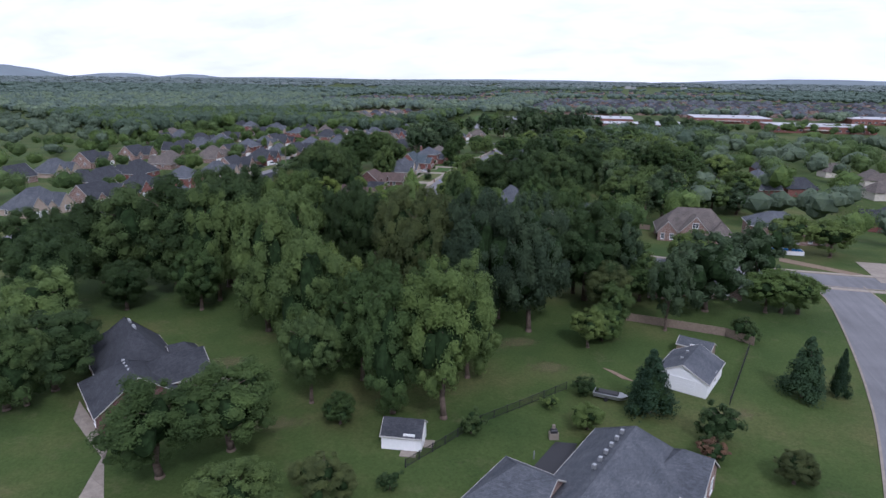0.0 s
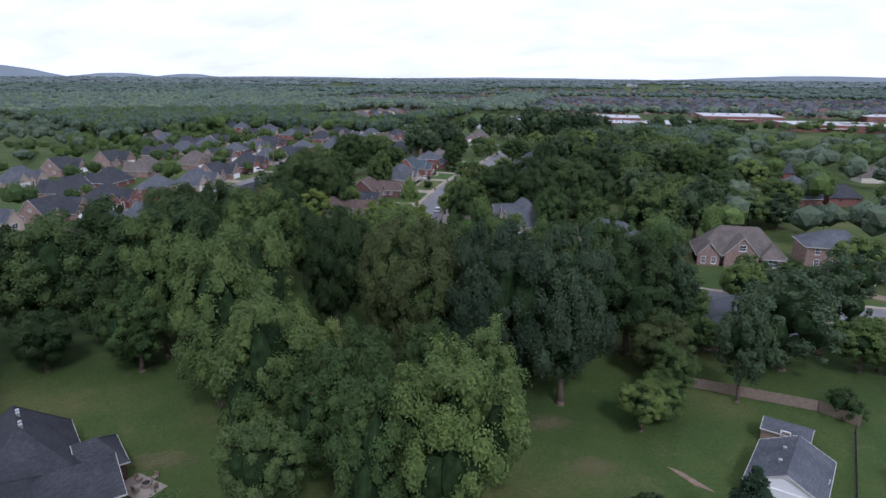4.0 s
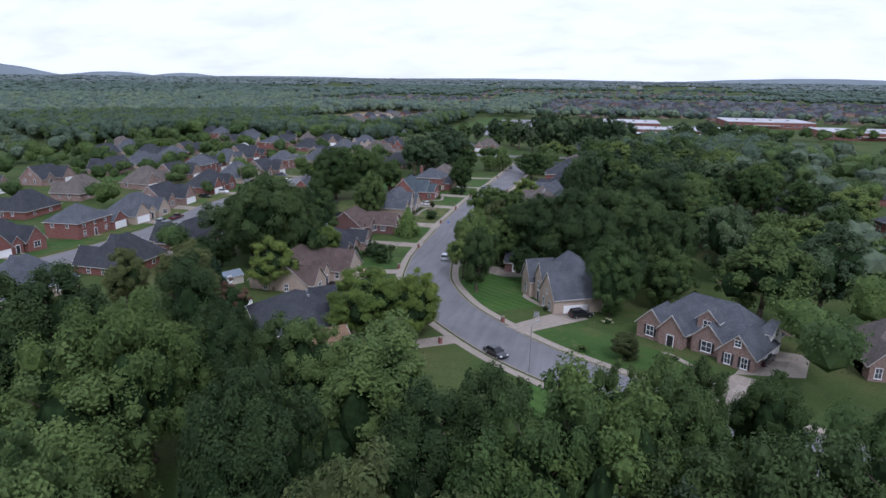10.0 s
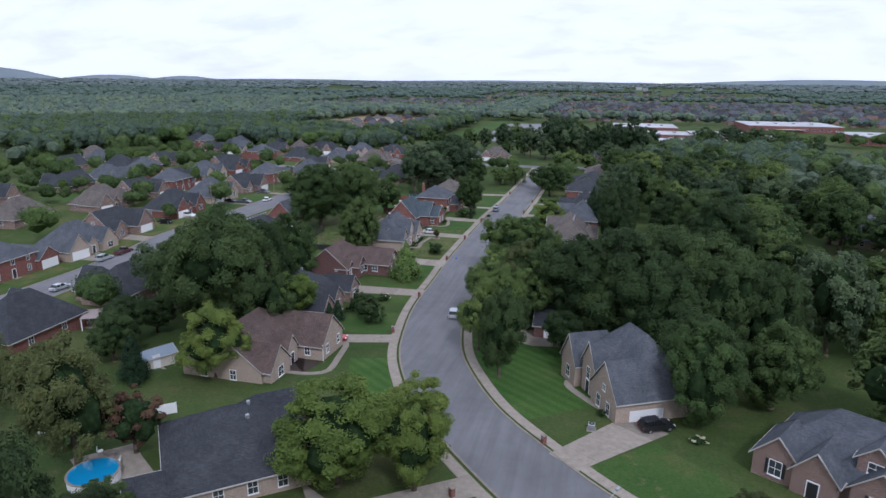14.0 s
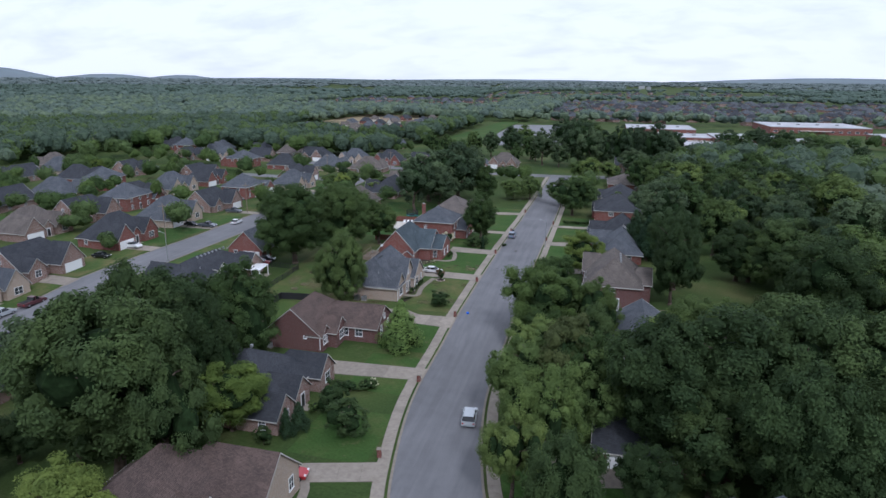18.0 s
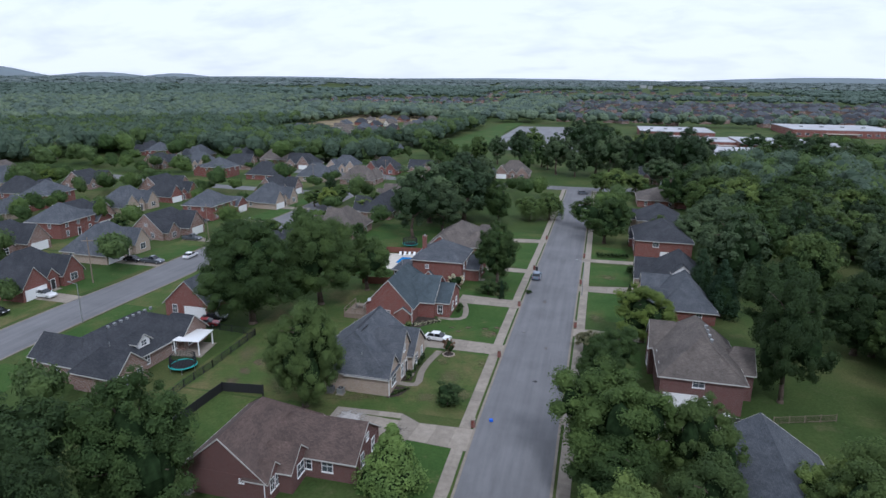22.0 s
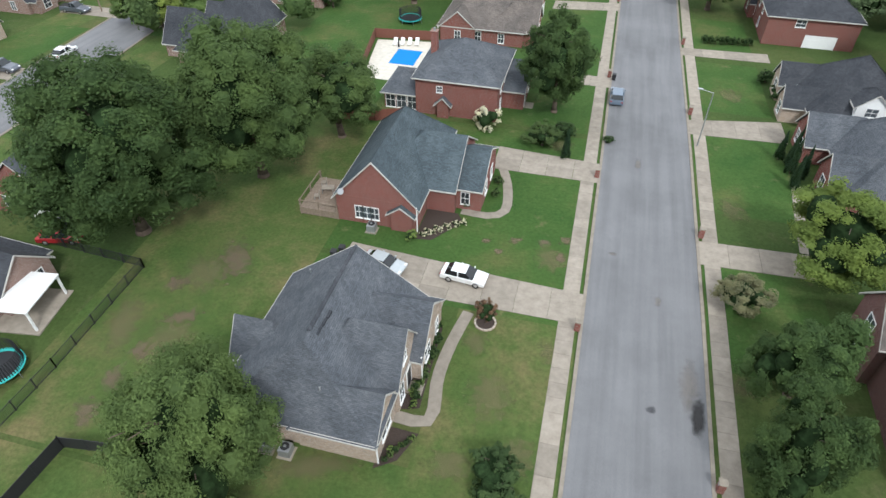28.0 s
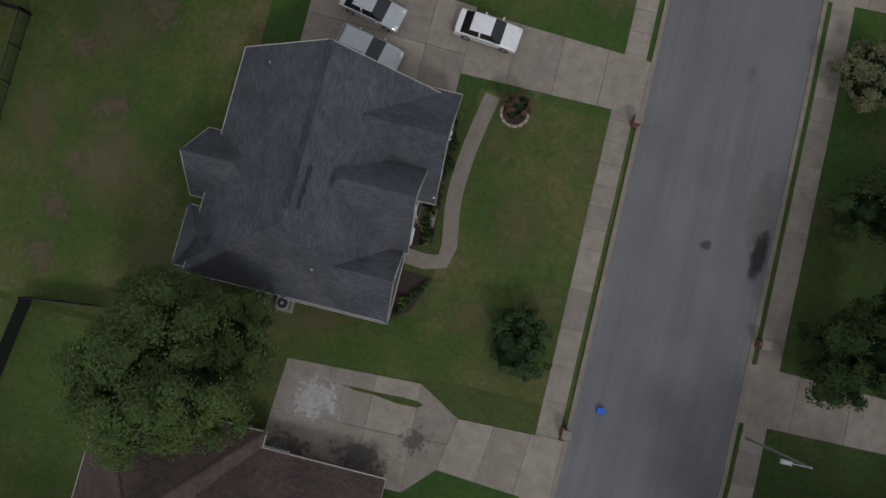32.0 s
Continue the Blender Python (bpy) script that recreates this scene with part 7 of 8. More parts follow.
# ---- back-garden things ----
def trampoline(x, y, label):
    e = thing("trampoline", label, "trampoline", at=on_ground(x, y))
    n = 28
    v = [(math.cos(6.2832 * i / n) * r, math.sin(6.2832 * i / n) * r, z) for r, z in ((2.15, 0.86), (1.75, 0.88), (1.75, 0.82), (2.15, 0.80)) for i in range(n)]
    f = [(k * n + i, k * n + (i + 1) % n, ((k + 1) % 4) * n + (i + 1) % n, ((k + 1) % 4) * n + i) for k in range(4) for i in range(n)]
    part("rim_pad", Shape().add(v, f), TEAL, e, "teal padded rim")
    part("mat", Shape().tube((0, 0, 0.80), (0, 0, 0.83), 1.78, 1.78, 28), BLACK, e, "black jumping mat")
    for i in range(6):
        a = 6.2832 * i / 6
        leg = part("leg", Shape().tube((2.05 * math.cos(a), 2.05 * math.sin(a), -0.05), (2.05 * math.cos(a), 2.05 * math.sin(a), 0.82), 0.04, 0.04, 6), METAL, e)
        ring = Shape()
        for k in range(9):
            c = a + 6.2832 / 6 * k / 9
            ring.tube((2.0 * math.cos(c), 2.0 * math.sin(c), 0.84), (1.9 * math.cos(c), 1.9 * math.sin(c), 2.4), 0.05, 0.05, 4)
        part("net", ring, BLACK, leg, "black safety net")
        part("net_pole", Shape().tube((2.1 * math.cos(a), 2.1 * math.sin(a), 0.8), (2.1 * math.cos(a), 2.1 * math.sin(a), 2.5), 0.025, 0.025, 6), BLACK, leg)


trampoline(-53.8, 8.4, "round trampoline with teal rim and black mat")
trampoline(-42.6, 94.6, "round garden trampoline on the back lawn")


def patio_cover(x, y, rz, mat, label):
    e = thing("patio_cover", label, "patio cover", at=on_ground(x, y, rz))
    part("roof_panel", Shape().box(-2.3, 2.3, -2.6, 2.6, 2.5, 2.66, bev=0.04), mat, e)
    for a in (-2.1, 2.1):
        for b in (-2.4, 2.4):
            part("post", Shape().box(a - 0.09, a + 0.09, b - 0.09, b + 0.09, -0.1, 2.5), WHITE, e)
    part("floor_slab", Shape().box(-2.6, 2.6, -2.9, 2.9, -0.1, 0.1), CONCRETE, e)


patio_cover(-56.6, 15.2, 8, WHITE, "white flat patio roof on four posts")
patio_cover(-59.0, -57.5, 30, plain("faded_awning", (0.30, 0.25, 0.23), 0.8), "faded pinkish awning on four white posts")


def deck(x, y):
    e = thing("deck", "raised wooden deck with railing at the red house", "deck", at=on_ground(x, y))
    for k in range(10):
        part("board", Shape().box(-2.3 + 0.46 * k, -1.86 + 0.46 * k, -3.0, 3.0, 0.95, 1.0), WOOD, e)
    for a, b in ((-2.2, -2.9), (2.2, -2.9), (-2.2, 2.9), (-2.2, 0), (0, -2.9)):
        part("post", Shape().box(a - 0.07, a + 0.07, b - 0.07, b + 0.07, -0.2, 1.95), WOOD, e)
    part("rail", Shape().box(-2.3, 2.3, -2.95, -2.85, 1.85, 1.95), WOOD, e)
    part("rail", Shape().box(-2.3, -2.2, -3.0, 3.0, 1.85, 1.95), WOOD, e)
    part("skirt", Shape().box(-2.3, 2.3, -2.98, -2.93, 0.1, 0.95), WOOD, e)


deck(-35.4, 38.2)


def garden_seat(x, y, z, rz, mat):
    e = thing("garden_chair", "low garden chair with a plain seat and back", "chair", "garden chairs", at=on_ground(x, y, rz, z))
    part("seat", Shape().box(-0.3, 0.3, -0.3, 0.3, 0.36, 0.46, bev=0.03), mat, e)
    part("backrest", Shape().box(-0.34, -0.26, -0.3, 0.3, 0.46, 0.95, bev=0.03), mat, e)
    for a in (-0.26, 0.26):
        for b in (-0.26, 0.26):
            part("leg", Shape().box(a - 0.03, a + 0.03, b - 0.03, b + 0.03, 0, 0.36), METAL, e)


for x, y in ((-36.6, 39.8), (-36.4, 37.2), (-34.4, 40.2)):
    garden_seat(x, y, 1.0, 200, CURB)
for x, y, rz in ((12.4, -194.2, 0), (13.4, -195.9, 80), (15.0, -194.9, 170), (13.9, -193.4, 260)):
    garden_seat(x, y, 0.06, rz, WOOD)
for x, y, rz in ((-24, -95, 40), (-22.4, -97.2, 130), (-20.4, -96.2, 210)):
    garden_seat(x, y, 0.05, rz, WHITE)


def table(x, y, z, label):
    e = thing("garden_table", label, "table", at=on_ground(x, y, 15, z))
    part("tabletop", Shape().box(-0.7, 0.7, -0.45, 0.45, 0.68, 0.73, bev=0.02), CURB, e)
    for a in (-0.6, 0.6):
        for b in (-0.36, 0.36):
            part("leg", Shape().box(a - 0.03, a + 0.03, b - 0.03, b + 0.03, 0, 0.68), METAL, e)


table(-35.6, 38.6, 1.0, "grey garden table on the wooden deck")
table(-22.2, -95.2, 0.05, "grey garden table on the patio")
flat([(-26.5, -97), (-19, -101.5), (-14.5, -97.0), (-22, -92.0)], 0.05, CONCRETE, "patio", "pale concrete patio behind the fence", "patio")
flat([(-45.6, 84.9), (-42.9, 69.8), (-36.0, 69.6), (-35.2, 86.3)][::-1], 0.05, SIDING, "pool_deck", "pale concrete deck round the pool", "pool deck")
WATER = Mat("pool_water", 0.05, 0, 0.6).color((0.03, 0.22, 0.55)).m
pool = thing("swimming_pool", "blue swimming pool in a pale deck", "swimming pool", at=on_ground(-38.6, 77.6))
part("coping", Shape().box(-2.4, 2.4, -4.0, 4.0, -0.2, 0.10), SIDING, pool)
part("water", Shape().box(-2.1, 2.1, -3.7, 3.7, 0.0, 0.115), WATER, pool, "clear blue water")
deck_pool = thing("swimming_pool", "blue above-ground pool beside a wooden deck", "swimming pool", at=on_ground(117, -93.5))
part("rim", Shape().box(-4.0, 4.0, -1.6, 1.6, -0.1, 1.1), WHITE, deck_pool)
part("water", Shape().box(-3.8, 3.8, -1.4, 1.4, 1.0, 1.115), WATER, deck_pool, "clear blue water")


def lounger(x, y, rz):
    e = thing("sun_lounger", "white sun lounger on the pool deck", "sun lounger", "sun loungers by the pool", at=on_ground(x, y, rz, 0.05))
    part("mattress", Shape().box(-0.9, 0.4, -0.32, 0.32, 0.28, 0.38, bev=0.03), WHITE, e)
    part("backrest", Shape().add([(0.4, -0.32, 0.3), (0.4, 0.32, 0.3), (0.95, 0.32, 0.75), (0.95, -0.32, 0.75), (0.4, -0.32, 0.4), (0.4, 0.32, 0.4), (0.9, 0.32, 0.82), (0.9, -0.32, 0.82)], [(0, 1, 2, 3), (7, 6, 5, 4), (0, 4, 5, 1), (1, 5, 6, 2), (2, 6, 7, 3), (3, 7, 4, 0)]), WHITE, e)
    for a in (-0.8, 0.5):
        for b in (-0.28, 0.28):
            part("leg", Shape().box(a - 0.03, a + 0.03, b - 0.03, b + 0.03, 0, 0.29), METAL, e)


for k in range(4):
    lounger(-42.0 + 1.2 * k, 83.6 + 0.3 * k, 100)
umb = thing("parasol", "closed dark parasol by the pool", "parasol", at=on_ground(-40.4, 80.6))
part("pole", Shape().tube((0, 0, 0), (0, 0, 2.6), 0.03, 0.03, 8), METAL, umb)
part("canopy", Shape().tube((0, 0, 0.9), (0, 0, 2.5), 0.17, 0.05, 8), BLACK, umb)
part("foot", Shape().tube((0, 0, 0), (0, 0, 0.12), 0.28, 0.24, 12), CURB, umb)


def ac_unit(x, y):
    e = thing("air_conditioner", "grey air-conditioning unit on a concrete pad", "air conditioner", "air conditioners", at=on_ground(x, y))
    part("pad", Shape().box(-0.62, 0.62, -0.62, 0.62, -0.1, 0.08), CONCRETE, e)
    part("cabinet", Shape().box(-0.46, 0.46, -0.46, 0.46, 0.08, 0.95, bev=0.05), METAL, e)
    fan = part("fan_guard", Shape().tube((0, 0, 0.95), (0, 0, 0.99), 0.36, 0.36, 18), FENCE_DARK, e)
    part("hub", Shape().tube((0, 0, 0.99), (0, 0, 1.03), 0.12, 0.12, 10), METAL, fan)


for x, y in ((-28.1, 7.55), (-26.5, 7.5), (-28.9, 34.4), (-35.2, -16.4), (33.0, -72.0), (23.0, 70.2)):
    ac_unit(x, y)
ring = thing("tree_ring", "stone-edged ring bed round a bare young tree", "flower bed", at=on_ground(-14.2, 24.3))
for k in range(14):
    a = 6.2832 * k / 14
    part("stone", Shape().box(-0.19, 0.19, -0.1, 0.1, -0.1, 0.16, Matrix.Translation((0.95 * math.cos(a), 0.95 * math.sin(a), 0)) @ Matrix.Rotation(a + 1.571, 4, "Z"), bev=0.03), BRICK_TAN, ring)
part("soil", Shape().tube((0, 0, -0.1), (0, 0, 0.08), 0.9, 0.86, 18), MULCH, ring)
tree("russet", -14.2, 24.3, 3.0, 1.1)


def bin_stock(x, y):
    e = thing("wheelie_bin", "dark wheeled rubbish bin", "bin", "bins", at=on_ground(x, y))
    part("body", Shape().add([(-0.24, -0.24, 0.08), (0.24, -0.24, 0.08), (0.24, 0.24, 0.08), (-0.24, 0.24, 0.08), (-0.3, -0.3, 0.98), (0.3, -0.3, 0.98), (0.3, 0.3, 0.98), (-0.3, 0.3, 0.98)], [(3, 2, 1, 0), (4, 5, 6, 7), (0, 1, 5, 4), (1, 2, 6, 5), (2, 3, 7, 6), (3, 0, 4, 7)]), FENCE_DARK, e)
    part("lid", Shape().box(-0.32, 0.32, -0.33, 0.33, 0.98, 1.06, bev=0.03), FENCE_DARK, e)
    for k in (-0.22, 0.22):
        part("wheel", Shape().tube((k - 0.03, 0.28, 0.1), (k + 0.03, 0.28, 0.1), 0.1, 0.1, 10), RUBBER, e)


for x, y in ((-30.6, 30.0), (-31.2, 29.2), (-27.6, -1.6), (-26.8, -1.4), (-5.1, 79.0), (8.2, -35)):
    bin_stock(x, y)
crate = thing("recycling_box", "small blue recycling box on the road edge", "box", at=on_ground(-3.7, 5.6, 10, 0.03))
part("box", Shape().box(-0.25, 0.25, -0.2, 0.2, 0, 0.3), plain("blue_plastic", (0.02, 0.12, 0.6), 0.5), crate)
dish = thing("satellite_dish", "grey satellite dish on the brick wall", "satellite dish", at=Matrix.Translation((-32.3, 35.2, 4.2)))
part("bracket", Shape().tube((0, 0.1, 0), (0, -0.35, 0.1), 0.03, 0.03, 6), METAL, dish)
part("reflector", Shape().tube((0, -0.35, 0.1), (0.05, -0.42, 0.14), 0.34, 0.36, 14), METAL, dish)
boat = thing("boat_trailer", "covered low boat on a trailer in the garden", "boat", at=on_ground(71.4, -186.2, -10))
part("hull", Shape().add([(-2.2, -0.7, 0.4), (1.4, -0.7, 0.4), (2.4, 0, 0.55), (1.4, 0.7, 0.4), (-2.2, 0.7, 0.4), (-2.3, -0.9, 1.0), (1.6, -0.9, 1.0), (2.8, 0, 1.1), (1.6, 0.9, 1.0), (-2.3, 0.9, 1.0)], [(4, 3, 2, 1, 0), (5, 6, 7, 8, 9), (0, 1, 6, 5), (1, 2, 7, 6), (2, 3, 8, 7), (3, 4, 9, 8), (4, 0, 5, 9)]), METAL, boat)
part("cover", Shape().box(-2.1, 1.2, -0.6, 0.6, 1.0, 1.22, bev=0.1), FENCE_DARK, boat)
for k in (-0.85, 0.85):
    part("wheel", Shape().tube((-0.4, k - 0.09, 0.3), (-0.4, k + 0.09, 0.3), 0.3, 0.3, 12), RUBBER, boat)
grill = thing("garden_grill", "stone barbecue beside the back patio", "barbecue", at=on_ground(64.4, -198.6, 15))
part("base", Shape().box(-0.6, 0.6, -0.4, 0.4, 0, 0.9), CURB, grill)
part("hood", Shape().box(-0.45, 0.45, -0.35, 0.35, 0.9, 1.35, bev=0.12), FENCE_DARK, grill)
part("chimney", Shape().box(-0.2, 0.2, 0.1, 0.4, 1.3, 1.8), CURB, grill)
flat([(62.5, -205.6), (66.4, -206.4), (67.4, -199.0), (64.7, -199.4)], 0.05, FENCE_DARK, "patio", "dark paved patio behind the bungalow", "patio")

pool = thing("above_ground_pool", "round above-ground pool with blue water behind the fence", "pool", at=on_ground(-20.6, -99.6))
part("pool_wall", Shape().tube((0, 0, -0.1), (0, 0, 1.1), 2.7, 2.7, 26), WHITE, pool)
part("rim", Shape().tube((0, 0, 1.08), (0, 0, 1.16), 2.8, 2.8, 26), CURB, pool)
part("water", Shape().tube((0, 0, 1.1), (0, 0, 1.18), 2.55, 2.55, 26), plain("pool_water", (0.02, 0.22, 0.42), 0.08, spec=0.6), pool, "clear blue water")
tree("shrub", -4.9, 59.4, 0.9, 0.9)
# low planting along the houses: shrubs, hedges, cypresses
BEDS = [("bush", -18.4, 15.0, 0.8, 0.5), ("shrub", -18.2, 17.2, 0.9, 0.6), ("shrub", -17.9, 19.4, 1.0, 0.6), ("shrub", -17.9, 21.0, 1.0, 0.6), ("bush", -18.6, 9.6, 0.7, 0.4), ("shrub", -18.7, 22.4, 1.0, 0.6), ("bush", -24.4, 34.0, 1.1, 0.8), ("shrub", -19.8, 41.0, 1.2, 0.8), ("shrub", -17.0, 44.0, 1.1, 0.7), ("shrub", -17.2, 46.6, 1.1, 0.7), ("blossom", -21.0, 58.6, 3.4, 2.0), ("shrub", -13.2, 56.5, 3.2, 2.6), ("conifer", 17.0, 59.2, 5.2, 0.75), ("conifer", 18.6, 62.8, 5.4, 0.75), ("conifer", 18.2, 56.8, 5.0, 0.75), ("shrub", 17.6, 84.4, 2.0, 1.4), ("shrub", 18.2, 78.6, 1.8, 1.3)]
for row in BEDS:
    tree(*row)
for k in range(13):
    tree("shrub" if k % 3 else "bush", -18.2 + 0.25 * math.sin(k * 2.1), 13.9 + 0.74 * k, 0.75 + 0.2 * (k % 3), 0.42 + 0.08 * (k % 2), "shrubs along the tan brick wall")
for k in range(6):
    tree("bush" if k % 2 else "shrub", -18.9 + 0.3 * k, 8.8 + 0.45 * k, 0.5, 0.34, "plants in the stone-edged bed")
BEDS_TWO = [("shrub", -20.2, -44.6, 2.4, 1.5), ("conifer", -18.2, -42.2, 4.6, 1.5), ("bush", -17.4, -35.0, 1.6, 1.3), ("shrub", -17.6, -30.6, 1.5, 1.2), ("shrub", -15.2, -27.6, 1.5, 1.6), ("shrub", -12.8, -26.2, 1.5, 1.7), ("blossom", -12.2, -25.6, 1.6, 0.9), ("shrub", -22.6, -8.0, 1.1, 0.9), ("shrub", -20.6, -7.6, 1.0, 0.9), ("shrub", 56.8, -88.4, 1.2, 0.9), ("shrub", 60.5, -89.6, 1.2, 0.9), ("bush", 49.5, -89.8, 1.5, 1.2), ("shrub", 63.8, -92.4, 1.1, 0.9), ("blossom", 46.4, -71.6, 0.9, 1.2), ("shrub", 34.2, -67.6, 1.0, 0.7), ("bush", 31.8, -57.6, 1.1, 0.8), ("shrub", 92, -93, 1.4, 1.1), ("shrub", 99, -93, 1.4, 1.1)]
for row in BEDS_TWO:
    tree(*row)
for k in range(9):
    tree("shrub", 9.4 + 0.95 * k, 98.4 + 0.1 * k, 1.5, 0.75, "clipped hedge")

# trees of the gardens further off
HOUSES = [o.matrix_basis.translation.copy() for o in bpy.data.objects if o.parent is None and o.get("category") in ("house", "garage", "shed")]
ROADS = [np.array([(r[0], r[1]) for r in rows[::4]]) for rows in (MAIN, WEST, SIDE, CROSS, NORTHWEST, SCHOOLWAY)]


def clear_of(x, y, house=13.0, street=10.5):
    if any((h.x - x) ** 2 + (h.y - y) ** 2 < house * house for h in HOUSES):
        return False
    return all(((r - (x, y)) ** 2).sum(1).min() > street ** 2 for r in ROADS)


def in_any(x, y, boxes):
    return any(a <= x <= b and c <= y <= d for a, b, c, d in boxes)


OPEN = [(-112, 70, 228, 640), (60, 330, 290, 640), (-62, 8, -60, 70), (-50, 95, -240, -100), (-60, -38, 40, 110), (-85, -60, 0, 60), (-60, 62, -130, 10), (-60, 36, 10, 130), (36, 56, 20, 60)]
made, hedgerow = 0, []
while made < 250:
    x, y = rnd.uniform(-290, 260), rnd.uniform(-140, 330)
    if in_any(x, y, OPEN) or not clear_of(x, y, 11.5, 11.0):
        continue
    east = x > 34
    if not east and y < 240 and rnd.random() < 0.3:
        continue
    tall = rnd.uniform(11, 17) if east or y > 230 else rnd.uniform(6, 13)
    if 34 < x < 125 and -60 < y < 200:
        tree(rnd.choice(("mid_oak", "mid_oak", "mid_ash", "mid_ash", "mid_maple")), x, y, tall * 1.12, tall * rnd.uniform(0.42, 0.52))
    else:
        hedgerow.append((x, y, tall, tall * rnd.uniform(0.36, 0.46)))
    made += 1
for _ in range(900):
    x, y = rnd.uniform(-260, -60), rnd.uniform(30, 330)
    if len(hedgerow) < 390 and clear_of(x, y, 10.0, 8.0):
        hedgerow.append((x, y, rnd.uniform(4, 10.5), rnd.uniform(1.9, 4.3)))
for _ in range(70):
    x = rnd.uniform(56, 330)
    hedgerow.append((x, rnd.uniform(288, 306) if x < 150 else rnd.uniform(400, 462), rnd.uniform(8, 13), rnd.uniform(3.5, 6)))
for x, y, tall in ((-62, 300, 16), (-50, 292, 17), (-38, 300, 20), (-24, 288, 15), (-14, 262, 22), (-4, 256, 17), (6, 262, 27), (13, 254, 24), (20, 258, 22), (31, 256, 25), (40, 262, 24), (48, 254, 27), (54, 266, 22), (-78, 286, 15), (-92, 300, 16), (62, 250, 15), (-30, 262, 13), (-20, 280, 12)):
    tree("mid_oak" if tall > 16 else "mid_ash", x, y, tall, tall * 0.36)


# ---- far woods ----
def woods(name, spots, leaves, leaf, mat, label, seed, clumps=3, core=0.78, inner=False):
    r = np.random.RandomState(seed)
    V, F, count = [], [], 0
    iv, iff = ICO1
    iff = np.array(iff)
    verts, faces3, faces4 = [], [], []
    for x, y, tall, rad in spots:
        z0 = gz(x, y)
        for k in range(clumps):
            a = r.uniform(0, 6.28)
            off = rad * (0.0 if k == 0 else 0.5)
            c = np.array([x + off * math.cos(a), y + off * math.sin(a), z0 + tall * (0.60 if k == 0 else r.uniform(0.40, 0.72))])
            size = rad * (0.85 if k == 0 else r.uniform(0.5, 0.7))
            v = iv * r.uniform(0.82, 1.16, (len(iv), 1)) * np.array([size, size, tall * 0.40 * size / rad]) * core + c
            verts.append(v)
            faces3.append(iff + count)
            count += len(v)
            n = leaves
            d = r.normal(size=(n, 3))
            d[:, 2] = np.abs(d[:, 2]) - 0.25
            d /= np.linalg.norm(d, axis=1)[:, None]
            p = c + d * np.array([size, size, tall * 0.42 * size / rad]) * r.uniform(0.72, 1.12, (n, 1))
            nor = d + r.normal(scale=0.5, size=(n, 3))
            nor /= np.linalg.norm(nor, axis=1)[:, None]
            t = np.cross(nor, r.normal(size=(n, 3)))
            t /= np.linalg.norm(t, axis=1)[:, None] + 1e-9
            b = np.cross(nor, t)
            s = leaf * r.uniform(0.6, 1.4, (n, 1))
            verts.append(np.stack([p - t * s, p - b * s * 0.7, p + t * s, p + b * s * 0.7], 1).reshape(-1, 3))
            faces4.append(np.arange(4 * n).reshape(-1, 4) + count)
            count += 4 * n
    f = [tuple(q) for q in np.concatenate(faces3).tolist()] + [tuple(q) for q in np.concatenate(faces4).tolist()]
    few = sum(len(q) for q in faces3)
    solo(name, mesh_of(name, np.concatenate(verts), f, [mat, CORE_SHADE], [1 if inner else 0] * few + [0] * (len(f) - few)), None, label, "woods", kind="stuff")


AHEAD, RIGHT = Vector((-0.247, 0.969)), Vector((0.969, 0.247))
BARE = [(-112, 70, 228, 640), (60, 330, 290, 640), (-290, -140, 372, 660), (-185, -112, 288, 360), (-300, 50, -300, 260)]
HOUSES = [o.matrix_basis.translation.copy() for o in bpy.data.objects if o.parent is None and o.get("category") == "house"]


ESTATES = [(-60, 640, 660, 1250), (-520, -150, 820, 1300), (500, 1100, 450, 1100), (-300, 500, 1400, 2000)]


def field(x, y):
    return noise.noise(Vector((x * 0.0016, y * 0.0030, 3.1))) > 0.30 and y > 700


def scatter(d0, d1, count, tall, wide):
    out = []
    while len(out) < count:
        d = math.sqrt(rnd.uniform(d0 * d0, d1 * d1))
        a = rnd.uniform(-0.75, 0.75)
        p = AHEAD * (d * math.cos(a)) + RIGHT * (d * math.sin(a))
        x, y = p.x, p.y - 40
        if in_any(x, y, BARE) or field(x, y) or (in_any(x, y, ESTATES) and rnd.random() < 0.88):
            continue
        if d < 1300 and not clear_of(x, y, 9.5 + d * 0.004, 9):
            continue
        t = rnd.uniform(*tall) * (0.55 if in_any(x, y, ESTATES) else 1.0)
        out.append((x, y, t, t * rnd.uniform(*wide)))
    return out


for i, mat in enumerate((LEAF_A, LEAF_B, LEAF_C)):
    woods("garden_trees", hedgerow[i::3], 190, 0.27, mat, "green trees standing between the further gardens", 80 + i, 5, 0.80)
# LEAF_HAZE, LEAF_FAR and LEAF_FARTHER bring their painted haze to the woods
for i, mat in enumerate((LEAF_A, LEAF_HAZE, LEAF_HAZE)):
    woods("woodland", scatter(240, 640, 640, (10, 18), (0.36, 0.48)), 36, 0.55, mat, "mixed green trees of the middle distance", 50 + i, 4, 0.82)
edge = []
while len(edge) < 420:
    x, y = rnd.uniform(-620, -215), rnd.uniform(-260, 330)
    if clear_of(x, y, 12, 10) and (x < -300 or y < 25 or rnd.random() < 0.2):
        t = rnd.uniform(9, 16)
        edge.append((x, y, t, t * rnd.uniform(0.4, 0.55)))
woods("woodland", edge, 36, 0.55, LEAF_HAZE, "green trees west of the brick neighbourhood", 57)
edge = []
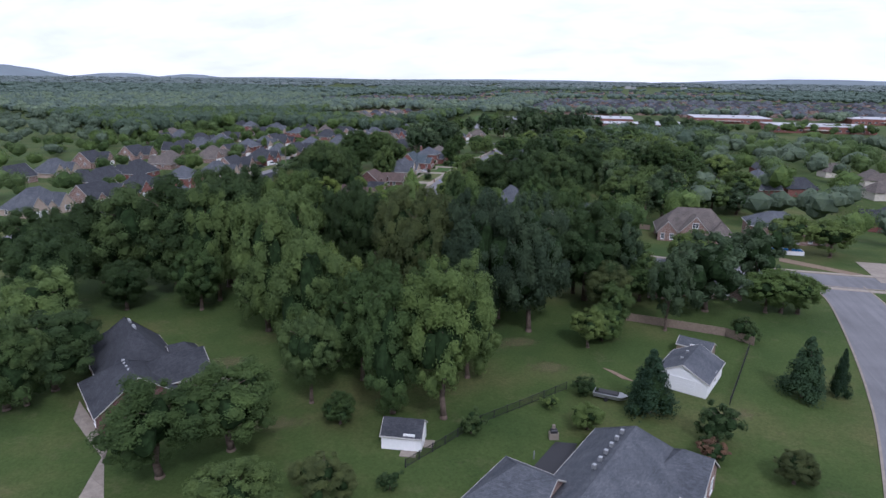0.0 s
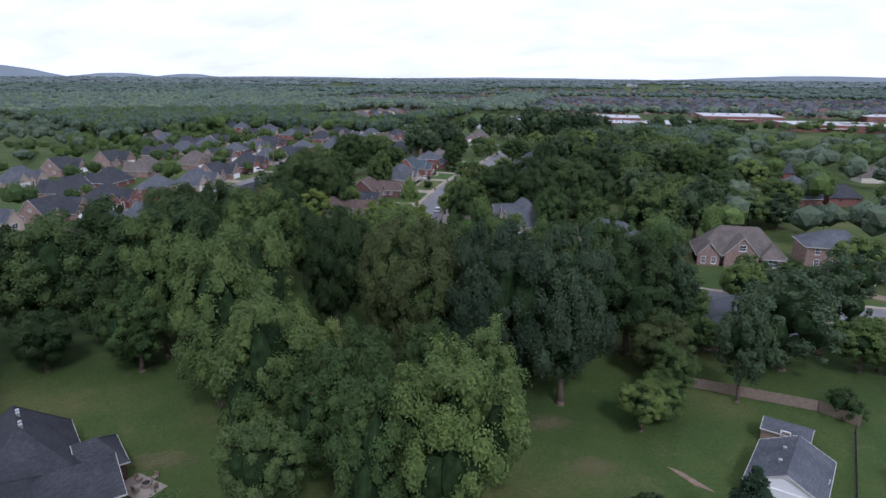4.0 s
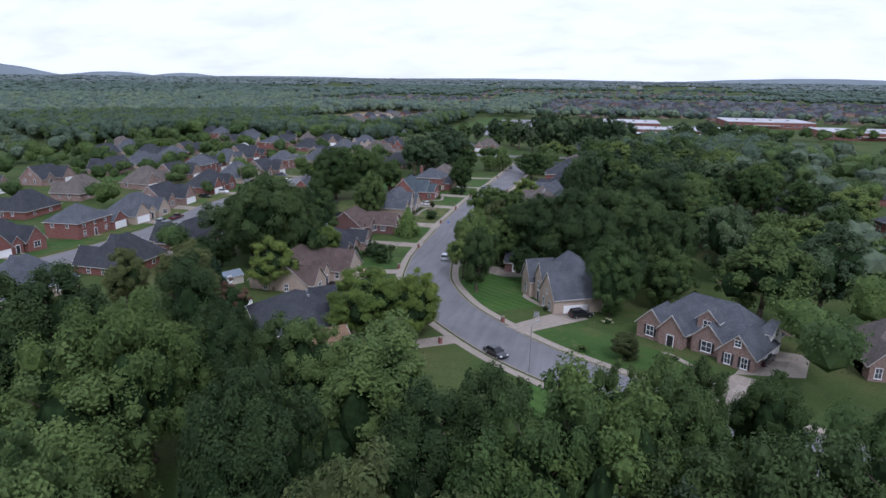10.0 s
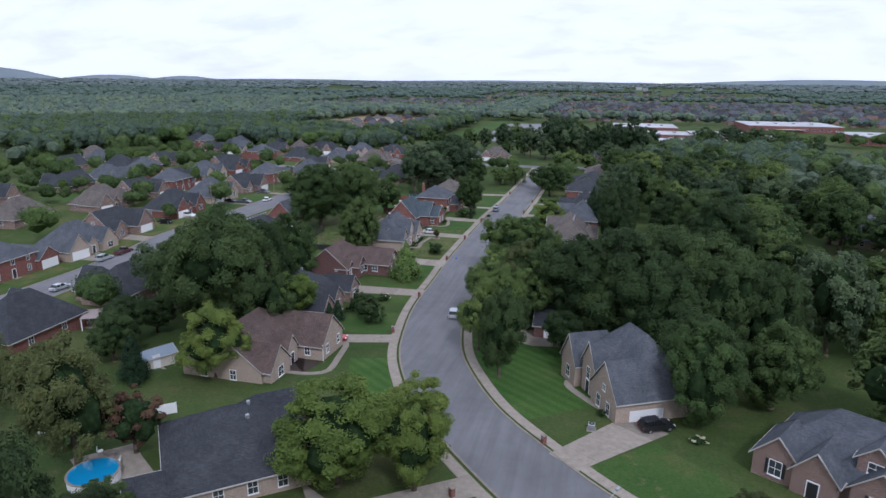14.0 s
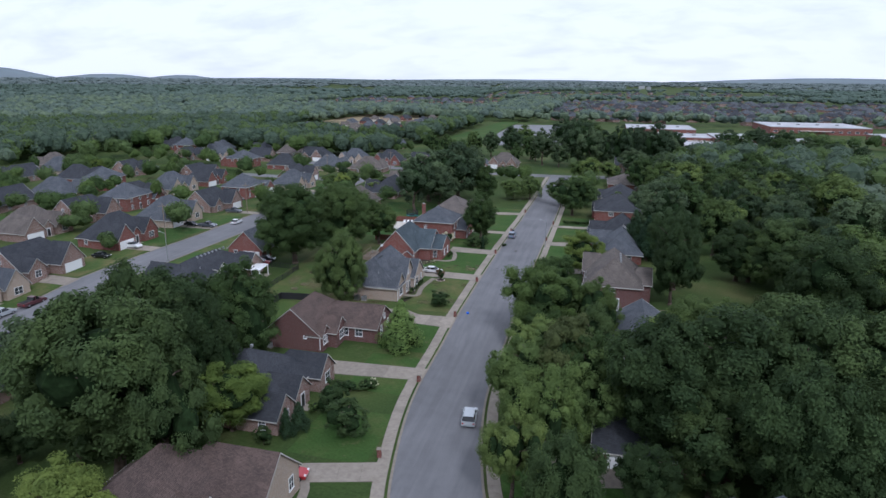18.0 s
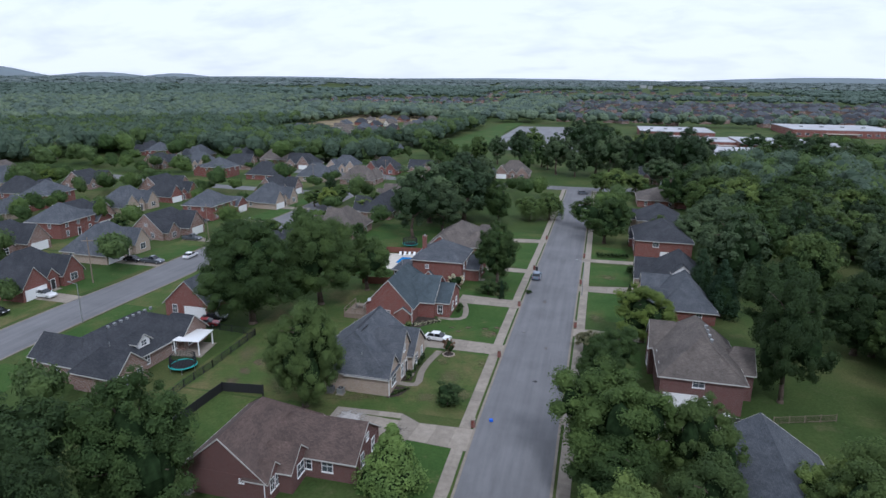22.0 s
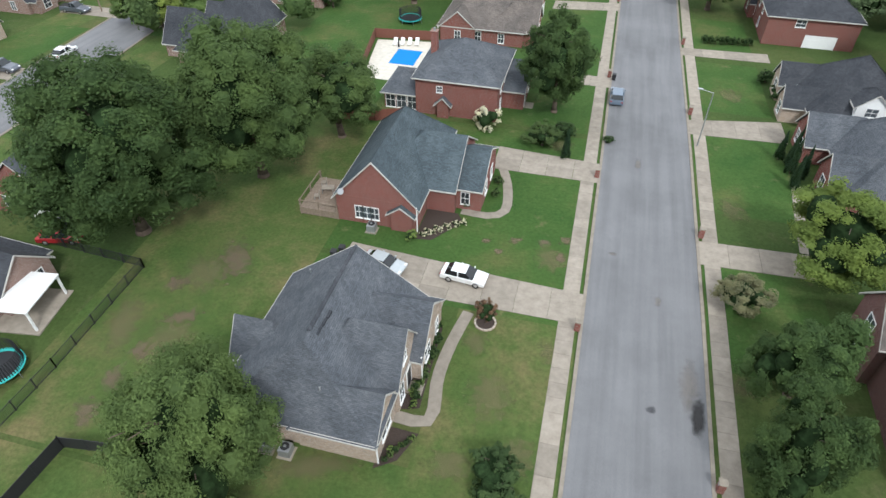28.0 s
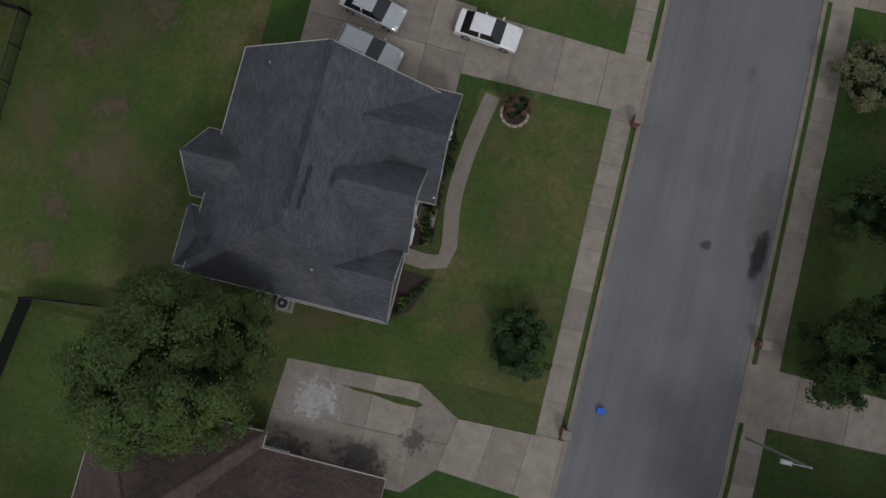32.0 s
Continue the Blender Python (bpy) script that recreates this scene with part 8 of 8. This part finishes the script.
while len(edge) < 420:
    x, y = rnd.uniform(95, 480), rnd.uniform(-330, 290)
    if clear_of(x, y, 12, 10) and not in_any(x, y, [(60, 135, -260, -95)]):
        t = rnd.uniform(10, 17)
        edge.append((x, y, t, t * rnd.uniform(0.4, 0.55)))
woods("woodland", edge, 50, 0.42, LEAF_HAZE, "trees of the eastern gardens, haze painted pale into their leaves", 58)
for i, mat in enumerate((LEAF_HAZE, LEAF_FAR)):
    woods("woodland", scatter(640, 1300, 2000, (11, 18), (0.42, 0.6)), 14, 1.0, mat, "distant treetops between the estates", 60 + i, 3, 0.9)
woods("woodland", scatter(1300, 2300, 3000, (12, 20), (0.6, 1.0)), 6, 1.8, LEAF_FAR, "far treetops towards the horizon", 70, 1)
woods("woodland", scatter(2300, 4700, 4600, (13, 21), (1.0, 1.8)), 4, 3.0, LEAF_FARTHER, "far treetops at the horizon, haze painted blue into their leaves", 71, 1)

# roofs and walls of the far estates
fw, fr, fd = Shape(), Shape(), Shape()
for x0, x1, y0, y1, n in ((-60, 640, 670, 1250, 520), (-520, -150, 820, 1300, 120), (500, 1100, 450, 1100, 120), (-900, -400, 500, 1000, 90), (-300, 500, 1400, 2000, 120)):
    for _ in range(n):
        x, y = rnd.uniform(x0, x1), rnd.uniform(y0, y1)
        m = on_ground(x, y, rnd.uniform(0, 180))
        a, b, e = rnd.uniform(5.5, 8), rnd.uniform(4.5, 6), rnd.uniform(3, 6)
        fw.box(-a, a, -b, b, -1, e, m)
        (fr if rnd.random() < 0.5 else fd).add([(-a - 0.5, -b - 0.5, e), (a + 0.5, -b - 0.5, e), (a + 0.5, b + 0.5, e), (-a - 0.5, b + 0.5, e), (-a * 0.4, 0, e + 4), (a * 0.4, 0, e + 4)], [(0, 1, 5, 4), (1, 2, 5), (2, 3, 4, 5), (3, 0, 4)], m)
estate = thing("far_estate", "hundreds of small brick houses among far trees", "houses", kind="stuff")
for name, s, mat in (("walls", fw, BRICK_BROWN), ("dark_roofs", fd, ROOF_DARK), ("grey_roofs", fr, ROOF_GREY)):
    tagged(part(name, s, mat, estate), kind="stuff")


town = Shape()
for _ in range(60):
    d, t = rnd.uniform(2300, 4100), rnd.uniform(-0.62, 0.62)
    q = AHEAD * (d * math.cos(t)) + RIGHT * (d * math.sin(t))
    w, deep, tall = rnd.uniform(8, 26), rnd.uniform(8, 18), rnd.uniform(10, 15)
    town.box(-w / 2, w / 2, -deep / 2, deep / 2, -2, tall, on_ground(q.x, q.y, rnd.uniform(0, 90)))
solo("far_town", town, plain("pale_render", (0.30, 0.31, 0.31), 0.9), "pale low buildings between far trees", "buildings", kind="stuff")


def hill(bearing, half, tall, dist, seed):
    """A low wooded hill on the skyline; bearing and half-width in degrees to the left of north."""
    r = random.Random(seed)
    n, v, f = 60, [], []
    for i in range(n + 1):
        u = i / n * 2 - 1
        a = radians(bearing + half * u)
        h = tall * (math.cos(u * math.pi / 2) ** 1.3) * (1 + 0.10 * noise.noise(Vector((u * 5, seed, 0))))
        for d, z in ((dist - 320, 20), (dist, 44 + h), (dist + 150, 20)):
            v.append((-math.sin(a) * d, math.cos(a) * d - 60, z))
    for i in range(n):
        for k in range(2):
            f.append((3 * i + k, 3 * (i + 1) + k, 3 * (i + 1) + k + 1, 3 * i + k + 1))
    solo("backdrop_hill", mesh_of("backdrop_hill", v, f, HILL, smooth=True), None, "low wooded hill on the horizon, haze painted in as blue", "hill", kind="structure")


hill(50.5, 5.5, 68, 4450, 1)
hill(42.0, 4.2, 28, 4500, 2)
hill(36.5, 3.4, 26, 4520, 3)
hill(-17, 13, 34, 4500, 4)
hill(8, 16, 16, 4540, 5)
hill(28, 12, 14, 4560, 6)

for job in SLAB_JOBS:
    sidewalk(*job)
